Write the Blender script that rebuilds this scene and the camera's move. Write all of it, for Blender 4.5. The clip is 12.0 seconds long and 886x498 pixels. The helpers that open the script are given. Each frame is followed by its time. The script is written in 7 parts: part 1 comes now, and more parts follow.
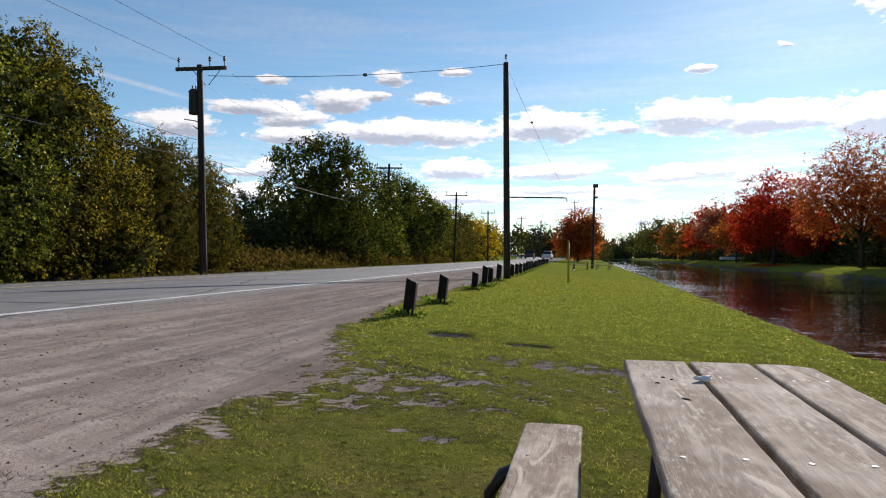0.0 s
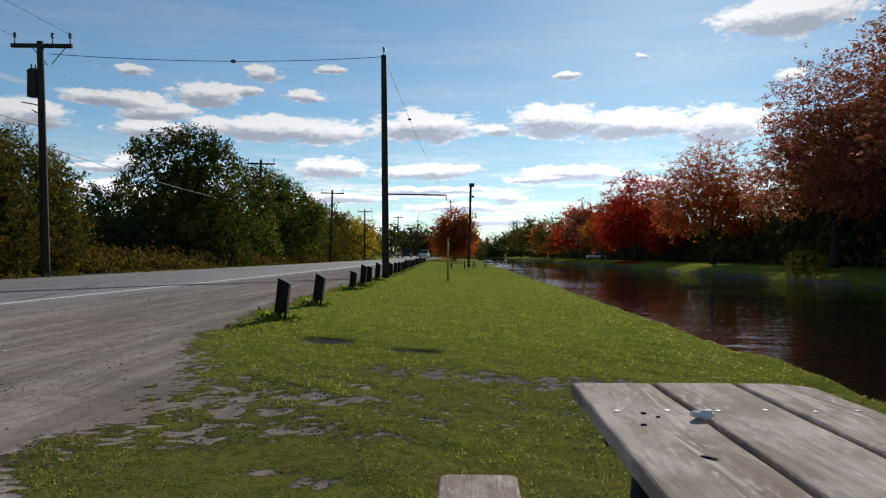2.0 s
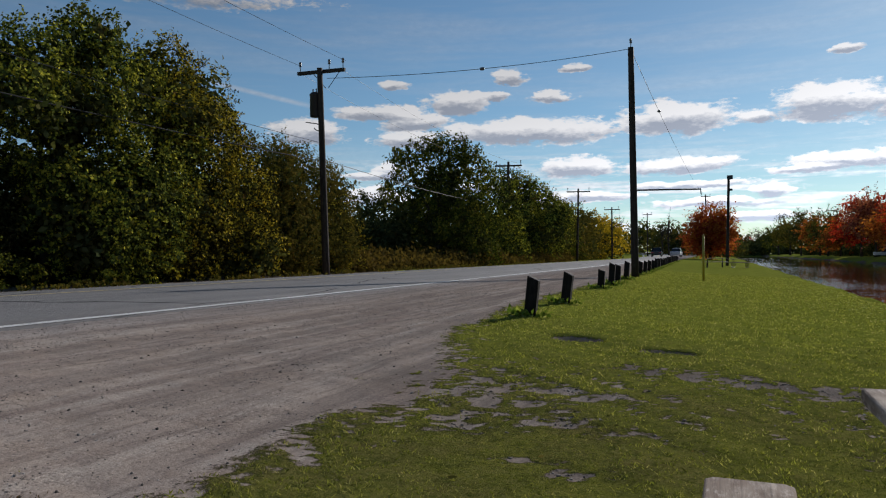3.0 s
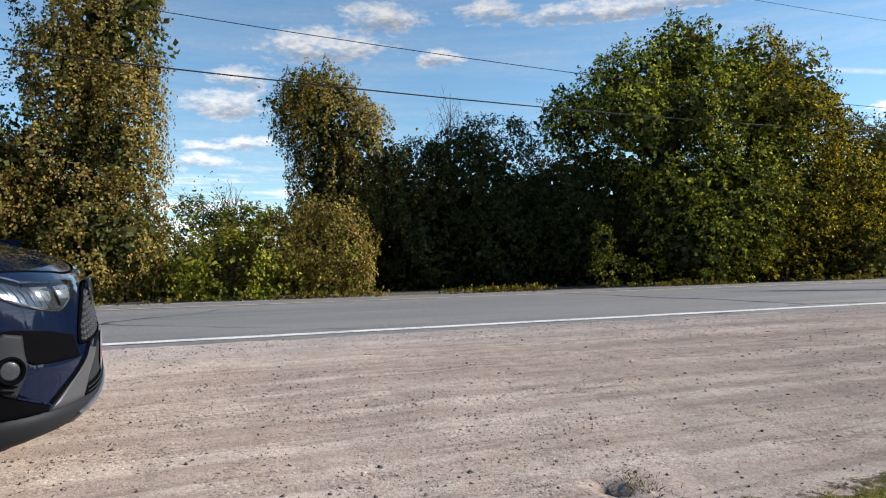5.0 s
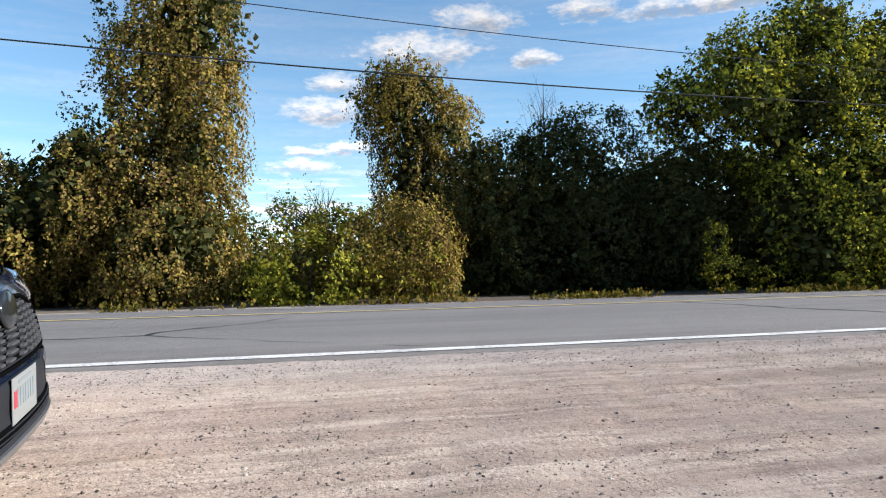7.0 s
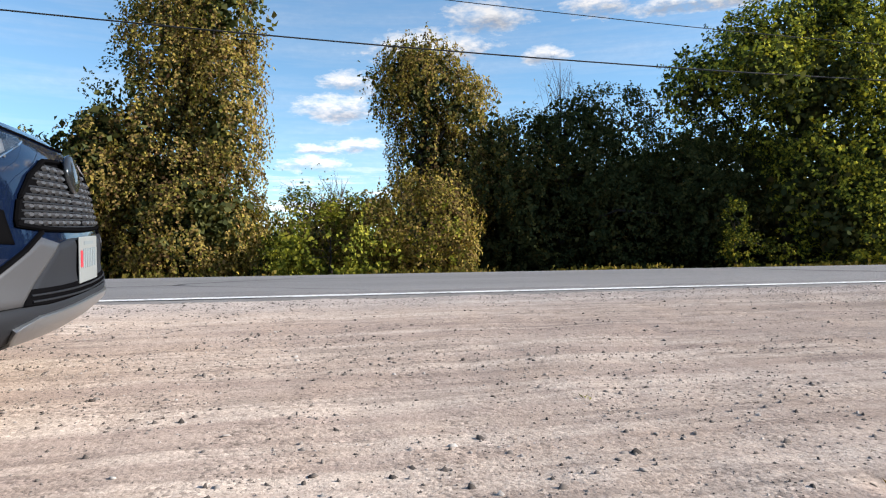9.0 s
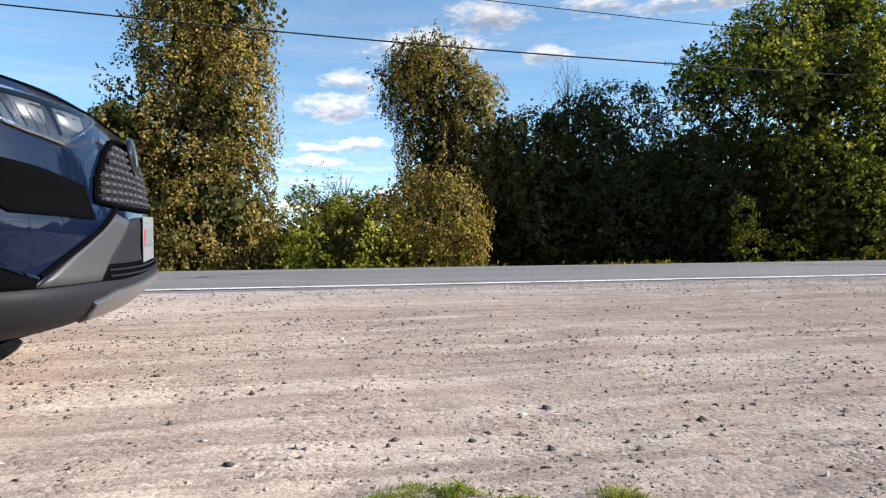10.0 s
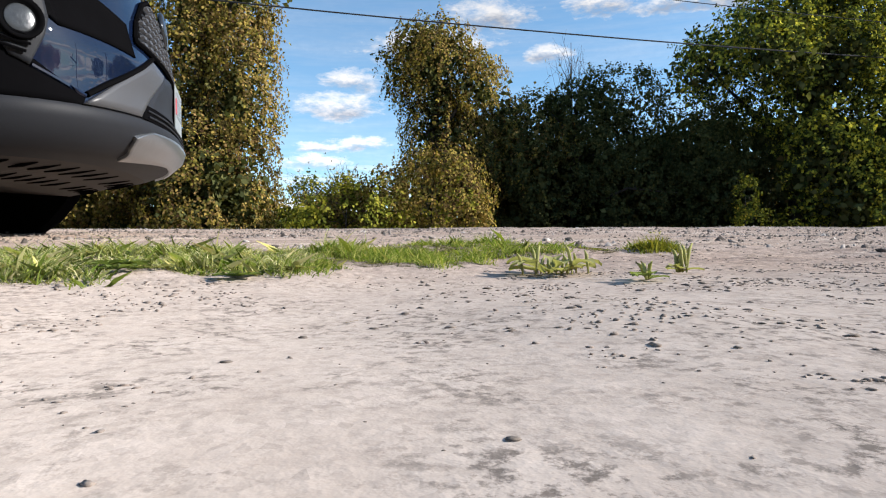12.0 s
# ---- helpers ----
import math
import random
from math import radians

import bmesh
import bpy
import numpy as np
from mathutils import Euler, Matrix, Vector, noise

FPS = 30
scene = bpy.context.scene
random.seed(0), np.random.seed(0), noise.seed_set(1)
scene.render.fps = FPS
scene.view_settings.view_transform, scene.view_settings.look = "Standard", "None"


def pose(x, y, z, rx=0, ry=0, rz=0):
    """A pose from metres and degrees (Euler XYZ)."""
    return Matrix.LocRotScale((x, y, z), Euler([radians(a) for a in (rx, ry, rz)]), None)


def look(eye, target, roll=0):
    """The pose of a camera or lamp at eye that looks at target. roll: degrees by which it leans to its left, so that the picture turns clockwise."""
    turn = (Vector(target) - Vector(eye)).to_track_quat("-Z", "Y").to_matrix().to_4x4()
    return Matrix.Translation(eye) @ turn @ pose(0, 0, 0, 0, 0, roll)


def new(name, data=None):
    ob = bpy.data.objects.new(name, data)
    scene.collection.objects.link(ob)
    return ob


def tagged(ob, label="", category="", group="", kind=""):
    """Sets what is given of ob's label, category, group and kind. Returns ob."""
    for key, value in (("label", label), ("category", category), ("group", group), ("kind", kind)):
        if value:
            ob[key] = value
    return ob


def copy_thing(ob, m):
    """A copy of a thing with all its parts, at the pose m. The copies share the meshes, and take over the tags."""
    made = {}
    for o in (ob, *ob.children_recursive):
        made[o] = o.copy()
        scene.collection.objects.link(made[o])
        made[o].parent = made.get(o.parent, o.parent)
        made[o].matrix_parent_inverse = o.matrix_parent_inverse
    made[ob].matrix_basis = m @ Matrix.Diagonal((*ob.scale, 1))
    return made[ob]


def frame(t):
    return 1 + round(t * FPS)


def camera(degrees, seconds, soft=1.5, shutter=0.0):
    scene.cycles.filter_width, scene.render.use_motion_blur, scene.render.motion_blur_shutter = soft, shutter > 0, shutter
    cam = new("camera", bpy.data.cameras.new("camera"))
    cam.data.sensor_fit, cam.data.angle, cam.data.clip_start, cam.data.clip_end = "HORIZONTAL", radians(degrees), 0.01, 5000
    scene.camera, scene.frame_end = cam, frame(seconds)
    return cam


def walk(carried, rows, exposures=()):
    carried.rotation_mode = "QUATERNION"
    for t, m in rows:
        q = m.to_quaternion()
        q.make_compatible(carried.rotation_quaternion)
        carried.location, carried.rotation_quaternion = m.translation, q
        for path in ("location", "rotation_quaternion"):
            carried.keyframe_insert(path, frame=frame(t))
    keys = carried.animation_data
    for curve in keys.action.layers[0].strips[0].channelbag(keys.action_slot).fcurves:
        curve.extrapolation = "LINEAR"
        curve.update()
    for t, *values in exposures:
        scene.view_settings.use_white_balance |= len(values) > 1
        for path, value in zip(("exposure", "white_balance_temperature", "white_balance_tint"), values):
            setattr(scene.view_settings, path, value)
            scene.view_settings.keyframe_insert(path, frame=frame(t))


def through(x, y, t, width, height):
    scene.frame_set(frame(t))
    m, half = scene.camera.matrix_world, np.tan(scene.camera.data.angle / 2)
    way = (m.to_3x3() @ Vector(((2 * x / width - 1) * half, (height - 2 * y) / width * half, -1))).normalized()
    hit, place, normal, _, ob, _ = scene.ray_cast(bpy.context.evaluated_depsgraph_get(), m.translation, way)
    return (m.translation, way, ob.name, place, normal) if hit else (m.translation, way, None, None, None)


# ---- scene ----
SUN, SKY, CLOUD = 5.0, 0.100, 1.65
TRAIL = (-0.190, 5.81)
SKY_TINT = (0.81, 1.02, 1.07)
EXPOSURES = [(0.0, 0.17, 6550, 14), (0.7, 0.05, 6500, 12), (1.5, -0.24, 6450, 11), (2.0, -0.28, 6420, 11), (2.5, -0.60, 6400, 12), (3.5, -0.18, 6400, 12),
             (5.4, 0.86, 6500, 11), (7.0, 0.98, 6500, 12), (9.0, 1.02, 6500, 12), (10.5, 1.04, 6500, 12), (11.2, 1.12, 6500, 12), (12.0, 1.02, 6500, 12)]
cam = camera(65.1, 12.0, soft=1.15)
PATH = [
    (0.0, pose(-0.185, 0.138, 1.183, 90.53, -0.37, 11.92)),
    (0.5, pose(-0.322, 0.655, 1.195, 90.58, -0.19, 7.30)),
    (1.0, pose(-0.376, 0.908, 1.179, 90.61, -0.14, 7.11)),
    (1.5, pose(-0.375, 0.990, 1.156, 90.60, -0.28, 3.50)),
    (2.0, pose(-0.374, 0.984, 1.146, 90.52, -0.05, 1.75)),
    (2.5, pose(-0.387, 0.964, 1.134, 90.48, 0.20, 10.44)),
    (3.0, pose(-0.397, 0.942, 1.125, 90.51, 0.35, 21.87)),
    (3.5, pose(-0.434, 0.926, 1.134, 90.52, 0.42, 33.82)),
    (3.7, pose(-0.434, 0.926, 1.135, 90.56, 0.51, 38.68)),
    (5.3, pose(-0.555, 1.060, 1.089, 91.15, 0.96, 70.56)),
    (5.5, pose(-0.676, 1.108, 1.090, 91.19, 0.96, 70.94)),
    (6.0, pose(-1.091, 1.307, 1.116, 91.35, 0.90, 75.69)),
    (6.5, pose(-1.502, 1.480, 1.135, 91.36, 0.93, 76.10)),
    (7.0, pose(-1.632, 1.525, 1.114, 91.32, 0.88, 76.10)),
    (8.8, pose(-1.660, 1.408, 0.693, 91.21, 1.06, 76.67)),
    (9.0, pose(-1.662, 1.361, 0.669, 91.10, 0.85, 76.97)),
    (9.5, pose(-1.662, 1.224, 0.630, 91.07, 0.80, 77.04)),
    (10.0, pose(-1.650, 1.172, 0.606, 91.03, 0.78, 77.06)),
    (10.5, pose(-1.637, 1.151, 0.523, 91.03, 0.76, 77.09)),
    (11.0, pose(-1.620, 1.127, 0.371, 90.99, 0.70, 77.11)),
    (11.5, pose(-1.614, 1.101, 0.235, 91.01, 0.76, 77.11)),
    (12.0, pose(-1.603, 1.079, 0.149, 90.97, 0.69, 77.10)),
]
walk(cam, PATH, exposures=EXPOSURES)

# ---------------------------------------------------------------- light
SUN_BEARING, SUN_HEIGHT = 17.0, 24.2      # degrees clockwise from +y, degrees above the horizon


class Nodes:
    """Short calls for building a node tree."""

    def __init__(self, tree):
        self.t = tree
        tree.nodes.clear()

    def add(self, kind, ins=None, **props):
        n = self.t.nodes.new(kind)
        for k, v in props.items():
            if k == "blend":
                n.blend_type = v
            elif k == "op":
                n.operation = v
            elif k == "dtype":
                n.data_type = v
            elif k == "clamp":
                n.use_clamp = v
            elif k == "dims":
                n.noise_dimensions = v
            elif k == "vdims":
                n.voronoi_dimensions = v
            elif k == "feature":
                n.feature = v
            elif k == "attr":
                n.attribute_name = v
            elif k == "vtype":
                n.vector_type = v
            elif k == "sky":
                n.sky_type = v
        for k, v in (ins or {}).items():
            self.put(n.inputs[k], v)
        return n

    def put(self, sock, v):
        if isinstance(v, bpy.types.NodeSocket):
            self.t.links.new(v, sock)
        elif isinstance(v, bpy.types.Node):
            self.t.links.new(v.outputs[0], sock)
        elif isinstance(v, tuple) and len(v) == 3 and sock.type == "RGBA":
            sock.default_value = (*v, 1)
        else:
            sock.default_value = v

    def math(self, op, a, b=0.0, c=0.0, clamp=False):
        return self.add("ShaderNodeMath", {0: a, 1: b, 2: c}, op=op, clamp=clamp).outputs[0]

    def mix(self, f, a, b, blend="MIX"):
        n = self.add("ShaderNodeMix", dtype="RGBA", blend=blend)
        self.put(n.inputs[0], f)
        self.put(n.inputs[6], a)
        self.put(n.inputs[7], b)
        return n.outputs[2]

    def noise(self, vec, scale, detail=4.0, rough=0.6):
        return self.add("ShaderNodeTexNoise", {"Vector": vec, "Scale": scale, "Detail": detail, "Roughness": rough}).outputs[0]

    def ramp(self, f, stops):
        n = self.add("ShaderNodeValToRGB", {0: f})
        el = n.color_ramp.elements
        while len(el) < len(stops):
            el.new(0.5)
        for e, (p, col) in zip(el, stops):
            e.position = p
            e.color = (*col, 1) if isinstance(col, tuple) else (col, col, col, 1)
        return n.outputs[0]

    def band(self, f, lo, hi):
        return self.add("ShaderNodeMapRange", {0: f, 1: lo, 2: hi, 3: 0.0, 4: 1.0}, ).outputs[0]


def make_world():
    w = bpy.data.worlds.new("sky")
    scene.world = w
    w.use_nodes = True
    n = Nodes(w.node_tree)
    sky = n.add("ShaderNodeTexSky", sky="NISHITA")
    sky.sun_disc = False
    sky.sun_elevation, sky.sun_rotation = radians(SUN_HEIGHT), radians(SUN_BEARING)
    sky.air_density, sky.dust_density, sky.ozone_density = 0.9, 0.12, 1.4
    way = n.add("ShaderNodeTexCoord").outputs["Generated"]
    xyz = n.add("ShaderNodeSeparateXYZ", {0: way})
    az = n.math("MULTIPLY", n.math("ARCTAN2", xyz.outputs[0], xyz.outputs[1]), 57.2958)
    el = n.math("MULTIPLY", n.math("ARCSINE", xyz.outputs[2]), 57.2958)
    # cumulus puffs: bearing, height, half width, half height in degrees
    ahead = [(-32.6, 9.9, 2.9, 0.95), (-27.0, 11.5, 3.9, 0.62), (-23.9, 10.9, 3.1, 0.80), (-24.7, 9.5, 2.9, 0.72), (-15.0, 10.0, 7.6, 1.05), (-20.4, 12.4, 2.5, 1.0), (-27.6, 6.5, 2.2, 0.37), (-25.9, 13.7, 1.0, 0.47), (-16.3, 14.3, 1.3, 0.57),
             (-10.9, 14.9, 1.2, 0.39), (-12.8, 12.6, 2.2, 0.44), (-17.6, 12.8, 1.2, 0.4), (8.6, 14.4, 1.3, 0.33), (14.0, 15.5, 0.5, 0.24), (-3.5, 10.5, 4.3, 1.25)]
    ahead += [(2.6, 10.3, 1.8, 0.57), (7.2, 10.9, 3.5, 1.37), (13.3, 10.4, 4.7, 1.15), (19.9, 10.0, 3.7, 1.48), (-10.9, 7.0, 3.3, 0.92), (-3.0, 6.9, 4.5, 0.64), (8.4, 6.7, 4.1, 0.61),
              (-26.4, 7.0, 1.5, 0.62), (-27.6, 4.7, 2.7, 0.84), (3.7, 4.7, 1.4, 0.54), (-2.5, 5.4, 5.0, 0.32), (24.9, 17.3, 5.0, 1.36), (25.0, 13.2, 1.0, 0.47), (14.8, 5.7, 2.1, 0.5)]
    ahead += [(-0.7, 3.9, 5.3, 0.41), (2.0, 2.8, 3.9, 0.36), (-10.0, 4.6, 5.1, 0.37), (5.9, 6.2, 3.0, 0.35), (-19.0, 5.6, 3.0, 0.35)]
    aside = [(-46.0, 19.7, 12.0, 0.81), (-84.4, 14.5, 2.5, 0.87), (-85.5, 12.6, 3.0, 1.1), (-87.7, 8.1, 2.6, 0.68), (-84.0, 9.6, 1.9, 0.54), (-87.2, 9.3, 2.1, 0.4), (-77.9, 17.2, 5.3, 1.29),
             (-72.9, 19.5, 3.4, 1.17), (-63.9, 19.9, 2.5, 0.98), (-68.3, 16.4, 1.8, 0.69), (-55.0, 19.2, 6.6, 0.63), (-58.2, 19.4, 2.5, 0.56)]
    turb = n.add("ShaderNodeCombineXYZ", {0: n.math("MULTIPLY", az, 0.20), 1: n.math("MULTIPLY", el, 0.46), 2: 3.1})
    rough = n.noise(turb, 1.9, 6.0, 0.6)
    fine = n.noise(turb, 6.5, 5.0, 0.65)
    warp = n.add("ShaderNodeTexNoise", {"Vector": turb, "Scale": 1.6, "Detail": 5.0, "Roughness": 0.6}).outputs["Color"]
    shift = n.add("ShaderNodeSeparateXYZ", {0: warp})
    az2 = n.math("ADD", az, n.math("MULTIPLY_ADD", shift.outputs[0], 3.6, -1.8))
    el2 = n.math("ADD", el, n.math("MULTIPLY_ADD", shift.outputs[1], 1.2, -0.6))
    best, low = None, None
    for a, e, wd, ht, full in [(a, e, w2 * 1.15, h2 * 1.15, 1.0) for a, e, w2, h2 in ahead] + [(a, e, w2 * 1.2, h2 * 1.2, 0.72) for a, e, w2, h2 in aside]:
        dx = n.math("MULTIPLY_ADD", az2, 1 / wd, -a / wd)
        dy = n.math("MULTIPLY_ADD", el2, 1 / ht, -e / ht)
        d = n.math("MULTIPLY_ADD", dx, dx, n.math("MULTIPLY", dy, dy))
        v = n.math("MULTIPLY_ADD", d, -full, full)
        best = v if best is None else n.math("MAXIMUM", best, v)
        s = n.math("MULTIPLY", n.math("MAXIMUM", v, 0.0), dy)
        low = s if low is None else n.math("ADD", low, s)
    best = n.math("MAXIMUM", best, -1.2)
    body = n.math("ADD", best, n.math("MULTIPLY_ADD", rough, 2.1, n.math("MULTIPLY_ADD", fine, 1.3, -1.72)))
    soft = n.band(body, -0.05, 0.85)
    puff = n.band(body, 0.0, 0.42)
    side = n.band(az, -36.0, -44.0)
    puff = n.math("MULTIPLY_ADD", side, n.math("SUBTRACT", soft, puff), puff)
    # flat streaks close to the horizon, and a general scatter elsewhere
    flat = n.add("ShaderNodeCombineXYZ", {0: n.math("MULTIPLY", az, 0.07), 1: n.math("MULTIPLY", el, 0.75), 2: 0.4})
    streak = n.band(n.noise(flat, 1.7, 6.0, 0.65), 0.475, 0.60)
    near = n.math("MULTIPLY", n.band(el, 9.5, 5.0), n.band(el, 0.0, 2.0))
    streak = n.math("MULTIPLY", streak, near)
    veil = n.math("MULTIPLY", n.band(n.noise(flat, 0.5, 4.0, 0.7), 0.45, 0.8), 0.3)
    off = n.math("ABSOLUTE", n.math("SUBTRACT", el, n.math("MULTIPLY_ADD", az, TRAIL[0], TRAIL[1])))
    trail = n.math("MULTIPLY", n.math("MULTIPLY", n.band(off, 0.26, 0.05), n.math("MULTIPLY", n.band(az, -45.0, -40.0), n.band(az, -31.0, -34.0))), 0.42)
    veil = n.math("MAXIMUM", veil, trail)
    cover = n.math("MAXIMUM", n.math("MAXIMUM", puff, n.math("MULTIPLY", streak, 0.85)), veil, clamp=True)
    shade = n.math("MULTIPLY_ADD", low, 2.5, n.math("MULTIPLY_ADD", fine, 1.5, -0.05), clamp=True)
    blue = n.mix(1.0, n.mix(1.0, sky, SKY_TINT, "MULTIPLY"), (SKY, SKY, SKY), "MULTIPLY")
    glow = n.add("ShaderNodeRGBToBW", {0: blue}).outputs[0]
    lit = n.math("MULTIPLY_ADD", glow, CLOUD, 0.12)
    white = n.mix(1.0, n.add("ShaderNodeCombineXYZ", {0: lit, 1: lit, 2: lit}).outputs[0], n.mix(shade, (0.40, 0.45, 0.54), (0.98, 0.99, 1.0)), "MULTIPLY")
    n.add("ShaderNodeOutputWorld", {0: n.add("ShaderNodeBackground", {0: n.mix(cover, blue, white), 1: 1.0})})


make_world()
lamp = bpy.data.lights.new("sun", "SUN")
lamp.energy, lamp.angle, lamp.color = SUN, radians(0.53), (1.0, 0.95, 0.88)
sun = new("sun", lamp)
b, h = radians(SUN_BEARING), radians(SUN_HEIGHT)
toward = Vector((math.sin(b) * math.cos(h), math.cos(b) * math.cos(h), math.sin(h)))
sun.matrix_world = look(toward * 200, (0, 0, 0))

# ---------------------------------------------------------------- materials
def material(name):
    m = bpy.data.materials.new(name)
    m.use_nodes = True
    return m, Nodes(m.node_tree)


def finish(n, color, rough=0.8, metal=0.0, height=None, depth=0.01, spec=0.5, normal=None, **more):
    ins = {"Base Color": color, "Roughness": rough, "Metallic": metal, "Specular IOR Level": spec}
    ins.update(more)
    if height is not None:
        ins["Normal"] = n.add("ShaderNodeBump", {"Height": height, "Distance": depth, "Strength": 1.0}).outputs[0]
    p = n.add("ShaderNodeBsdfPrincipled", ins)
    n.add("ShaderNodeOutputMaterial", {0: p})
    return p


def place(n):
    return n.add("ShaderNodeNewGeometry").outputs["Position"]


def own(n):
    return n.add("ShaderNodeTexCoord").outputs["Object"]


def stretched(n, vec, sx, sy, sz):
    return n.add("ShaderNodeVectorMath", {0: vec, 1: (sx, sy, sz)}, op="MULTIPLY").outputs[0]


def ground_material():
    """Lawn, packed gravel and bare earth on one sheet; the vertex layer "cover" says where grass grows, "worn" where earth shows."""
    m, n = material("ground")
    p = place(n)
    cover = n.add("ShaderNodeAttribute", attr="cover").outputs["Fac"]
    damp = n.add("ShaderNodeAttribute", attr="damp").outputs["Fac"]
    big, mid, fine = n.noise(p, 0.35, 3), n.noise(p, 2.6, 5), n.noise(p, 26, 5, 0.7)
    grit = n.noise(p, 170, 3, 0.75)
    tracks = n.noise(stretched(n, p, 1.7, 0.14, 1), 1.6, 4)
    # gravel: streaks along the lot, patches, grit and single small stones
    streak = n.noise(stretched(n, p, 3.6, 0.22, 1), 1.3, 5, 0.65)
    g = n.mix(n.band(tracks, 0.38, 0.62), (0.494, 0.397, 0.324), (0.363, 0.283, 0.239))
    g = n.mix(n.band(streak, 0.46, 0.62), g, (0.562, 0.465, 0.388))
    g = n.mix(n.math("MULTIPLY", n.band(n.noise(stretched(n, p, 9.0, 0.7, 1), 1.2, 5, 0.7), 0.52, 0.62), 0.6), g, (0.243, 0.192, 0.162))
    g = n.mix(n.math("MULTIPLY", n.band(mid, 0.48, 0.72), 0.6), g, (0.440, 0.333, 0.258))
    g = n.mix(n.math("MULTIPLY", n.band(n.noise(p, 7.5, 5, 0.7), 0.5, 0.72), 0.55), g, (0.292, 0.226, 0.192))
    by_road = n.band(n.add("ShaderNodeSeparateXYZ", {0: p}).outputs[0], -5.9, -6.8)
    g = n.mix(n.math("MULTIPLY", by_road, 0.75), g, (0.454, 0.401, 0.365))
    cell = n.add("ShaderNodeTexVoronoi", {"Vector": p, "Scale": 75.0})
    small = n.add("ShaderNodeTexVoronoi", {"Vector": p, "Scale": 190.0})
    tone = n.add("ShaderNodeSeparateXYZ", {0: cell.outputs["Color"]}).outputs[0]
    tone2 = n.add("ShaderNodeSeparateXYZ", {0: small.outputs["Color"]}).outputs[0]
    gritty = n.band(n.noise(p, 3.2, 4, 0.7), 0.36, 0.60)
    g = n.mix(gritty, g, n.mix(1.0, g, n.ramp(tone, [(0.0, 0.5), (0.2, 0.85), (0.8, 1.02), (1.0, 1.25)]), "MULTIPLY"))
    g = n.mix(0.8, g, n.mix(1.0, g, n.ramp(tone2, [(0.0, 0.65), (0.3, 0.9), (0.8, 1.02), (1.0, 1.2)]), "MULTIPLY"))
    g = n.mix(n.math("MULTIPLY", n.band(n.noise(p, 70, 4, 0.8), 0.55, 0.68), 0.7), g, (0.145, 0.118, 0.105))
    g = n.mix(n.math("MULTIPLY", n.band(grit, 0.6, 0.78), 0.5), g, (0.14, 0.115, 0.10))
    # Darker ruts past y = 3, also painting gravel's darker look towards the sun
    backlit_rut = n.noise(stretched(n, p, 2.6, 0.10, 1), 1.5, 5, 0.7)
    lot = n.band(n.add("ShaderNodeSeparateXYZ", {0: p}).outputs[1], 3.0, 5.5)
    g = n.mix(n.math("MULTIPLY", n.math("MULTIPLY", n.band(backlit_rut, 0.44, 0.60), lot), 0.62), g, (0.235, 0.190, 0.160))
    # pale trodden earth
    pale = n.mix(n.band(fine, 0.3, 0.75), (0.43, 0.363, 0.31), (0.53, 0.458, 0.40))
    pale = n.mix(n.math("MULTIPLY", n.band(n.noise(p, 95, 5, 0.75), 0.50, 0.60), n.band(n.noise(p, 9, 4), 0.40, 0.58)), pale, (0.19, 0.162, 0.14))
    pale = n.mix(0.6, pale, n.mix(1.0, pale, n.ramp(tone2, [(0.0, 0.75), (0.25, 0.93), (0.8, 1.01), (1.0, 1.08)]), "MULTIPLY"))
    worn = n.add("ShaderNodeAttribute", attr="worn").outputs["Fac"]
    g = n.mix(worn, g, pale)
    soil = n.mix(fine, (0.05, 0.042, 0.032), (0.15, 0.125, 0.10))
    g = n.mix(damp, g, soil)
    # grass
    a = n.mix(n.band(mid, 0.3, 0.7), (0.125, 0.132, 0.026), (0.228, 0.215, 0.045))
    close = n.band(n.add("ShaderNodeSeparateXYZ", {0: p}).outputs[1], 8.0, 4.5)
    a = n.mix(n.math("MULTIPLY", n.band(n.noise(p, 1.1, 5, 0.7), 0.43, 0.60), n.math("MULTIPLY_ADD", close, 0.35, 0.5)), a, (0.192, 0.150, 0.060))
    a = n.mix(n.band(n.noise(p, 9, 5, 0.7), 0.48, 0.75), a, (0.244, 0.212, 0.073))
    a = n.mix(n.math("MULTIPLY", n.band(n.noise(p, 4.5, 5, 0.75), 0.48, 0.64), 0.62), a, (0.078, 0.086, 0.018))
    a = n.mix(n.math("MULTIPLY", n.band(n.noise(p, 13, 5, 0.75), 0.50, 0.62), 0.8), a, (0.058, 0.074, 0.017))
    a = n.mix(n.math("MULTIPLY", n.band(n.noise(p, 38, 4, 0.8), 0.54, 0.68), 0.6), a, (0.30, 0.27, 0.115))
    a = n.mix(n.math("MULTIPLY", n.band(n.noise(p, 60, 4, 0.8), 0.48, 0.76), 0.85), a, (0.041, 0.059, 0.011))
    a = n.mix(n.math("MULTIPLY", n.band(big, 0.42, 0.66), 0.5), a, (0.197, 0.207, 0.036))
    # Past y = 5 the lawn's backlit brightness is mixed into its greener colour
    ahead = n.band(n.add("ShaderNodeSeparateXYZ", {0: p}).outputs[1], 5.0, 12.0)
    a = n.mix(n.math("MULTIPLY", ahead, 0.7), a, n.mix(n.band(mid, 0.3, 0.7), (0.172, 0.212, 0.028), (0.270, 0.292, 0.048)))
    edge = n.math("ADD", cover, n.math("MULTIPLY_ADD", n.noise(p, 16, 6, 0.8), 1.7, -0.85))
    mask = n.band(edge, 0.40, 0.58)
    thin = n.math("MULTIPLY", n.band(cover, 0.98, 0.62), n.band(n.noise(p, 30, 4, 0.75), 0.42, 0.58))
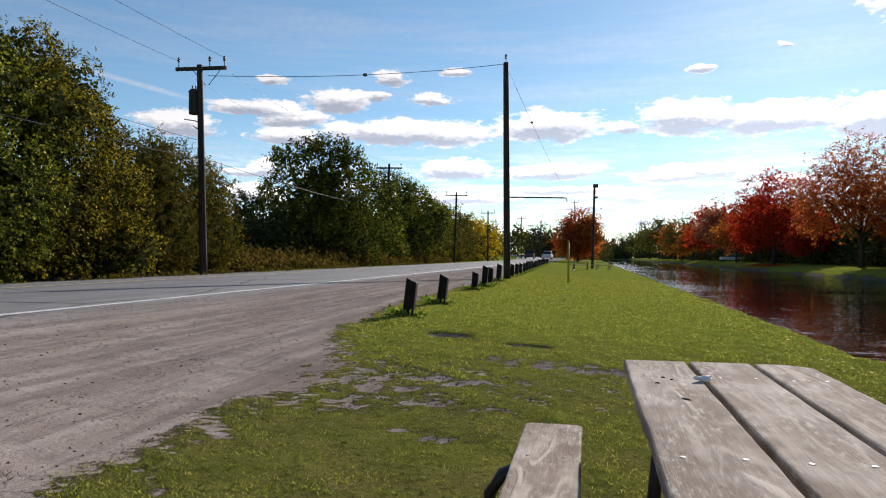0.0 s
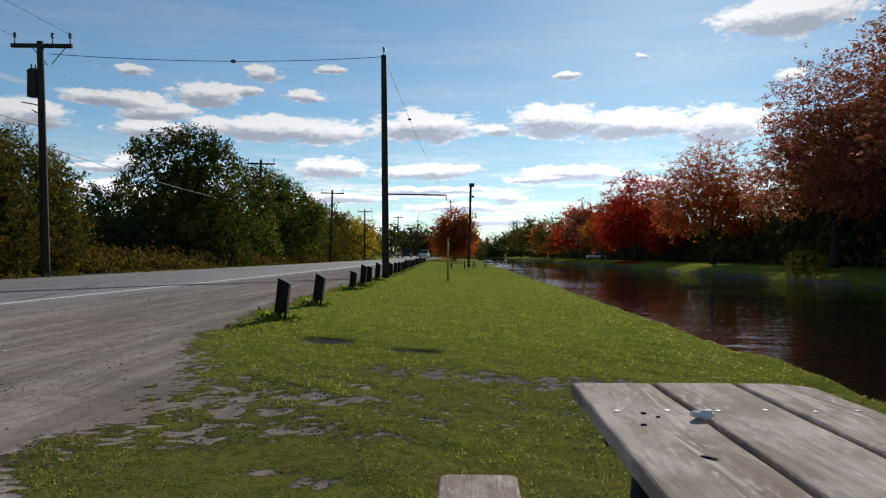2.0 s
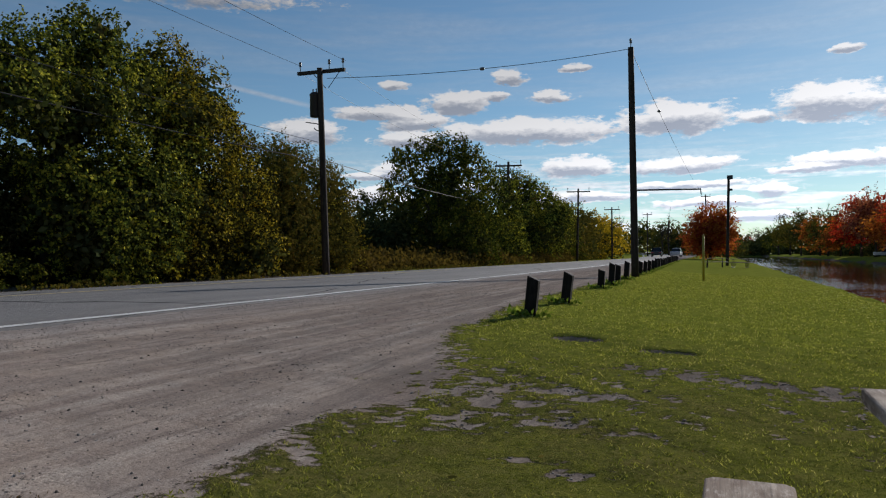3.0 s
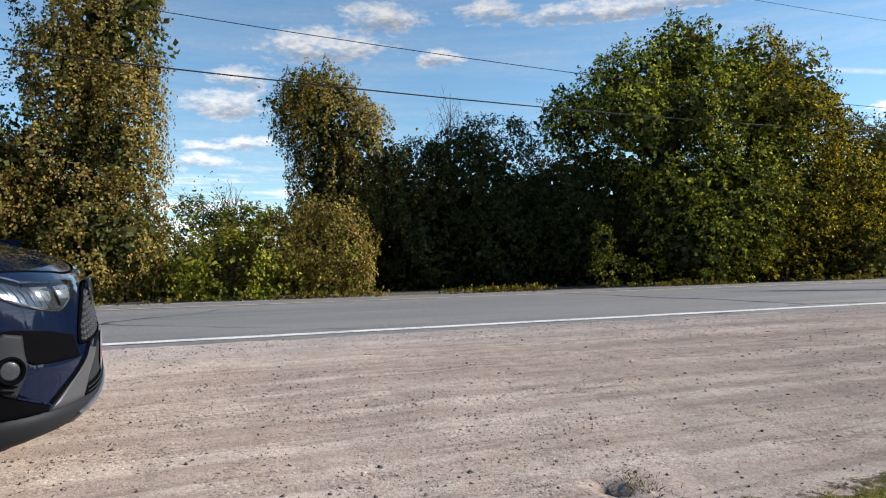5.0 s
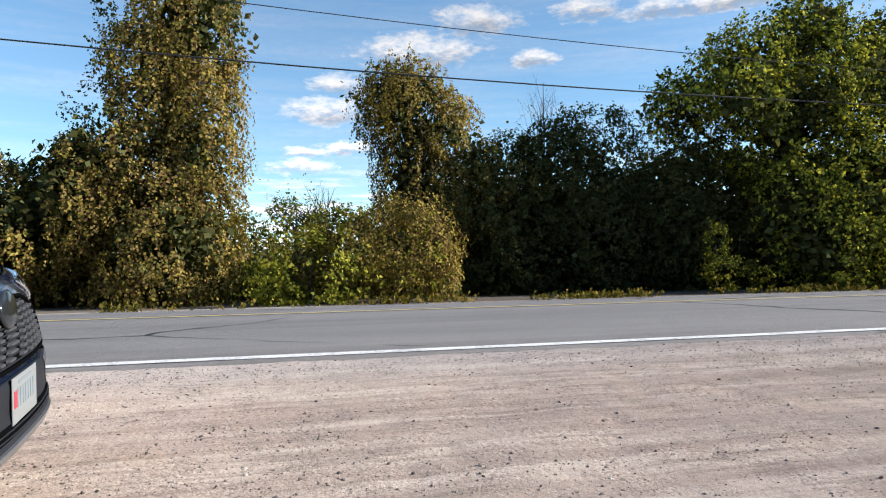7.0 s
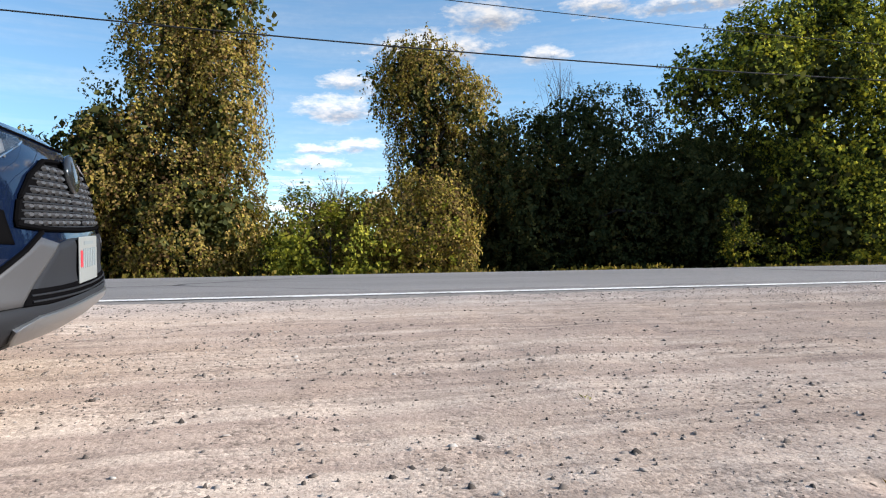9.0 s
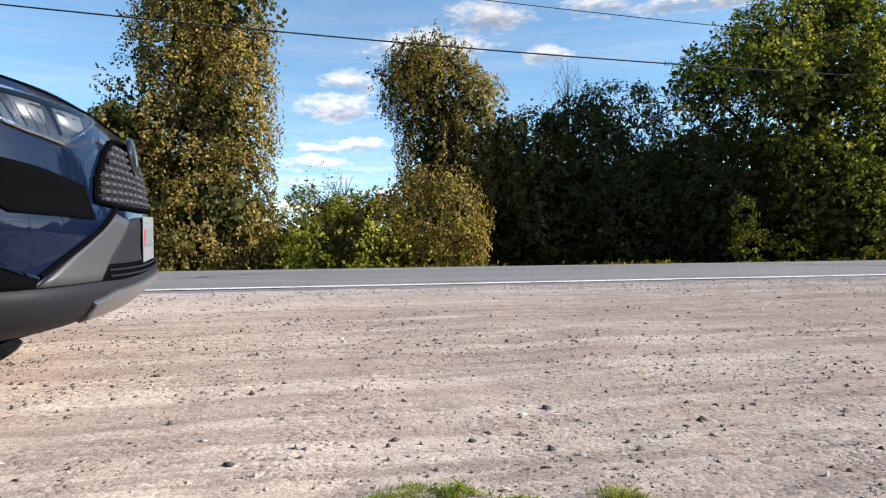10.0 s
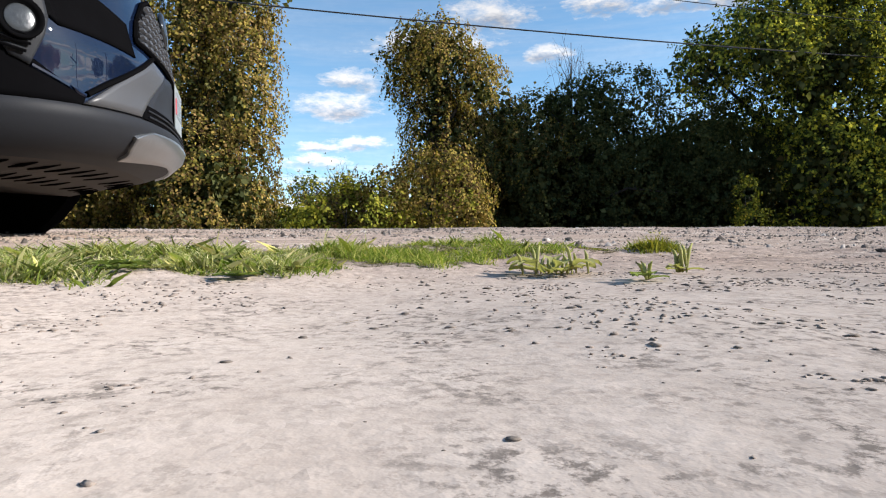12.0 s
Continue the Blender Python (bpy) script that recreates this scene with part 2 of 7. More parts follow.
    a = n.mix(n.math("MULTIPLY", thin, 0.65), a, (0.049, 0.058, 0.017))
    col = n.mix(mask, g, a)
    hgt = n.math("MULTIPLY_ADD", grit, 0.16, n.math("MULTIPLY_ADD", n.math("MULTIPLY", cell.outputs["Distance"], gritty), -0.35, n.math("MULTIPLY", fine, 1.0)))
    lawn = n.math("MULTIPLY_ADD", n.noise(p, 22, 3, 0.7), 4.5, n.math("MULTIPLY", n.noise(p, 70, 4, 0.8), 4.5))
    both = n.math("ADD", n.math("MULTIPLY", n.math("MULTIPLY", hgt, n.math("MULTIPLY_ADD", worn, -0.7, 1.0)), n.math("SUBTRACT", 1.0, mask)), n.math("MULTIPLY", lawn, mask))
    finish(n, col, 0.92, height=both, depth=0.0048, spec=0.0, **{"Diffuse Roughness": n.math("MULTIPLY", n.math("SUBTRACT", 1.0, mask), 0.3)})
    return m


def asphalt_material():
    m, n = material("asphalt")
    p = place(n)
    grit, mid = n.noise(p, 120, 3, 0.8), n.noise(stretched(n, p, 1, 0.12, 1), 1.8, 5)
    c = n.mix(n.band(mid, 0.3, 0.7), (0.172, 0.165, 0.160), (0.224, 0.214, 0.208))
    c = n.mix(n.band(grit, 0.55, 0.8), c, (0.30, 0.29, 0.285))
    c = n.mix(n.math("MULTIPLY", n.band(n.noise(stretched(n, p, 1.4, 0.05, 1), 1.1, 3), 0.5, 0.62), 0.35), c, (0.13, 0.125, 0.125))
    crack = n.add("ShaderNodeTexVoronoi", {"Vector": n.mix(0.12, stretched(n, p, 0.35, 0.16, 0.0), n.add("ShaderNodeTexNoise", {"Vector": p, "Scale": 1.2}).outputs["Color"], "ADD"), "Scale": 0.8}, feature="DISTANCE_TO_EDGE").outputs["Distance"]
    line = n.math("MULTIPLY", n.band(crack, 0.009, 0.003), n.band(n.noise(p, 0.5, 2), 0.40, 0.52))
    c = n.mix(line, c, (0.035, 0.034, 0.034))
    finish(n, c, 0.85, height=n.math("SUBTRACT", grit, n.math("MULTIPLY", line, 3.0)), depth=0.006, spec=0.3)
    return m


def paint_material(name, col, worn=0.50):
    m, n = material(name)
    p = place(n)
    w = n.band(n.math("ADD", n.noise(p, 34, 5, 0.8), n.math("MULTIPLY_ADD", n.noise(p, 2.2, 3), 0.5, -0.25)), worn, worn + 0.16)
    c = n.mix(n.math("MULTIPLY", w, 0.85), col, (0.19, 0.185, 0.18))
    finish(n, c, 0.7, height=n.noise(p, 120, 3), depth=0.003, spec=0.3)
    return m


def leaf_material(name, stops, gloss=0.6, through=0.22, scale=0.55):
    """Leaves, each with a tone of its own; some light passes through them."""
    m, n = material(name)
    r = n.add("ShaderNodeNewGeometry").outputs["Random Per Island"]
    p = place(n)
    f = n.math("ADD", n.math("MULTIPLY", r, 0.75), n.math("MULTIPLY_ADD", n.noise(p, scale, 3), 0.9, -0.33), clamp=True)
    c = n.ramp(f, stops)
    a = n.add("ShaderNodeBsdfPrincipled", {"Base Color": c, "Roughness": gloss, "Specular IOR Level": 0.0})
    b = n.add("ShaderNodeBsdfTranslucent", {0: n.mix(1.0, c, (1.5, 1.5, 0.8), "MULTIPLY")})
    n.add("ShaderNodeOutputMaterial", {0: n.add("ShaderNodeMixShader", {0: through, 1: a.outputs[0], 2: b.outputs[0]})})
    return m


def wood_material(name, dark, mid, light, along=1, scale=1.0, rough=0.75, gloss=0.15):
    """Weathered timber with grain along one axis of the object."""
    m, n = material(name)
    info = n.add("ShaderNodeObjectInfo").outputs["Random"]
    p = n.add("ShaderNodeVectorMath", {0: own(n), 1: n.add("ShaderNodeCombineXYZ", {0: n.math("MULTIPLY", info, 7.0), 1: n.math("MULTIPLY", info, 3.0), 2: 0.0})}, op="ADD").outputs[0]
    s = [26.0 * scale] * 3
    s[along] = 1.1 * scale
    q = stretched(n, p, *s)
    wav = n.noise(q, 1.0, 6, 0.65)
    fib = n.noise(stretched(n, p, *[v * 6 for v in s]), 1.0, 3, 0.7)
    blot = n.noise(p, 5, 4, 0.6)
    c = n.mix(n.band(wav, 0.36, 0.56), dark, mid)
    c = n.mix(n.band(fib, 0.5, 0.75), c, light)
    c = n.mix(n.math("MULTIPLY", n.band(blot, 0.52, 0.75), 0.6), c, light)
    c = n.mix(n.math("MULTIPLY", n.band(n.noise(p, 14, 4, 0.7), 0.6, 0.75), 0.5), c, dark)
    finish(n, c, rough, height=n.math("MULTIPLY_ADD", fib, 0.5, wav), depth=0.004, spec=gloss)
    return m


def worn_planks():
    """Grey sun-bleached boards along y: soft blotches, arched growth lines and fine fibres."""
    m, n = material("grey_planks")
    info = n.add("ShaderNodeObjectInfo").outputs["Random"]
    p = n.add("ShaderNodeVectorMath", {0: own(n), 1: n.add("ShaderNodeCombineXYZ", {0: n.math("MULTIPLY", info, 7.0), 1: n.math("MULTIPLY", info, 3.0), 2: 0.0})}, op="ADD").outputs[0]
    blot = n.noise(stretched(n, p, 6, 2.2, 6), 1.0, 5, 0.65)
    tint = n.noise(stretched(n, p, 3, 1.4, 3), 1.7, 3)
    ring = n.noise(stretched(n, p, 4.2, 0.55, 4.2), 1.0, 2, 0.45)
    ring = n.math("SINE", n.math("MULTIPLY_ADD", n.noise(stretched(n, p, 30, 2, 30), 1.0, 3), 1.5, n.math("MULTIPLY", ring, 75.0)))
    lines = n.math("MULTIPLY", n.band(ring, 0.35, 0.95), n.band(n.noise(stretched(n, p, 7, 1.0, 7), 1.0, 3), 0.46, 0.62))
    fib = n.noise(stretched(n, p, 190, 4, 190), 1.0, 3, 0.7)
    mid = n.noise(stretched(n, p, 46, 3.2, 46), 1.0, 5, 0.72)
    band = n.noise(stretched(n, p, 11, 0.5, 11), 1.0, 4, 0.6)
    c = n.mix(n.band(blot, 0.36, 0.66), (0.259, 0.197, 0.153), (0.417, 0.334, 0.267))
    c = n.mix(n.math("MULTIPLY", n.band(band, 0.46, 0.62), 0.7), c, (0.247, 0.175, 0.132))
    c = n.mix(n.math("MULTIPLY", n.band(tint, 0.48, 0.64), 0.7), c, (0.605, 0.510, 0.428))
    flake = n.math("MULTIPLY", n.band(n.noise(stretched(n, p, 60, 14, 60), 1.0, 5, 0.75), 0.50, 0.64), n.band(n.noise(stretched(n, p, 8, 2.5, 8), 1.0, 4), 0.42, 0.58))
    c = n.mix(n.math("MULTIPLY", flake, 0.75), c, (0.748, 0.644, 0.551))
    c = n.mix(n.math("MULTIPLY", n.band(mid, 0.55, 0.68), 0.5), c, (0.152, 0.104, 0.079))
    c = n.mix(n.math("MULTIPLY", n.band(fib, 0.5, 0.62), 0.16), c, (0.158, 0.112, 0.082))
    c = n.mix(n.math("MULTIPLY", lines, 0.7), c, (0.701, 0.589, 0.489))
    c = n.mix(n.math("MULTIPLY", n.band(n.noise(p, 26, 4, 0.75), 0.62, 0.72), 0.7), c, (0.091, 0.065, 0.050))
    stain = n.band(n.noise(stretched(n, p, 9, 3.0, 9), 1.0, 5, 0.7), 0.56, 0.68)
    c = n.mix(n.math("MULTIPLY", stain, 0.5), c, (0.152, 0.112, 0.083))
    finish(n, c, n.math("MULTIPLY_ADD", stain, -0.10, 0.90), height=n.math("MULTIPLY_ADD", fib, 0.25, n.math("MULTIPLY_ADD", mid, -1.0, n.math("MULTIPLY_ADD", lines, 0.5, n.math("MULTIPLY", blot, 1.5)))), depth=0.0045, spec=0.10)
    return m


def plain(name, col, rough=0.6, metal=0.0, vary=0.25, scale=12.0, depth=0.001, spec=0.5, **more):
    m, n = material(name)
    p = own(n)
    d = tuple(v * (1 - vary) for v in col)
    v = n.noise(p, scale, 5, 0.65)
    finish(n, n.mix(v, d, tuple(min(1, x * (1 + vary * 0.6)) for x in col)), rough, metal, height=v, depth=depth, spec=spec, **more)
    return m


def water_material():
    m, n = material("water")
    p = place(n)
    w = n.math("MULTIPLY_ADD", n.noise(stretched(n, p, 0.7, 1.5, 1), 1.0, 2), 1.6, n.math("MULTIPLY", n.noise(stretched(n, p, 0.8, 1.5, 1), 4.0, 2), 0.35))
    calm = n.band(n.noise(p, 0.06, 3), 0.35, 0.6)
    h = n.math("MULTIPLY", w, n.math("MULTIPLY_ADD", calm, 0.8, 0.2))
    finish(n, (0.010, 0.008, 0.006), 0.03, height=h, depth=0.022, spec=0.5)
    return m


M_GROUND, M_ROAD = ground_material(), asphalt_material()
M_WHITE, M_YELLOW = paint_material("white_line", (0.70, 0.69, 0.67)), paint_material("yellow_line", (0.62, 0.50, 0.20), 0.60)
M_WATER = water_material()
M_TABLE = worn_planks()
M_POST = wood_material("creosoted_post", (0.007, 0.006, 0.005), (0.013, 0.011, 0.010), (0.028, 0.023, 0.020), along=2)
M_POLE = wood_material("utility_pole", (0.022, 0.017, 0.014), (0.045, 0.034, 0.027), (0.085, 0.067, 0.053), along=2, scale=0.5)
M_BARK = wood_material("bark", (0.022, 0.018, 0.014), (0.055, 0.044, 0.035), (0.10, 0.085, 0.07), along=2, scale=0.4)
M_STEEL = plain("galvanised_steel", (0.35, 0.36, 0.37), 0.45, 0.8)
M_DARKSTEEL = plain("dark_steel", (0.03, 0.03, 0.032), 0.5, 0.3)
M_RUST = plain("dull_screw", (0.30, 0.28, 0.26), 0.6, 0.3)
M_WIRE = plain("wire", (0.02, 0.02, 0.02), 0.6)
M_YPOST = plain("yellow_paint", (0.42, 0.31, 0.02), 0.5)
M_PORCELAIN = plain("porcelain", (0.10, 0.09, 0.09), 0.25)
M_TISSUE = plain("tissue", (0.84, 0.82, 0.79), 0.8, depth=0.004)
HEDGE = leaf_material("hedge_leaf", [(0.0, (0.022, 0.029, 0.013)), (0.32, (0.053, 0.069, 0.019)), (0.52, (0.134, 0.156, 0.031)), (0.66, (0.273, 0.278, 0.043)), (0.82, (0.458, 0.420, 0.050)), (1.0, (0.620, 0.546, 0.065))], 0.55, 0.13)
GOLD = leaf_material("golden_leaf", [(0.0, (0.026, 0.022, 0.012)), (0.40, (0.052, 0.050, 0.016)), (0.54, (0.134, 0.125, 0.022)), (0.66, (0.329, 0.271, 0.033)), (0.8, (0.549, 0.409, 0.039)), (1.0, (0.620, 0.488, 0.044))], 0.6, 0.11)
VINE = leaf_material("vine_leaf", [(0.0, (0.031, 0.020, 0.012)), (0.2, (0.081, 0.049, 0.025)), (0.36, (0.105, 0.108, 0.022)), (0.52, (0.182, 0.124, 0.052)), (0.68, (0.288, 0.238, 0.049)), (0.84, (0.270, 0.172, 0.070)), (1.0, (0.468, 0.365, 0.102))], 0.55, 0.28)
LIME = leaf_material("lime_leaf", [(0.0, (0.045, 0.055, 0.012)), (0.4, (0.125, 0.14, 0.022)), (0.75, (0.27, 0.26, 0.04)), (1.0, (0.44, 0.37, 0.06))], 0.5, 0.25)
# dark leaves; in crown cores, pockets and brush they stand in for shade
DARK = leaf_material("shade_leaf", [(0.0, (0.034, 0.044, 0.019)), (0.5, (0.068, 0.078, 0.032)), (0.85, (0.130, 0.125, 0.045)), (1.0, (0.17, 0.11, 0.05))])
GREEN = leaf_material("green_leaf", [(0.0, (0.026, 0.032, 0.009)), (0.4, (0.055, 0.068, 0.014)), (0.7, (0.127, 0.136, 0.022)), (1.0, (0.368, 0.295, 0.039))], 0.6, 0.18)
YELLOW = leaf_material("yellow_leaf", [(0.0, (0.13, 0.11, 0.015)), (0.4, (0.30, 0.21, 0.02)), (1.0, (0.46, 0.30, 0.03))], 0.6, 0.5)
RED = leaf_material("red_leaf", [(0.0, (0.12, 0.014, 0.013)), (0.4, (0.32, 0.026, 0.020)), (0.75, (0.54, 0.055, 0.03)), (1.0, (0.55, 0.15, 0.04))], 0.6, 0.5)
ORANGE = leaf_material("orange_leaf", [(0.0, (0.15, 0.05, 0.022)), (0.4, (0.36, 0.105, 0.032)), (0.75, (0.50, 0.17, 0.04)), (1.0, (0.50, 0.29, 0.06))], 0.6, 0.4)
PINK = leaf_material("russet_leaf", [(0.0, (0.135, 0.047, 0.043)), (0.4, (0.297, 0.088, 0.068)), (0.75, (0.459, 0.155, 0.101)), (1.0, (0.486, 0.257, 0.101))], 0.6, 0.4)
AUTUMN = leaf_material("autumn_leaf", [(0.0, (0.15, 0.045, 0.03)), (0.35, (0.34, 0.07, 0.045)), (0.65, (0.44, 0.115, 0.035)), (1.0, (0.50, 0.25, 0.04))], 0.6, 0.5)
OLIVE = leaf_material("olive_leaf", [(0.0, (0.04, 0.045, 0.012)), (0.5, (0.12, 0.105, 0.025)), (1.0, (0.24, 0.16, 0.04))])
WEED = leaf_material("dry_weed", [(0.0, (0.050, 0.038, 0.015)), (0.5, (0.115, 0.081, 0.026)), (1.0, (0.187, 0.126, 0.038))])
BLADE = leaf_material("grass_blade", [(0.0, (0.058, 0.067, 0.016)), (0.28, (0.125, 0.142, 0.029)), (0.5, (0.238, 0.264, 0.049)), (0.72, (0.348, 0.343, 0.090)), (1.0, (0.534, 0.464, 0.255))], 0.6, 0.45, 5.0)
STRAW = leaf_material("strip_grass", [(0.0, (0.120, 0.168, 0.048)), (0.3, (0.264, 0.312, 0.108)), (0.55, (0.444, 0.444, 0.216)), (0.8, (0.648, 0.588, 0.360)), (1.0, (0.720, 0.720, 0.540))], 0.6, 0.4)
GREENSTRIP = leaf_material("fine_grass", [(0.0, (0.054, 0.096, 0.017)), (0.35, (0.120, 0.180, 0.031)), (0.7, (0.240, 0.288, 0.060)), (1.0, (0.480, 0.432, 0.192))], 0.55, 0.35)

# ---------------------------------------------------------------- tools
def part(name, bm, mat, parent=None, label="", smooth=False, at=None):
    """Links a bmesh as one mesh object, under a thing or a part if one is given."""
    me = bpy.data.meshes.new(name)
    bm.to_mesh(me)
    bm.free()
    me.materials.append(mat)
    if smooth:
        me.polygons.foreach_set("use_smooth", [True] * len(me.polygons))
    ob = new(name, me)
    if parent is not None:
        ob.parent = parent
    if at is not None:
        ob.matrix_basis = at
    return tagged(ob, label)


def cloud_mesh(name, verts, faces, mat, smooth=False):
    """A mesh out of arrays; every face has the same number of corners."""
    me = bpy.data.meshes.new(name)
    verts, faces = np.asarray(verts, np.float32), np.asarray(faces, np.int32)
    k = faces.shape[1]
    me.vertices.add(len(verts))
    me.vertices.foreach_set("co", verts.ravel())
    me.loops.add(faces.size)
    me.loops.foreach_set("vertex_index", faces.ravel())
    me.polygons.add(len(faces))
    me.polygons.foreach_set("loop_start", np.arange(len(faces), dtype=np.int32) * k)
    me.update(calc_edges=True)
    me.materials.append(mat)
    if smooth:
        me.polygons.foreach_set("use_smooth", np.ones(len(faces), bool))
    return me


def empty(name, m=None, **tags):
    ob = new(name)
    ob.empty_display_size = 0.2
    if m is not None:
        ob.matrix_basis = m
    return tagged(ob, **tags)


def box(bm, x0, x1, y0, y1, z0, z1, bevel=0.0, m=None):
    vs = [bm.verts.new((x, y, z)) for x in (x0, x1) for y in (y0, y1) for z in (z0, z1)]
    fs = [bm.faces.new([vs[i] for i in q]) for q in ((0, 1, 3, 2), (4, 6, 7, 5), (0, 4, 5, 1), (2, 3, 7, 6), (0, 2, 6, 4), (1, 5, 7, 3))]
    if m is not None:
        bmesh.ops.transform(bm, matrix=m, verts=vs)
    if bevel:
        bmesh.ops.bevel(bm, geom=list({e for f in fs for e in f.edges}), offset=bevel, segments=2, profile=0.6, affect="EDGES")
    return bm


def tube(bm, points, radii, sides=8, cap=True):
    """A round bar through the points, with a radius at each."""
    pts = [Vector(p) for p in points]
    rings = []
    for i, p in enumerate(pts):
        d = (pts[min(i + 1, len(pts) - 1)] - pts[max(i - 1, 0)]).normalized()
        u = d.orthogonal().normalized() if abs(d.z) < 0.99 else Vector((1, 0, 0))
        u = (u - d * u.dot(d)).normalized()
        v = d.cross(u)
        r = radii[i] if hasattr(radii, "__len__") else radii
        rings.append([bm.verts.new(p + (u * math.cos(k * math.tau / sides) + v * math.sin(k * math.tau / sides)) * r) for k in range(sides)])
    for a, b2 in zip(rings, rings[1:]):
        for k in range(sides):
            bm.faces.new((a[k], a[(k + 1) % sides], b2[(k + 1) % sides], b2[k]))
    if cap:
        bm.faces.new(rings[0][::-1])
        bm.faces.new(rings[-1])
    return bm


def lathe(bm, profile, sides=16, m=None):
    """Turns (radius, height) pairs round z."""
    rings = [[bm.verts.new((r * math.cos(k * math.tau / sides), r * math.sin(k * math.tau / sides), z)) for k in range(sides)] for r, z in profile]
    for a, b2 in zip(rings, rings[1:]):
        for k in range(sides):
            bm.faces.new((a[k], a[(k + 1) % sides], b2[(k + 1) % sides], b2[k]))
    bm.faces.new(rings[0][::-1])
    bm.faces.new(rings[-1])
    if m is not None:
        bmesh.ops.transform(bm, matrix=m, verts=[v for r in rings for v in r])
    return bm


# ---------------------------------------------------------------- the lie of the land
SLOPE = math.tan(radians(3.3))
PROFILE_X = [-500, -60, -30, -19, -15.5, -14.2, -13.8, -12.2, -10.5, -8.8, -7.23, -6.6, 2.4, 3.3, 3.75, 4.1, 4.6, 5.4, 21.0, 23.2, 24.2, 25.4, 27.5, 33, 60, 500]
PROFILE_Z = [0.6, 0.3, 0.25, 0.33, 0.37, 0.395, 0.43, 0.505, 0.535, 0.485, 0.417, 6.6 * SLOPE, -2.4 * SLOPE, -0.205, -0.275, -0.47, -0.80, -1.3, -1.3, -0.85, -0.5, -0.15, 0.12, 0.3, 0.5, 1.0]
WATER_Z = -0.72


def bend(y):
    return (np.maximum(0, np.asarray(y, float) - 110) / 100) ** 2


def height(x, y):
    """Height of the ground, without small bumps."""
    x, y = np.asarray(x, float), np.asarray(y, float)
    w = np.clip((2 - x) / 6, 0, 1)
    far = np.minimum(bend(y), 8)
    z = np.interp(x + 11 * far * w, PROFILE_X, PROFILE_Z)
    z = z + 1.0 * np.minimum(far, 3) * w
    end = np.clip((y - 425) / 25, 0, 1) * (x > 1)
    return z * (1 - end) + 0.4 * end


def ripple(x, y, f, seed):
    """Cheap smooth noise between about -1 and 1."""
    r = np.random.RandomState(seed)
    out = 0
    for k in range(7):
        a, ph, s = r.uniform(0, math.tau), r.uniform(0, math.tau), f * r.uniform(0.55, 1.9)
        out = out + np.sin((x * math.cos(a) + y * math.sin(a)) * s + ph + 1.3 * np.sin(y * s * 0.37 + x * s * 0.21 + ph))
    return out / 3.2


BARE = [(-2.25, 6.15, 0.55, 0.28), (-1.95, 5.55, 0.42, 0.20), (-0.72, 7.45, 0.40, 0.22), (0.25, 7.35, 0.55, 0.16), (1.15, 7.05, 0.60, 0.18), (-1.35, 5.2, 0.35, 0.12),
        (-1.2, 4.3, 0.2, 0.1), (-2.0, 4.85, 0.28, 0.16), (0.9, 7.6, 0.3, 0.14), (-1.35, 6.1, 0.4, 0.12)]
HOLES = [(-2.02, 9.3, 0.30, 0.22), (-0.97, 8.85, 0.30, 0.18), (-2.88, 2.68, 0.08, 0.05)]


def cover_at(x, y):
    """Above one half where grass grows, below it where gravel or earth shows."""
    edge = np.interp(y, [-30, 0.2, 0.6, 2.3, 2.7, 4.3, 4.9, 6.3, 6.8, 7.6, 8.6, 10, 12.5, 40, 120], [-1.7, -1.6, -1.2, -1.3, -2.45, -2.55, -2.5, -2.5, -2.85, -3.1, -3.4, -3.55, -3.85, -4.3, -6.0])
    edge = edge + 0.10 * ripple(x, y, 3.1, 5) + 0.05 * ripple(x, y, 11, 6)
    c = 0.5 + (x - edge) * 2.2
    c = np.where(x < -14.4 + 0.15 * ripple(x, y, 2, 9), np.where((y < 31) & (x > -24), 0.12, 0.95), c)
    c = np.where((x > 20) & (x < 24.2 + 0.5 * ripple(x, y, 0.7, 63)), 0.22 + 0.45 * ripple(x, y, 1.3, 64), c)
    c = np.clip(c, 0, 1)
    for bx, by, rx, ry in BARE:
        d = ((x - bx) / rx) ** 2 + ((y - by) / ry) ** 2
        c = c - (0.95 if bx < -1.25 else 1.35) * np.exp(-d * 0.6) * (0.55 + 0.7 * ripple(x, y, 15, 7) + 0.8 * ripple(x, y, 42, 8))
    for hx, hy, rx, ry in HOLES:
        c = c - 1.6 * np.exp(-(((x - hx) / rx) ** 2 + ((y - hy) / ry) ** 2) ** 2)
    zone = np.exp(-((y - 6.3) / 1.5) ** 2) * np.clip((2.2 - x) * 2, 0, 1) + 0.9 * np.exp(-((x - edge - 0.25) / 0.35) ** 2)
    c = c - zone * np.clip(0.55 * ripple(x, y, 17, 51) + 0.5 * ripple(x, y * 1.6, 38, 52) - 0.10, 0, 1)
    # the strip of grass beside the landing place
    strip = strip_at(x, y)
    c = np.maximum(c, strip)
    return np.clip(c, 0, 1)


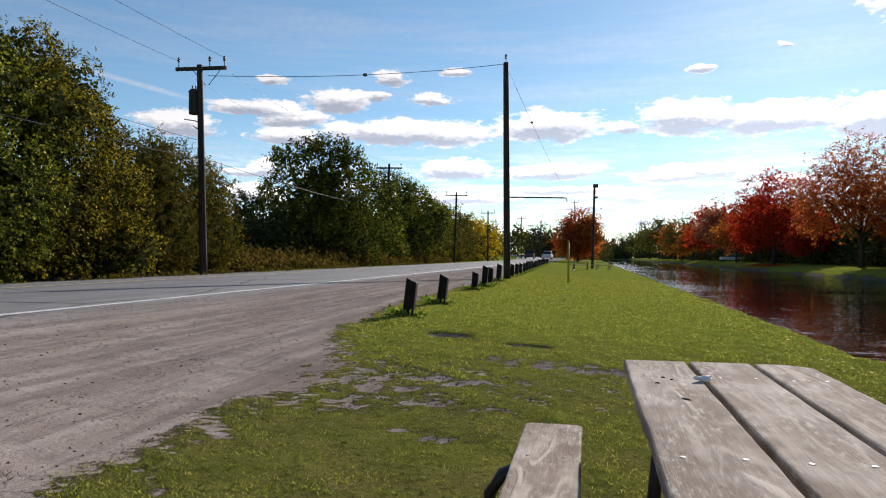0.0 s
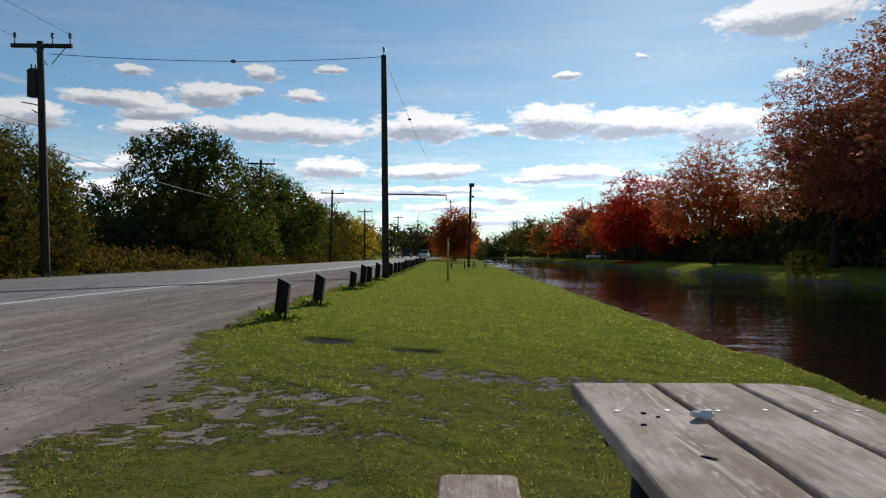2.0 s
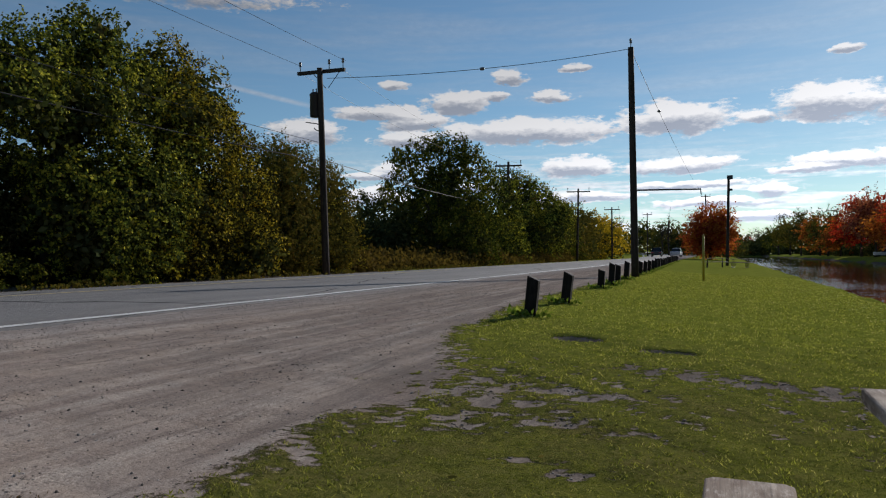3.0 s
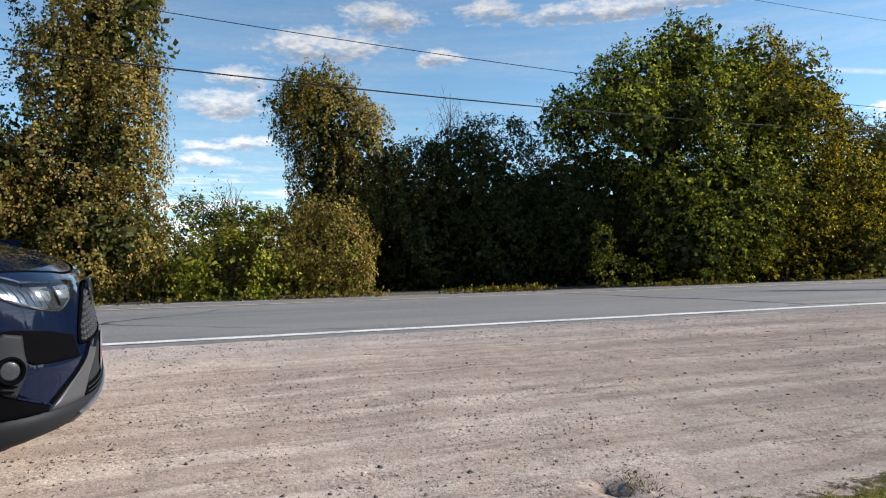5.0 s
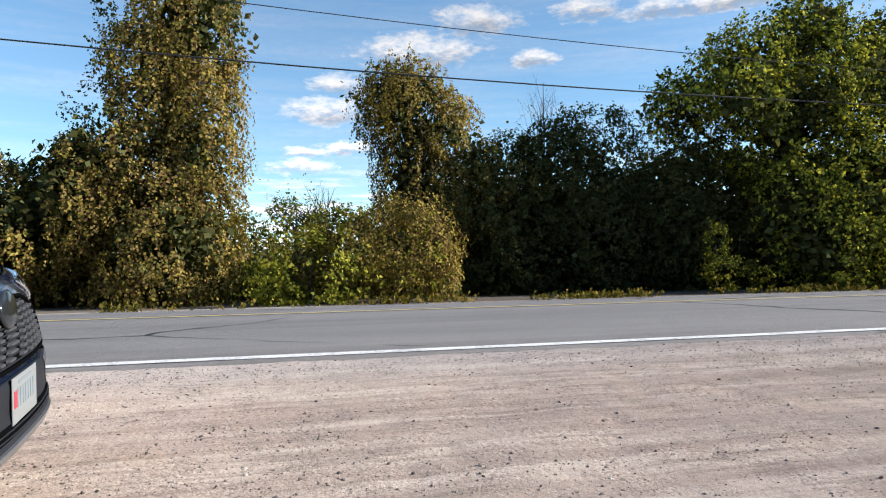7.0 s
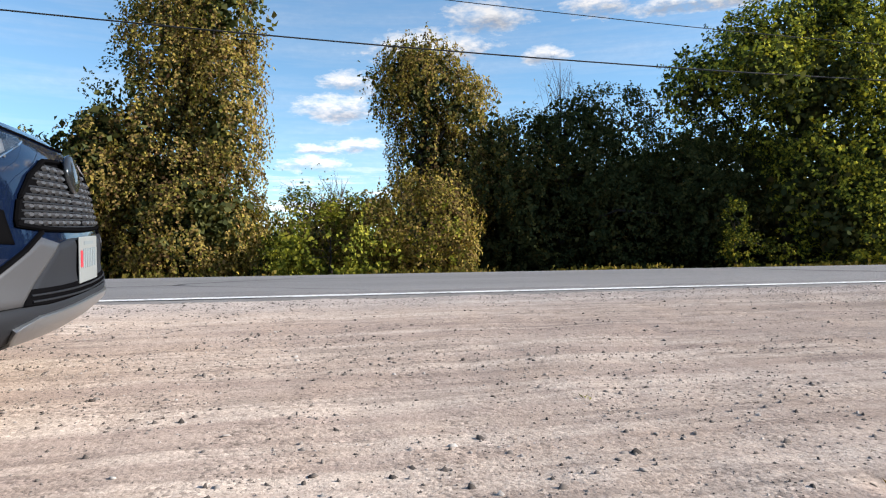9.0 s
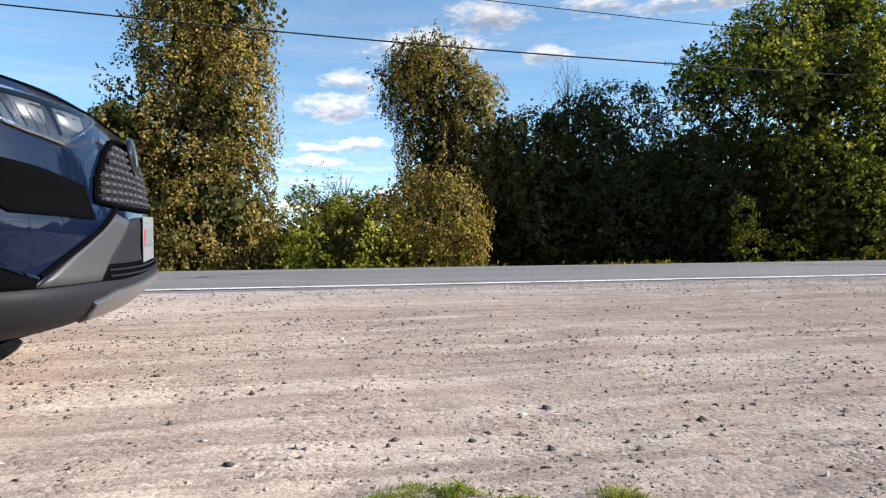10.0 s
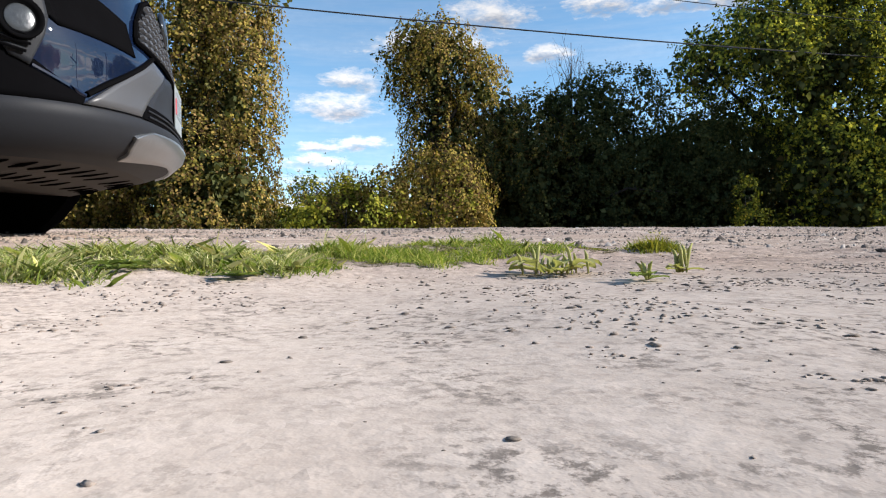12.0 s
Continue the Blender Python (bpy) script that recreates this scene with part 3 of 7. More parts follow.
def strip_at(x, y):
    lo = np.interp(y, [-2, 0.5, 1.0, 1.1, 1.25, 1.5, 1.66, 1.7], [-2.8, -2.83, -2.84, -2.83, -2.95, -2.96, -2.84, -2.82])
    hi = np.interp(y, [-2, 0.5, 0.9, 1.1, 1.2, 1.3, 1.45, 1.66, 1.7], [-2.3, -2.33, -2.36, -2.42, -2.52, -2.52, -2.66, -2.78, -2.82])
    wob = 0.025 * ripple(x, y, 30, 11)
    s = np.minimum(x - lo, hi - x) + wob
    s = np.where(y > 1.7, -1, s)
    t = 0.065 - np.hypot(x + 2.81, y - 1.76)
    return np.clip(0.5 + np.maximum(s, t) * 14, 0, 1)


GRID = {}


def surface(x, y):
    """Height of the ground sheet as built, bumps and all."""
    x, y = np.asarray(x, float), np.asarray(y, float)
    gx, gy, gz = GRID["x"], GRID["y"], GRID["z"]
    i = np.clip(np.searchsorted(gx, x) - 1, 0, len(gx) - 2)
    j = np.clip(np.searchsorted(gy, y) - 1, 0, len(gy) - 2)
    u, v = (x - gx[i]) / (gx[i + 1] - gx[i]), (y - gy[j]) / (gy[j + 1] - gy[j])
    return (gz[j, i] * (1 - u) + gz[j, i + 1] * u) * (1 - v) + (gz[j + 1, i] * (1 - u) + gz[j + 1, i + 1] * u) * v


def build_ground():
    def run(a, b2, first, grow):
        out, v, s = [], a, first
        while v < b2:
            out.append(v)
            v += s
            s *= grow
        return out

    xs = [-500, -250, -120, -60, -40, -30, -24, -20] + list(np.arange(-19, -7, 0.4)) + [-7.06] + list(np.arange(-7, -4, 0.1)) + list(np.arange(-4, 2.4, 0.05)) + list(np.arange(2.4, 6, 0.12))
    xs += [8, 14, 20] + list(np.arange(21, 30, 0.5)) + [32, 36, 42, 55, 80, 140, 260, 500]
    back = [-v for v in run(0.6, 500, 0.15, 1.18)][::-1]
    ys = [-500] + back + list(np.arange(-0.5, 10, 0.05)) + run(10, 900, 0.06, 1.035)
    X, Y = np.meshgrid(xs, ys)
    cover = cover_at(X, Y)
    Z = height(X, Y)
    near = np.clip((30 - np.hypot(X, Y)) / 20, 0, 1)
    land = np.clip((3.4 - X) * 2, 0, 1)
    Z = Z + near * land * (0.006 * ripple(X, Y, 5, 1) + 0.003 * ripple(X, Y, 16, 2) + 0.010 * cover * ripple(X, Y, 7, 3) + 0.012 * cover)
    Z = Z + 0.012 * ripple(X, Y, 0.9, 4) * land * (X > -7) + np.where((X > 3.2) & (X < 4.3), 0.05 * ripple(X, Y, 2.3, 12), 0)
    Z = np.where((X > -14.1) & (X < -7.02), Z - 0.05, Z)
    damp = np.zeros_like(X)
    for hx, hy, rx, ry in HOLES:
        d = np.exp(-(((X - hx) / rx) ** 2 + ((Y - hy) / ry) ** 2) ** 2)
        Z = Z - 0.06 * d
        damp = np.maximum(damp, d)
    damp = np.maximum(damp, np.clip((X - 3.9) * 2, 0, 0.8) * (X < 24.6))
    # Under the hedgerow the layer only makes the soil darker
    damp = np.maximum(damp, np.clip((-14.5 - X) * 3, 0, 0.85) * (X > -24) * (Y < 33))
    worn = np.exp(-(((X + 1.75) / 0.75) ** 2 + ((Y - 1.2) / 1.3) ** 2) ** 2)
    for bx, by, rx, ry in BARE:
        damp = np.maximum(damp, (0.55 if bx > -1.25 else 0.25) * np.exp(-0.4 * (((X - bx) / rx) ** 2 + ((Y - by) / ry) ** 2)))
    GRID.update(x=np.array(xs, float), y=np.array(ys, float), z=Z)
    nx, ny = len(xs), len(ys)
    idx = np.arange(nx * ny).reshape(ny, nx)
    faces = np.stack([idx[:-1, :-1], idx[:-1, 1:], idx[1:, 1:], idx[1:, :-1]], -1).reshape(-1, 4)
    me = cloud_mesh("ground", np.stack([X, Y, Z], -1).reshape(-1, 3), faces, M_GROUND, True)
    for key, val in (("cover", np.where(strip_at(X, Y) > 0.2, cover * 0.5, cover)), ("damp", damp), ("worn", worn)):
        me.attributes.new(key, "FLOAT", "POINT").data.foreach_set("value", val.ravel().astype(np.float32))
    tagged(new("ground", me), "mown lawn, packed gravel lot and canal bank", "ground", kind="structure")


build_ground()


def ribbon(name, x0, x1, y0, y1, lift, mat, label, category, thick=0.0, wob=0.0):
    """A strip that follows the road's course."""
    ys = [y0]
    while ys[-1] < y1:
        ys.append(ys[-1] + max(0.25 if wob else 0.8, 0.02 * abs(ys[-1])))
    cols = np.linspace(x0, x1, 9 if x1 - x0 > 1 else 2)
    V, F = [], []
    for y in ys:
        f = float(min(bend(y), 8))
        for i, c in enumerate(cols):
            e = wob * float(ripple(c * 3.0, y, 2.5, 21)) if i in (0, len(cols) - 1) else 0.0
            z = float(np.interp(c, PROFILE_X, PROFILE_Z)) + min(f, 3) * 1.0 + lift
            V.append((c + e - 11 * f, y, z))
        if thick:
            V.append((x0 - 0.05 - 11 * f, y, V[-len(cols)][2] - thick))
            V.append((x1 + 0.05 - 11 * f, y, V[-2][2] - thick))
    n = len(cols) + (2 if thick else 0)
    k = len(cols)
    for r in range(len(ys) - 1):
        a = r * n
        F += [(a + i, a + i + 1, a + n + i + 1, a + n + i) for i in range(k - 1)]
        if thick:
            F += [(a + k, a, a + n, a + n + k), (a + k - 1, a + k + 1, a + n + k + 1, a + n + k - 1)]
    me = cloud_mesh(name, V, F, mat, True)
    return tagged(new(name, me), label, category, kind="structure")


ribbon("road", -13.85, -7.1, -120, 420, 0.0, M_ROAD, "grey cracked asphalt two-lane country road", "road", 0.08, 0.05)
ribbon("edge_line", -7.29, -7.17, -120, 420, 0.006, M_WHITE, "worn white edge line painted on the asphalt", "road marking", wob=0.008)
ribbon("centre_line", -10.64, -10.52, -120, 420, 0.006, M_YELLOW, "faded yellow centre line painted on the asphalt", "road marking", wob=0.008)
ribbon("far_edge_line", -13.6, -13.5, -120, 420, 0.006, M_WHITE, "worn white line on the far road edge", "road marking", wob=0.008)

bm = bmesh.new()
vs = [bm.verts.new(c) for c in ((3.4, -200, WATER_Z), (25.5, -200, WATER_Z), (25.5, 445, WATER_Z), (3.4, 445, WATER_Z))]
bm.faces.new(vs)
tagged(part("water", bm, M_WATER), "dark still canal water reflecting autumn trees", "water", kind="structure")


# ---------------------------------------------------------------- trees
def leaves(rng, centres, size, spread, per, droop=0.0):
    """Leaf blades scattered in clumps round the centres: vertices and faces."""
    n = len(centres) * per
    c = np.repeat(centres, per, 0) + rng.normal(0, 1, (n, 3)) * spread
    d = rng.normal(0, 1, (n, 3))
    d[:, 2] -= droop
    d /= np.linalg.norm(d, axis=1)[:, None]
    s = rng.normal(0, 1, (n, 3))
    s -= d * (s * d).sum(1)[:, None]
    s /= np.linalg.norm(s, axis=1)[:, None]
    k = np.cross(d, s)
    L = size * rng.uniform(0.6, 1.3, (n, 1))
    W = L * 0.36
    mid = c + d * L * 0.45
    V = np.stack([c, mid + s * W + k * W * 0.35, c + d * L, mid - s * W + k * W * 0.35], 1).reshape(-1, 3)
    F = np.arange(n * 4).reshape(-1, 4)
    return V, F


def in_lobes(rng, lobes, count, shell=2.4, bough=(0.3, 0.3)):
    """Points in a set of ellipsoids, gathered in boughs towards the skin."""
    L = np.array(lobes, float)
    w = (L[:, 3] * L[:, 4] + L[:, 4] * L[:, 5] + L[:, 3] * L[:, 5])

    def inside(n, sh):
        pick = rng.choice(len(L), n, p=w / w.sum())
        d = rng.normal(0, 1, (n, 3))
        d /= np.linalg.norm(d, axis=1)[:, None]
        r = rng.uniform(0, 1, (n, 1)) ** (1 / sh)
        bump = 1 + 0.16 * np.sin(d[:, :1] * 7 + pick[:, None]) * np.cos(d[:, 1:2] * 6 + d[:, 2:] * 5 + pick[:, None])
        return L[pick, :3] + d * r * bump * L[pick, 3:6], d

    loose, _ = inside(count // 9, shell)
    heads, _ = inside(max(8, count // 26), shell * 2.2)
    k = rng.choice(len(heads), count - len(loose))
    out = heads[k] + rng.normal(0, 1, (len(k), 3)) * np.array([bough[0], bough[0], bough[1]])
    return np.concatenate([loose, out])


def twigs(rng, lobes, size, mode, total=0, cover=1.6, gaps=0.22, deep=0.35):
    """Leafy twigs on the skin of a set of ellipsoids, with dark pockets between them: vertices and faces.
    mode: "vine" hangs down, "twig" grows outward, "layer" spreads level."""
    L = np.array(lobes, float)
    a, b2, c = L[:, 3], L[:, 4], L[:, 5]
    area = 4 * math.pi * (((a * b2) ** 1.6 + (a * c) ** 1.6 + (b2 * c) ** 1.6) / 3) ** (1 / 1.6)
    per = 10
    count = max(6, int((total or area.sum() * cover / (0.40 * size * size)) / per))
    pick = rng.choice(len(L), count, p=area / area.sum())
    d = rng.normal(0, 1, (count, 3))
    d /= np.linalg.norm(d, axis=1)[:, None]
    r = 1.03 - deep * rng.uniform(0, 1, (count, 1)) ** 1.6
    stray = rng.uniform(0, 1, count) < 0.045
    r = np.where(stray[:, None], rng.uniform(1.0, 1.22, (count, 1)), r)
    bump = 1 + 0.13 * np.sin(d[:, :1] * 7 + pick[:, None]) * np.cos(d[:, 1:2] * 6 + d[:, 2:] * 5 + pick[:, None])
    head = L[pick, :3] + d * r * bump * L[pick, 3:6]
    n = d / L[pick, 3:6]
    n /= np.linalg.norm(n, axis=1)[:, None]
    buried = np.linalg.norm((head[:, None] - L[None, :, :3]) / L[None, :, 3:6], axis=2) < 0.74
    buried[np.arange(count), pick] = False
    wave, q = 0, head * np.array({"vine": (1, 1, 0.4), "layer": (1.2, 1.2, 3.0)}.get(mode, (1, 1, 1)))
    f = 4.2 / max(0.9, float(np.mean(L[:, 3:6])) * 0.8)
    for k in range(7):
        v = rng.normal(0, 1, 3)
        wave = wave + np.sin(q @ (v / np.linalg.norm(v)) * f * (0.7 + 0.3 * k) + rng.uniform(0, math.tau)) / (1 + 0.15 * k)
    keep = ~buried.any(1) & (wave > np.quantile(wave, gaps))
    head, n = head[keep], n[keep]
    m = len(head)
    jit = rng.normal(0, 1, (m, 3))
    if mode == "vine":
        axis, reach = n * 0.25 + jit * 0.25 + np.array([0, 0, -1.0]), 4.6
    elif mode == "layer":
        axis, reach = n * np.array([0.9, 0.9, 0.3]) + jit * np.array([0.4, 0.4, 0.18]), 3.6
    else:
        axis, reach = n * 0.8 + jit * 0.45 + np.array([0, 0, 0.12]), 3.4
    axis /= np.linalg.norm(axis, axis=1)[:, None]
    up = n if mode != "layer" else n * 0.3 + np.array([0, 0, 0.8])
    side = np.cross(axis, up)
    side /= np.linalg.norm(side, axis=1)[:, None] + 1e-6
    head, axis, side, up = (np.repeat(v, per, 0) for v in (head, axis, side, up))
    step = np.tile(np.arange(per), m)
    sgn = np.where(step % 2, 1.0, -1.0)[:, None]
    ln = np.repeat(rng.uniform(0.6, 1.25, m), per)[:, None] * reach * size
    at = head + axis * ln * ((step + rng.uniform(0, 1, m * per)) / per)[:, None] + rng.normal(0, 1, (m * per, 3)) * size * 0.30
    out = axis * 0.45 + side * sgn * 0.75 + rng.normal(0, 0.35, (m * per, 3)) + np.array([0, 0, -0.35])
    out /= np.linalg.norm(out, axis=1)[:, None]
    nn = up + rng.normal(0, 0.42, (m * per, 3))
    w = np.cross(nn, out)
    w /= np.linalg.norm(w, axis=1)[:, None] + 1e-6
    k = np.cross(out, w)
    s = size * rng.uniform(0.6, 1.3, (m * per, 1))
    mid = at + out * s * 0.42
    V = np.stack([at, mid + w * s * 0.38 + k * s * 0.10, at + out * s, mid - w * s * 0.38 + k * s * 0.10], 1).reshape(-1, 3)
    return V, np.arange(m * per * 4).reshape(-1, 4)


def crown_part(rng, parent, lobes, mat, clumps, per, size, spread, floor=None, droop=0.3, name="crown", shell=2.4, label="", loose=None):
    if loose or clumps < 60:
        V, F = leaves(rng, in_lobes(rng, lobes, clumps, shell, loose or (0.3, 0.3)), size, spread, per, droop)
    else:
        maple = mat in (RED, ORANGE, PINK, AUTUMN)
        big = size > 0.6 and mat is DARK
        small = size * (0.47 if mat is VINE else 0.52 if size < 0.18 else 0.95 if maple else 0.62 if size < 0.3 else 0.8)
        V, F = twigs(rng, lobes, small, "vine" if mat is VINE else "layer" if maple else "twig", 0 if name == "crown" else clumps * per,
                     1.15 if maple else 0.85 if big else 1.35 if size < 0.3 else 0.65 if size > 0.7 else 1.0, 0.08 if big else 0.30 if maple else 0.28 if mat is VINE else 0.30, 0.7 if maple else 0.4)
    if floor is not None:
        low = V.reshape(-1, 4, 3)[:, 0, 2] > floor
        V = V.reshape(-1, 4, 3)[low].reshape(-1, 3)
        V[:, 2] = np.maximum(V[:, 2], floor - 0.1)
        F = np.arange(len(V)).reshape(-1, 4)
    ob = new(name, cloud_mesh(name, V, F, mat))
    ob.parent = parent
    return tagged(ob, label)


def trunk_part(rng, parent, base, top, r, lobes, limbs=7, mat=None):
    """A tapered trunk with limbs that reach into the crown."""
    bm = bmesh.new()
    base, top = Vector(base), Vector(top)
    pts = [base.lerp(top, k / 6) + Vector((rng.normal(0, r * 0.35), rng.normal(0, r * 0.35), 0)) * (k > 0) for k in range(7)]
    tube(bm, pts, [r * (1.25 if k == 0 else 1 - 0.13 * k) for k in range(7)], 9)
    for i in range(limbs):
        lo = lobes[i % len(lobes)]
        f = rng.uniform(0.25, 0.85)
        a = base.lerp(top, f)
        e = Vector((lo[0] + rng.normal(0, lo[3] * 0.4), lo[1] + rng.normal(0, lo[4] * 0.4), lo[2] + rng.normal(0.2, 0.4) * lo[5]))
        m2 = a.lerp(e, 0.5) + Vector((rng.normal(0, 0.2), rng.normal(0, 0.2), 0.12 * (e - a).length))
        rr = r * (1 - 0.75 * f) * 0.6
        tube(bm, [a, m2, e], [rr, rr * 0.6, rr * 0.15], 5)
        for _ in range(2):
            t2 = m2.lerp(e, rng.uniform(0.2, 0.8))
            tube(bm, [t2, t2 + Vector(rng.normal(0, 0.5, 3)) * max(0.5, lo[3] * 0.4) + Vector((0, 0, 0.4))], [rr * 0.3, rr * 0.08], 4)
    return part("trunk", bm, mat or M_BARK, parent, smooth=True)


def tree(name, label, seed, base, top, r, lobes, mat, clumps, per, size, spread, limbs=7, category="tree", group="", floor=None, extra=(), droop=0.3, shell=2.4):
    rng = np.random.RandomState(seed)
    ob = empty(name, None, label=label, category=category, group=group)
    if r:
        trunk_part(rng, ob, base, top, r, lobes, limbs)
    crown_part(rng, ob, lobes, mat, clumps, per, size, spread, floor, droop, shell=shell)
    # Dark core leaves paint the shade inside the crown; maples keep their colour
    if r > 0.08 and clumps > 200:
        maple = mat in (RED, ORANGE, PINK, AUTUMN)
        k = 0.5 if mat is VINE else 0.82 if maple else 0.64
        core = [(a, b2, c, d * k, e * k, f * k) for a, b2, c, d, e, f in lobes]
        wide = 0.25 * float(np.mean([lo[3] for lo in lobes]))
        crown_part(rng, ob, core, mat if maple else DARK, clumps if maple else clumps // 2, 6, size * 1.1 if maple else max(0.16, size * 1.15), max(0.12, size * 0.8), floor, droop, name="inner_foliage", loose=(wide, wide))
    for lobes2, mat2, cl2, per2, size2, spread2, nm in extra:
        crown_part(rng, ob, lobes2, mat2, cl2, per2, size2, spread2, floor, droop, name=nm)
    return ob


# the hedgerow across the road; extra dark-leaved parts paint shade in its hollows
tree("vine_covered_tree", "tall bare-topped tree wrapped in yellowing vines", 1, (-17.6, -0.5, 0.3), (-17.7, -0.4, 10.6), 0.26,
     [(-17.0, -0.6, 1.6, 1.4, 1.7, 1.9), (-17.2, 0.2, 3.6, 1.1, 0.85, 2.6), (-17.3, -0.15, 6.6, 1.1, 1.15, 2.4), (-17.3, -1.0, 5.4, 1.0, 0.9, 2.0), (-17.4, 0.3, 7.2, 1.0, 0.75, 2.2), (-17.5, -0.4, 9.2, 1.1, 1.35, 1.8), (-17.2, -1.5, 3.4, 1.0, 0.8, 1.4)],
     VINE, 2350, 16, 0.15, 0.17, limbs=10, floor=0.35,
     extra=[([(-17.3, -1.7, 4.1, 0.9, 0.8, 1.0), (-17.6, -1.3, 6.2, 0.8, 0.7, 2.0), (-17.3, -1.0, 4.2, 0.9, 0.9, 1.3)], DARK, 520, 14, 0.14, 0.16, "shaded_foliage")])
tree("vine_mound", "dark rounded mass of brown vines beside a tall tree", 2, (-17.5, -4.5, 0.3), (-17.5, -4.5, 2.5), 0.1,
     [(-17.2, -2.2, 2.7, 1.2, 0.9, 1.3), (-17.2, -3.5, 2.1, 1.3, 1.3, 1.4), (-17.4, -5.2, 1.5, 1.5, 1.4, 1.5)], VINE, 1500, 14, 0.16, 0.2, limbs=3, category="shrub", floor=0.35,
     extra=[([(-17.6, -2.6, 3.0, 0.8, 0.8, 0.7), (-17.8, -3.8, 2.6, 0.9, 1.2, 0.7), (-18.0, -3.6, 1.0, 0.8, 2.2, 0.8)], DARK, 420, 13, 0.13, 0.15, "shaded_foliage")])
# Dark extra leaves put shade into the colour below the dome
tree("vine_covered_tree", "dome-topped tree smothered in yellow-brown vines", 3, (-19.2, 5.0, 0.3), (-19.3, 5.0, 5.6), 0.2,
     [(-19.0, 4.85, 5.2, 1.2, 1.25, 1.36), (-19.0, 6.0, 4.65, 1.1, 0.85, 1.0), (-18.9, 6.6, 3.7, 1.0, 0.7, 0.8), (-19.0, 4.8, 3.4, 1.1, 0.8, 1.3), (-18.9, 5.8, 2.7, 1.2, 1.0, 1.4)], VINE, 1300, 16, 0.14, 0.13, floor=0.35,
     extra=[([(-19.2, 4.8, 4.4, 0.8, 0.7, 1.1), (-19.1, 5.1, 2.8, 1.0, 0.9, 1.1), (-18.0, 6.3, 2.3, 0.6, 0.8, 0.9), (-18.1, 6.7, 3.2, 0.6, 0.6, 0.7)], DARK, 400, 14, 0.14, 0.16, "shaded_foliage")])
tree("hedge_bush", "leafy yellow-green bush at the road edge", 4, (-15.6, 2.3, 0.4), (-15.6, 2.3, 1.2), 0.03,
     [(-15.5, 2.3, 0.95, 0.85, 0.95, 0.75), (-15.7, 1.7, 0.8, 0.7, 0.6, 0.6)], LIME, 420, 13, 0.15, 0.12, category="shrub", floor=0.42)
tree("hedge_bush", "mound of vines and brambles turning yellow", 5, (-16.2, 4.2, 0.4), (-16.2, 4.2, 1.6), 0.04,
     [(-16.0, 4.3, 1.6, 1.0, 1.1, 1.1), (-16.2, 3.2, 1.5, 0.9, 0.7, 0.75), (-15.7, 4.9, 0.9, 0.6, 0.4, 0.8), (-17.0, 2.3, 1.3, 1.0, 0.9, 0.75)], VINE, 800, 14, 0.14, 0.13, category="shrub", floor=0.42,
     extra=[([(-15.6, 4.6, 1.0, 0.5, 0.5, 0.9), (-15.6, 3.6, 0.8, 0.5, 0.5, 0.5)], LIME, 110, 12, 0.14, 0.13, "greener_vines")])
# Shade from the taller trees is put into this row's dark leaves
tree("hedge_tree", "shrub row in dark green, shade-toned leaves behind the verge", 6, (-18.5, 8.4, 0.3), (-18.7, 8.6, 4.2), 0.12,
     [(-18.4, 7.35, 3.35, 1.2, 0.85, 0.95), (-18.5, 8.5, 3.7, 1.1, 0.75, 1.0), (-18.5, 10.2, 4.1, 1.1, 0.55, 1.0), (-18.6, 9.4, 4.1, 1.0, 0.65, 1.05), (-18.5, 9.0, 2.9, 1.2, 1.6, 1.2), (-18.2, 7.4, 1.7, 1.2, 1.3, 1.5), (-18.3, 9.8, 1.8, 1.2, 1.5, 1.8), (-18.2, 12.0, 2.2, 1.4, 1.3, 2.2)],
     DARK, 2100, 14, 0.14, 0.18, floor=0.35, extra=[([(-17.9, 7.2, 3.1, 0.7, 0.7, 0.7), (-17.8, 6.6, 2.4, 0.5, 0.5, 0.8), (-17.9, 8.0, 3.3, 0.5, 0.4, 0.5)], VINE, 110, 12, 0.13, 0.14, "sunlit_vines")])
tree("hedge_bush", "small sunlit climbing bush on the verge", 7, (-15.4, 11.3, 0.4), (-15.4, 11.3, 1.5), 0.02,
     [(-15.2, 11.3, 0.9, 0.25, 0.30, 0.5), (-15.2, 11.2, 1.5, 0.15, 0.16, 0.5), (-15.1, 12.0, 0.65, 0.3, 0.35, 0.3)], GREEN, 120, 12, 0.13, 0.1, category="shrub", floor=0.42)
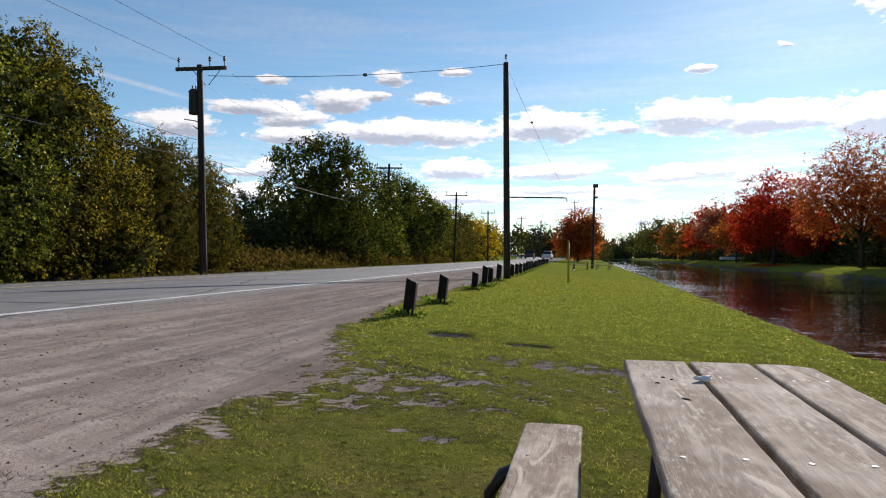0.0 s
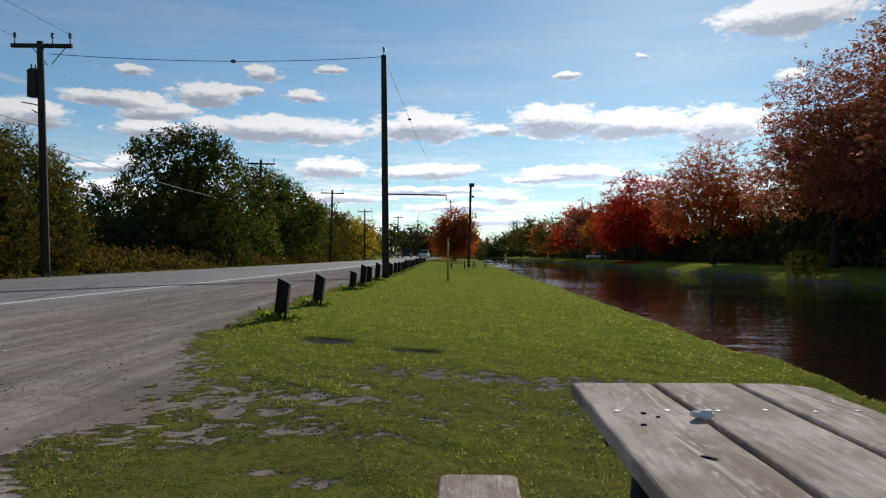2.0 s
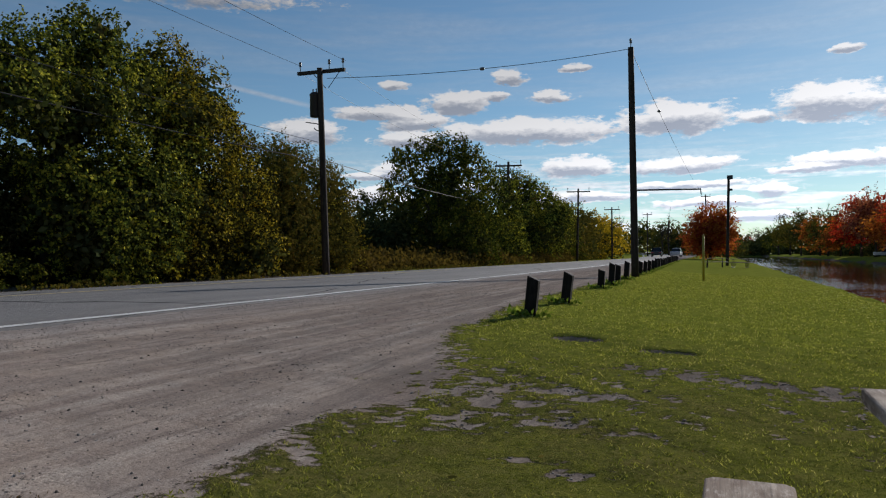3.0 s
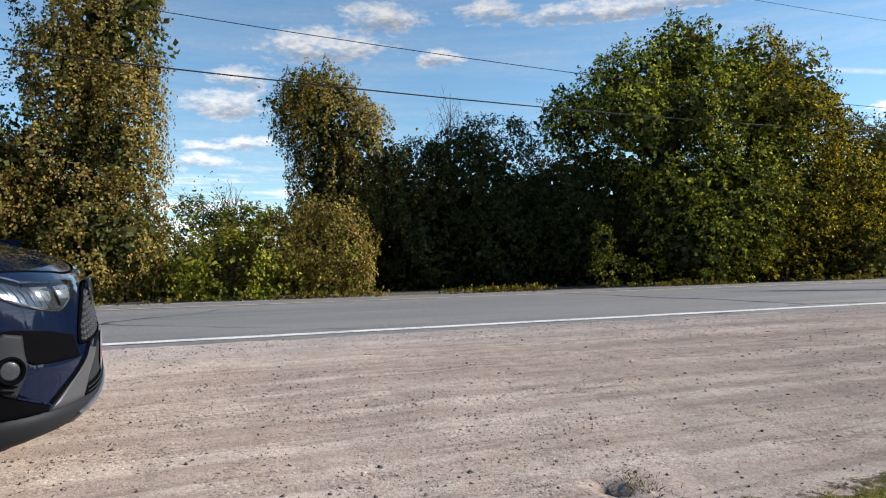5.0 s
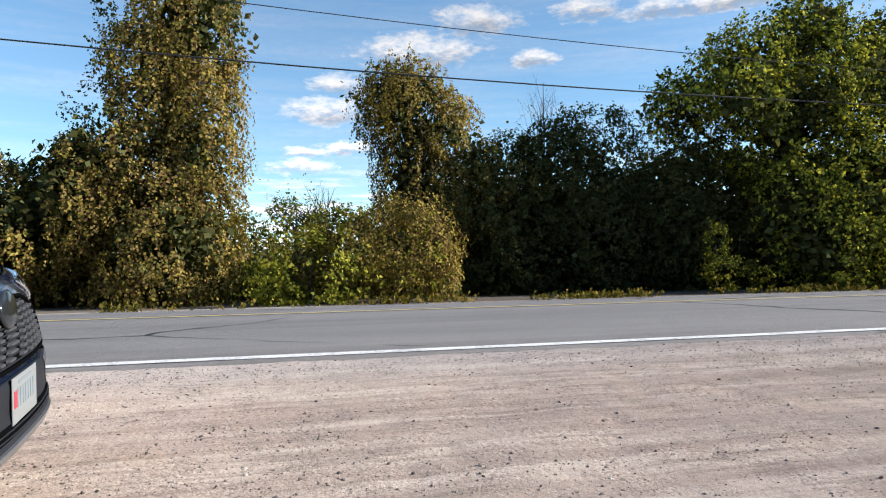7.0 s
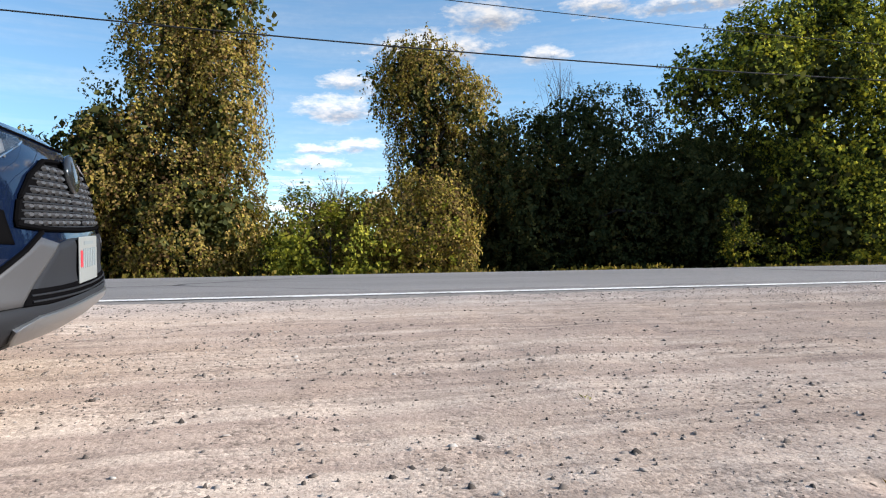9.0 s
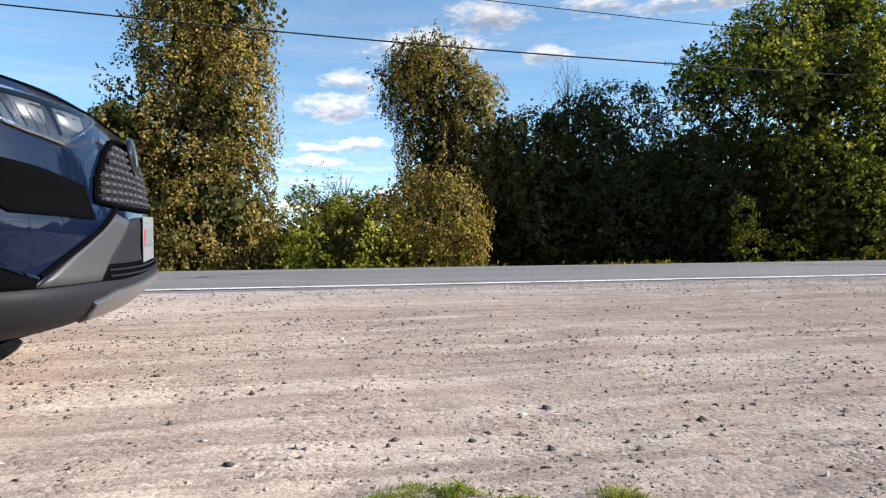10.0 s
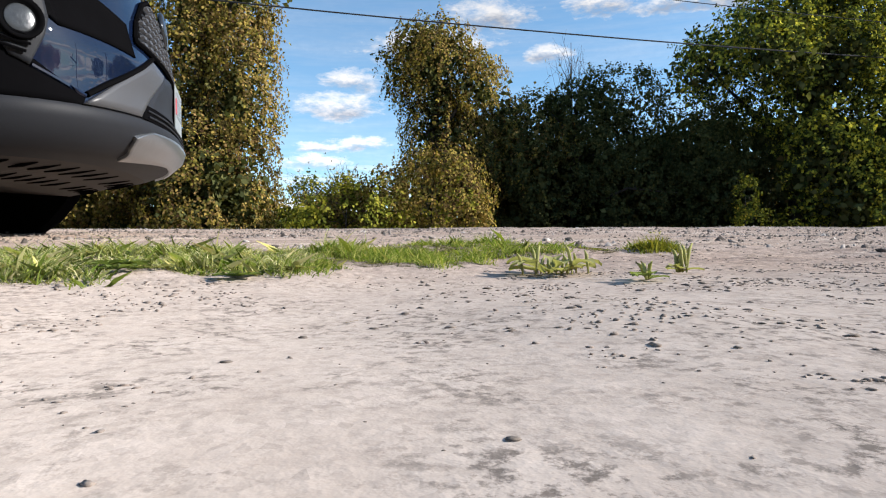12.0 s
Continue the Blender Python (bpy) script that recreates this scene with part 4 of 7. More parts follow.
# Dark extra leaves paint the shade in the hollow low in this tree
tree("hedge_tree", "tall bushy green tree with yellowing leaves", 8, (-17.6, 14.6, 0.3), (-17.7, 15.0, 7.6), 0.2,
     [(-16.8, 11.4, 4.9, 1.0, 0.55, 0.8), (-16.6, 12.2, 5.5, 1.2, 0.65, 0.85), (-16.7, 13.2, 6.1, 1.2, 0.75, 0.95), (-16.8, 14.3, 6.4, 1.0, 0.7, 1.2), (-16.8, 15.4, 7.3, 0.8, 0.55, 1.2), (-16.2, 15.4, 5.4, 1.5, 1.3, 1.6), (-16.2, 13.6, 4.3, 1.3, 1.2, 1.3), (-15.6, 12.4, 4.9, 0.8, 1.0, 0.7), (-15.7, 15.5, 2.4, 1.6, 1.5, 2.1), (-15.6, 14.4, 1.6, 1.0, 0.7, 1.3), (-16.1, 13.9, 2.7, 1.1, 0.8, 1.7), (-15.8, 17.0, 3.8, 1.2, 1.0, 1.6), (-15.4, 13.8, 5.0, 0.8, 1.2, 0.7)],
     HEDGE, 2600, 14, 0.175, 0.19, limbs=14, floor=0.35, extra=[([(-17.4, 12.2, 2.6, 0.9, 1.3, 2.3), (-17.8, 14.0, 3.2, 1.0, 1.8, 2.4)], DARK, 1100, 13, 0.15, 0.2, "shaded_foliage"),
                                                             ([(-16.0, 13.6, 5.2, 0.7, 0.5, 0.6), (-15.6, 14.6, 4.8, 0.6, 0.6, 0.6), (-15.2, 15.3, 2.0, 0.7, 0.8, 1.4)], LIME, 90, 12, 0.15, 0.15, "yellow_sprays")])
tree("hedge_tree", "rounded green and gold tree in the hedgerow", 9, (-17.5, 18.8, 0.3), (-17.6, 18.8, 7.2), 0.18,
     [(-16.9, 17.9, 6.7, 1.2, 1.1, 1.3), (-16.9, 19.7, 6.3, 1.2, 0.95, 1.3), (-16.2, 18.5, 4.6, 1.6, 1.6, 1.7), (-15.8, 17.8, 2.4, 1.5, 1.5, 2.0), (-15.9, 20.2, 3.0, 1.5, 1.2, 2.1), (-15.6, 20.6, 1.3, 1.1, 1.2, 1.1), (-15.4, 18.0, 5.2, 0.8, 1.4, 0.7)],
     GOLD, 2500, 14, 0.17, 0.19, limbs=9, floor=0.35, extra=[([(-16.2, 21.0, 3.2, 0.9, 0.8, 1.8), (-16.4, 20.2, 4.8, 0.8, 0.9, 1.2)], YELLOW, 260, 12, 0.12, 0.16, "golden_foliage")])
tree("hedge_tree", "dark rounded tree beside the utility pole", 10, (-17.4, 24.4, 0.3), (-17.4, 24.4, 5.2), 0.15,
     [(-17.2, 23.4, 4.4, 1.5, 1.6, 1.5), (-17.2, 26.0, 4.4, 1.5, 1.7, 1.4), (-17.1, 28.0, 3.6, 1.4, 1.4, 1.6), (-17.0, 24.5, 2.0, 1.8, 2.2, 2.0), (-17.0, 27.5, 1.8, 1.6, 1.8, 1.7)],
     OLIVE, 1500, 14, 0.17, 0.22, floor=0.3, extra=[([(-15.9, 26.6, 2.6, 0.7, 1.0, 1.5), (-15.8, 28.0, 1.6, 0.8, 1.2, 1.3)], GOLD, 300, 12, 0.14, 0.17, "golden_foliage")])
# a dense thicket behind the front row, added dark so no sky leaks through
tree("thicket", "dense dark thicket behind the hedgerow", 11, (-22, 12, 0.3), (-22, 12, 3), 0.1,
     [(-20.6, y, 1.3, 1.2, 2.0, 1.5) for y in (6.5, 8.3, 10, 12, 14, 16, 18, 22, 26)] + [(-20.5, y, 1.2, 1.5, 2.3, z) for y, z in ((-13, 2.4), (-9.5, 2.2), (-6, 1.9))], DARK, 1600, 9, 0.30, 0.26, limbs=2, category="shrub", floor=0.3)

tree("bare_sapling", "leafless grey sapling standing above the hedge", 14, (-18.6, 8.5, 0.3), (-18.7, 8.55, 5.9), 0.035,
     [(-18.6, 8.3, 5.2, 0.3, 0.35, 0.9), (-18.6, 8.7, 5.4, 0.3, 0.35, 0.8)], OLIVE, 8, 2, 0.1, 0.2, limbs=26)

# the row further along the road
def across(x, y, rows):
    """Lobes given as (aside, height, radius, upright radius[, nearer]) round a trunk that is seen along the road."""
    out = []
    for u, z, r2, rz, *near in rows:
        v = near[0] if near else 0.0
        out.append((x + 0.927 * u + 0.375 * v, y + 0.375 * u - 0.927 * v, z, r2, r2, rz))
    return out


tree("roadside_tree", "large dark broadleaf tree with a broken crown", 12, (-19.0, 46.5, 0.3), (-19.0, 46.8, 8.0), 0.35,
     across(-19.0, 46.5, [(-3.0, 6.1, 0.85, 0.6), (-2.9, 5.3, 0.45, 0.55), (-2.4, 7.6, 0.95, 0.65), (-1.7, 8.4, 0.9, 0.6), (-0.4, 8.8, 0.9, 0.75), (0.9, 8.9, 0.95, 0.6), (1.9, 8.3, 0.85, 0.7), (2.6, 7.3, 1.0, 0.8),
                          (-1.2, 6.8, 1.1, 1.1), (0.9, 7.0, 1.4, 1.2), (-0.6, 4.9, 1.6, 1.5), (1.6, 5.2, 1.8, 1.7), (-0.8, 2.4, 1.7, 2.0), (1.6, 2.6, 2.0, 2.3), (3.2, 2.4, 1.6, 2.0)]),
     GREEN, 1500, 10, 0.27, 0.3, limbs=16, floor=0.3)
tree("roadside_tree", "broad green tree with sunlit yellow-green sides", 13, (-18.5, 66, 0.3), (-18.5, 66, 8.0), 0.3,
     across(-18.5, 66, [(-3.0, 8.3, 1.3, 1.1), (-1.5, 8.3, 1.5, 1.2), (0.1, 7.6, 1.4, 1.2), (1.5, 6.7, 1.4, 1.2), (2.8, 5.6, 1.3, 1.2), (4.0, 4.6, 1.2, 1.3), (-2.6, 5.6, 1.9, 1.9), (0.0, 4.9, 2.2, 2.1), (2.6, 3.2, 2.0, 2.0), (-2.4, 2.4, 2.0, 2.2), (0.4, 2.0, 2.2, 2.0)])
     + [(-17.0, 56.6, 5.6, 1.0, 1.2, 1.5), (-16.9, 56.8, 3.4, 1.2, 1.5, 1.9), (-16.8, 57.5, 1.5, 1.3, 1.8, 1.5)],
     HEDGE, 1700, 10, 0.27, 0.32, floor=0.3)
for i, (yy, hh, mm) in enumerate(((74, 7.9, OLIVE), (80, 7.2, GREEN), (88, 7.4, OLIVE), (97, 7.6, OLIVE))):
    tree("roadside_tree", "green tree turning yellow beside the road", 20 + i, (-19, yy, 0.3), (-19, yy, hh - 1.5), 0.22,
         [(-19, yy, hh * 0.66, 2.5, 3.6, hh * 0.33), (-18.6, yy + 2, hh * 0.36, 2.6, 3.6, hh * 0.33), (-18.6, yy - 2, hh * 0.3, 2.5, 3.2, hh * 0.3)], mm, 700, 10, 0.34, 0.42, group="roadside row", floor=0.3)
tree("roadside_tree", "golden yellow tree beside the road", 30, (-18.6, 115, 0.3), (-18.6, 115, 5), 0.2,
     [(-18.6, 113, 4.0, 3.0, 4.4, 3.0), (-18.2, 119, 3.4, 3.0, 4.4, 2.9), (-18.6, 107, 3.6, 2.4, 3.5, 3.0)], YELLOW, 900, 12, 0.42, 0.5, floor=0.3)
tree("roadside_shrub", "tangle of bare grey saplings", 31, (-21, 34, 0.3), (-21.2, 34.2, 4.0), 0.05,
     [(-21, 32.5, 3.2, 1.2, 2.5, 1.5), (-21, 36, 3.0, 1.5, 3.0, 1.5)], OLIVE, 50, 6, 0.16, 0.4, limbs=34, category="shrub")
tree("roadside_shrub", "dark brown thicket behind the verge", 35, (-21, 35, 0.3), (-21, 35, 1.6), 0.06,
     [(-21, 31.5, 1.5, 1.4, 2.6, 1.5), (-21.3, 36.5, 1.7, 1.5, 3.0, 1.8), (-21.5, 41.5, 1.6, 1.5, 3.0, 1.7)], DARK, 300, 10, 0.24, 0.2, limbs=8, category="shrub", floor=0.3)
tree("conifer", "dark spruce above the thicket", 36, (-22.5, 38.2, 0.3), (-22.5, 38.2, 4.0), 0.1,
     [(-22.5, 38.2, 1.8, 1.6, 1.8, 1.3), (-22.5, 38.2, 3.1, 1.0, 1.1, 1.1), (-22.5, 38.2, 4.2, 0.45, 0.5, 0.8)], DARK, 300, 12, 0.25, 0.22)
tree("conifer", "small dark spruce behind the verge", 32, (-24, 48, 0.3), (-24, 48, 5.8), 0.1,
     [(-24, 48, 1.6, 1.9, 2.3, 1.4), (-24, 48, 3.0, 1.4, 1.6, 1.2), (-24, 48, 4.4, 0.9, 1.0, 1.0), (-24, 48, 5.6, 0.4, 0.45, 0.9)], DARK, 360, 12, 0.25, 0.22)
tree("conifer", "dark spruce beside a broadleaf tree", 33, (-23, 42.5, 0.3), (-23, 42.5, 4.4), 0.1,
     [(-23, 42.5, 1.6, 1.9, 2.2, 1.4), (-23, 42.5, 3.0, 1.2, 1.4, 1.2), (-23, 42.5, 4.3, 0.55, 0.65, 1.0)], DARK, 300, 12, 0.25, 0.22)
tree("distant_tree", "pale bare-topped tree beyond the field", 34, (-42, 2.8, 0.3), (-42, 3, 4.5), 0.15,
     [(-42, 2.6, 3.2, 1.5, 1.6, 1.6), (-42, 5.0, 3.1, 1.5, 2.2, 1.5), (-42, -1, 2.6, 1.5, 2.5, 1.6), (-42, 8.5, 2.8, 1.5, 2.5, 1.6)], GREEN, 420, 10, 0.25, 0.35, limbs=10)
tree("bare_tree", "leafless grey tree beyond the field", 37, (-43, 4.4, 0.3), (-43, 4.4, 4.6), 0.10,
     [(-43, 4.4, 4.7, 1.0, 1.7, 1.3), (-43, 1.6, 4.2, 1.0, 1.0, 1.2)], OLIVE, 20, 4, 0.15, 0.4, limbs=60)
# verge of weeds
rngw = np.random.RandomState(40)
ver = np.stack([-16.8 + rngw.uniform(-1.8, 1.3, 1700), rngw.uniform(29, 78, 1700), np.zeros(1700)], 1)
ver[:, 2] = 0.45 + rngw.uniform(0, 1, 1700) ** 2 * np.clip((ver[:, 0] + 15) * -0.42, 0.12, 0.85)
V, F = leaves(rngw, ver, 0.24, 0.2, 9, -1.0)
tagged(new("roadside_weeds", cloud_mesh("roadside_weeds", V, F, WEED)), "brown goldenrod and dry weeds along the verge", "weeds", kind="stuff")
# Filler brush added so no sky shows; shade is in its dark leaves
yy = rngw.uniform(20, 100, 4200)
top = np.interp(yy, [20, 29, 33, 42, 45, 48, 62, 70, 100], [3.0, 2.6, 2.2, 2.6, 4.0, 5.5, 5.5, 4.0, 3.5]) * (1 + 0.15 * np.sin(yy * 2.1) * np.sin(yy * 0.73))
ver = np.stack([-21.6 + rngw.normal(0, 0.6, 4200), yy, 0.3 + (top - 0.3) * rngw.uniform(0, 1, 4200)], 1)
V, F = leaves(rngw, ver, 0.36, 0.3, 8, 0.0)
tagged(new("undergrowth", cloud_mesh("undergrowth", V, F, DARK)), "brush in shade-dark leaves filling gaps behind the roadside trees", "undergrowth", kind="stuff")
# Leaf sheet added to close gaps, with the hedge's inner shade as colour
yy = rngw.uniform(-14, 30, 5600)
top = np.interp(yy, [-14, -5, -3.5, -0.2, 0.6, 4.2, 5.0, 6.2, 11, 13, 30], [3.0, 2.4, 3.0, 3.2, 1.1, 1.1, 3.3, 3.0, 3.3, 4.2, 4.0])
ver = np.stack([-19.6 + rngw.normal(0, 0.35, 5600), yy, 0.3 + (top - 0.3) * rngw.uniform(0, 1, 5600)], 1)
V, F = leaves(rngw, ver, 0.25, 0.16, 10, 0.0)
tagged(new("undergrowth", cloud_mesh("undergrowth", V, F, DARK)), "dense brush in shade-dark leaves filling the hedgerow", "undergrowth", kind="stuff")
# Dark filler leaves added where sky showed low, coloured as shade
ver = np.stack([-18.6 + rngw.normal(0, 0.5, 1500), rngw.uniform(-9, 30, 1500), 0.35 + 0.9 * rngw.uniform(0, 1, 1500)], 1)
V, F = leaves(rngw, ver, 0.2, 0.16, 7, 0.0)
tagged(new("undergrowth", cloud_mesh("undergrowth", V, F, DARK)), "undergrowth in shade-dark leaves filling the hedgerow's foot", "undergrowth", kind="stuff")
ver = np.stack([-14.6 + rngw.normal(0, 0.2, 2600), rngw.uniform(-6, 60, 2600), np.full(2600, 0.42)], 1)
ver = ver[ripple(ver[:, 0] * 2, ver[:, 1], 1.4, 61) > 0.1]
V, F = leaves(rngw, ver, 0.085, 0.05, 5, -1.6)
tagged(new("verge_grass", cloud_mesh("verge_grass", V, F, OLIVE)), "ragged green grass along the road edge", "grass", kind="stuff")

# trees at the far end of the road
tree("maple_tree", "round red-orange maple by the canal", 50, (-2.1, 120, 0.2), (-2.1, 120, 7), 0.25,
     [(-2.2, 120, 6.0, 3.1, 3.0, 3.2), (-0.3, 120, 3.9, 1.9, 3, 2.6), (-4.4, 120, 3.9, 1.9, 3, 2.6), (-2.3, 119, 3.3, 2.8, 2.5, 2.5), (-2.2, 120, 4.8, 2.0, 2.0, 2.6)], AUTUMN, 900, 14, 0.30, 0.4,
     extra=[([(-0.5, 119, 5.4, 2.0, 2, 2.4)], ORANGE, 300, 12, 0.36, 0.4, "orange_foliage"), ([(-2.2, 120.5, 4.6, 2.2, 2.0, 3.2)], AUTUMN, 420, 12, 0.4, 0.4, "inner_leaves")])
for i, (xx, yy, hh, mm) in enumerate(((-14, 190, 9, OLIVE), (-9, 200, 8, OLIVE), (-22, 205, 10, GREEN), (0, 260, 10, DARK), (1, 310, 11, DARK), (-32, 215, 10, OLIVE), (18, 452, 15, DARK), (-2, 230, 9, OLIVE), (8, 455, 14, OLIVE), (26, 458, 16, DARK), (13, 470, 12, RED), (2, 462, 13, DARK))):
    tree("distant_tree", "hazy tree at the far end of the road", 60 + i, (xx, yy, 0.5), (xx, yy, hh * 0.8), 0.25,
         [(xx, yy, hh * 0.6, 4.5, 4.0, hh * 0.38), (xx + 3, yy, hh * 0.36, 4.5, 4, hh * 0.34), (xx - 3.4, yy, hh * 0.33, 4.5, 4, hh * 0.33)], mm, 420, 10, 0.72, 0.7, group="distant trees")
for i, (xx, yy, hh) in enumerate(((-11.5, 165, 11), (-13.0, 168, 10), (-20, 150, 11))):
    tree("bare_tree", "leafless grey tree far along the road", 80 + i, (xx, yy, 0.5), (xx, yy, hh * 0.8), 0.16,
         [(xx, yy, hh * 0.6, 2.2, 2.2, hh * 0.34)], OLIVE, 14, 4, 0.3, 0.6, limbs=40)

# the far bank of the canal
FAR = [(29.5, 58, 17.0, PINK), (31, 49.5, 18, PINK), (30, 42, 16, PINK), (29, 84, 14.4, AUTUMN), (30, 104, 8.5, RED), (29, 121, 15, RED), (30, 134, 12, RED), (29, 150, 10, ORANGE),
       (30, 172, 14, PINK), (30, 188, 15, RED), (29, 212, 11, ORANGE), (29, 235, 14, OLIVE), (30, 262, 14, ORANGE), (28, 300, 17, OLIVE), (28, 345, 18, OLIVE), (27, 400, 18, GREEN), (29, 36, 15, PINK)]
for i, (xx, yy, hh, mm) in enumerate(FAR):
    r2 = np.random.RandomState(100 + i)
    w = hh * (0.43 if yy in (84, 121) else 0.36)
    lobes = [(xx, yy, hh * 0.72, w * 0.8, w * 0.8, hh * 0.28)]
    for k in range(6):
        a = k * 1.05 + r2.uniform(0, 0.5)
        lobes.append((xx + w * 0.6 * math.cos(a), yy + w * 0.75 * math.sin(a), hh * r2.uniform(0.36, 0.62), w * r2.uniform(0.45, 0.65), w * r2.uniform(0.5, 0.7), hh * r2.uniform(0.13, 0.22)))
    big2 = 0.30 + yy * 0.0016
    tree("maple_tree", {id(RED): "bright red maple on the far bank", id(ORANGE): "orange maple on the far bank", id(AUTUMN): "spreading red and orange maple on the far bank", id(PINK): "tall russet maple thinning on the far bank", id(OLIVE): "olive-yellow tree on the far bank", id(DARK): "dark green tree on the far bank", id(GREEN): "green tree on the far bank"}[id(mm)],
         100 + i, (xx, yy, 0.1), (xx, yy, hh * 0.75), hh * 0.02, lobes, mm, ((1250 if yy < 62 else 850) if mm in (PINK, AUTUMN) else 1000) if yy < 140 else 320, 11, big2 * ({58: 0.5, 84: 0.5, 49.5: 0.6, 104: 0.6, 121: 0.6, 42: 1.0, 36: 1.0}.get(yy, 0.72) if yy < 140 else 1), big2 * 1.25, limbs=14, group="far bank trees", shell=2.0)
back = np.random.RandomState(140)
# Shrubs at y = -62 to 1 are unseen, added for the car's reflections
for i, (yy, xx) in enumerate([(-62 + k * 21, 38 + back.uniform(-2, 3)) for k in range(20)] + [(36, 35), (50, 35.5), (64, 35.5)]):
    # The last three paint the deep shade under the russet maples
    tree("bank_shrub", "dark undergrowth behind the maples", 150 + i, (xx, yy, 0.2), (xx, yy, 3), 0.1,
         [(xx - 2, yy + k * 6, back.uniform(1.8, 2.8) * (1 if i < 20 else 1.7), 2.5, 6.0, back.uniform(2.4, 3.6) * (1 if i < 20 else 1.7)) for k in (-1, 0, 1)], DARK, 330, 9, 0.80, 0.7, limbs=2, category="shrub", group="far bank shrubs")
# Added leaf sheet; the shade under the maples is its dark colour
yy = back.uniform(25, 160, 6000)
top = 4.6 * (1 + 0.22 * np.sin(yy * 0.9) * np.sin(yy * 0.37) + 0.15 * np.sin(yy * 2.3))
ver = np.stack([33.5 + back.normal(0, 0.9, 6000), yy, 0.1 + top * back.uniform(0, 1, 6000)], 1)
V, F = leaves(back, ver, 0.55, 0.35, 7, 0.0)
tagged(new("undergrowth", cloud_mesh("undergrowth", V, F, DARK)), "brush in shade-dark leaves filling gaps under and behind the maples", "undergrowth", kind="stuff")
# Unseen trees added so the car mirrors foliage, not bright sky
for i, (yy, xx, hh, mm) in enumerate(((-48, 31, 13, OLIVE), (-30, 30, 15, AUTUMN), (-12, 31, 14, GREEN), (4, 30, 16, ORANGE), (20, 31, 14, PINK))):
    tree("maple_tree", "unseen autumn tree added on the near end of the far bank", 190 + i, (xx, yy, 0.1), (xx, yy, hh * 0.75), hh * 0.02,
         [(xx, yy, hh * 0.66, 4.6, 5.6, hh * 0.32), (xx, yy - 5, hh * 0.42, 4.0, 4.6, hh * 0.3), (xx, yy + 5, hh * 0.42, 4.0, 4.6, hh * 0.3)], mm, 420, 10, 0.75, 0.8, limbs=8, group="far bank trees")
for xx in (-6, 3, 11, 19, 28, 38):
    tree("bank_shrub", "dark scrub closing the far end of the canal", 172 + xx, (xx, 442, 0.3), (xx, 442, 3), 0.1,
         [(xx, 442, 2.2, 6.0, 2.5, 2.6), (xx + 3, 441, 3.6, 5.0, 2.5, 3.0)], DARK, 260, 8, 1.1, 0.9, limbs=2, category="shrub", group="far bank shrubs")
tree("bank_bush", "low bush at the water's edge", 170, (25.2, 54, -0.3), (25.2, 54, 0.8), 0.05, [(25.2, 54, 0.5, 1.2, 1.6, 0.9)], OLIVE, 160, 10, 0.2, 0.25, limbs=12, category="shrub")


# ---------------------------------------------------------------- picnic tables
def plank(w, length, thick, clip, rng, worn=0.006):
    """A worn board along y, its corners clipped at the +y end, centred on x, top at z = 0."""
    bm = bmesh.new()
    h = w / 2
    n = 14
    ys = [-length / 2 + length * k / n for k in range(n + 1)]
    left = [(-h + rng.uniform(-worn, worn) * 0.5, y) for y in ys[:-1]]
    right = [(h + rng.uniform(-worn, worn) * 0.5, y) for y in ys[:-1]]
    c0, c1 = clip
    tip = [(-h, length / 2 - c0), (-h + c0 * 1.1, length / 2)] if c0 else [(-h, length / 2)]
    tip2 = [(h - c1 * 1.1, length / 2), (h, length / 2 - c1)] if c1 else [(h, length / 2)]
    outline = left + tip + tip2 + right[::-1]
    top = [bm.verts.new((x, y, 0)) for x, y in outline]
    f = bm.faces.new(top[::-1])
    ext = bmesh.ops.extrude_face_region(bm, geom=[f])
    bmesh.ops.translate(bm, vec=(0, 0, -thick), verts=[v for v in ext["geom"] if isinstance(v, bmesh.types.BMVert)])
    bmesh.ops.recalc_face_normals(bm, faces=bm.faces)
    edges = [e for e in bm.edges if abs(e.verts[0].co.z - e.verts[1].co.z) < 1e-5 and e.is_manifold and e.calc_face_angle(0) > 0.8]
    bmesh.ops.bevel(bm, geom=edges, offset=0.010, segments=3, profile=0.5, affect="EDGES")
    return bm


def screws(bm, spots, r=0.0058):
    for x, y, z in spots:
        lathe(bm, [(r * 1.3, -0.001), (r * 1.2, 0.0015), (r * 0.5, 0.002)], 8, Matrix.Translation((x, y, z)))
    return bm


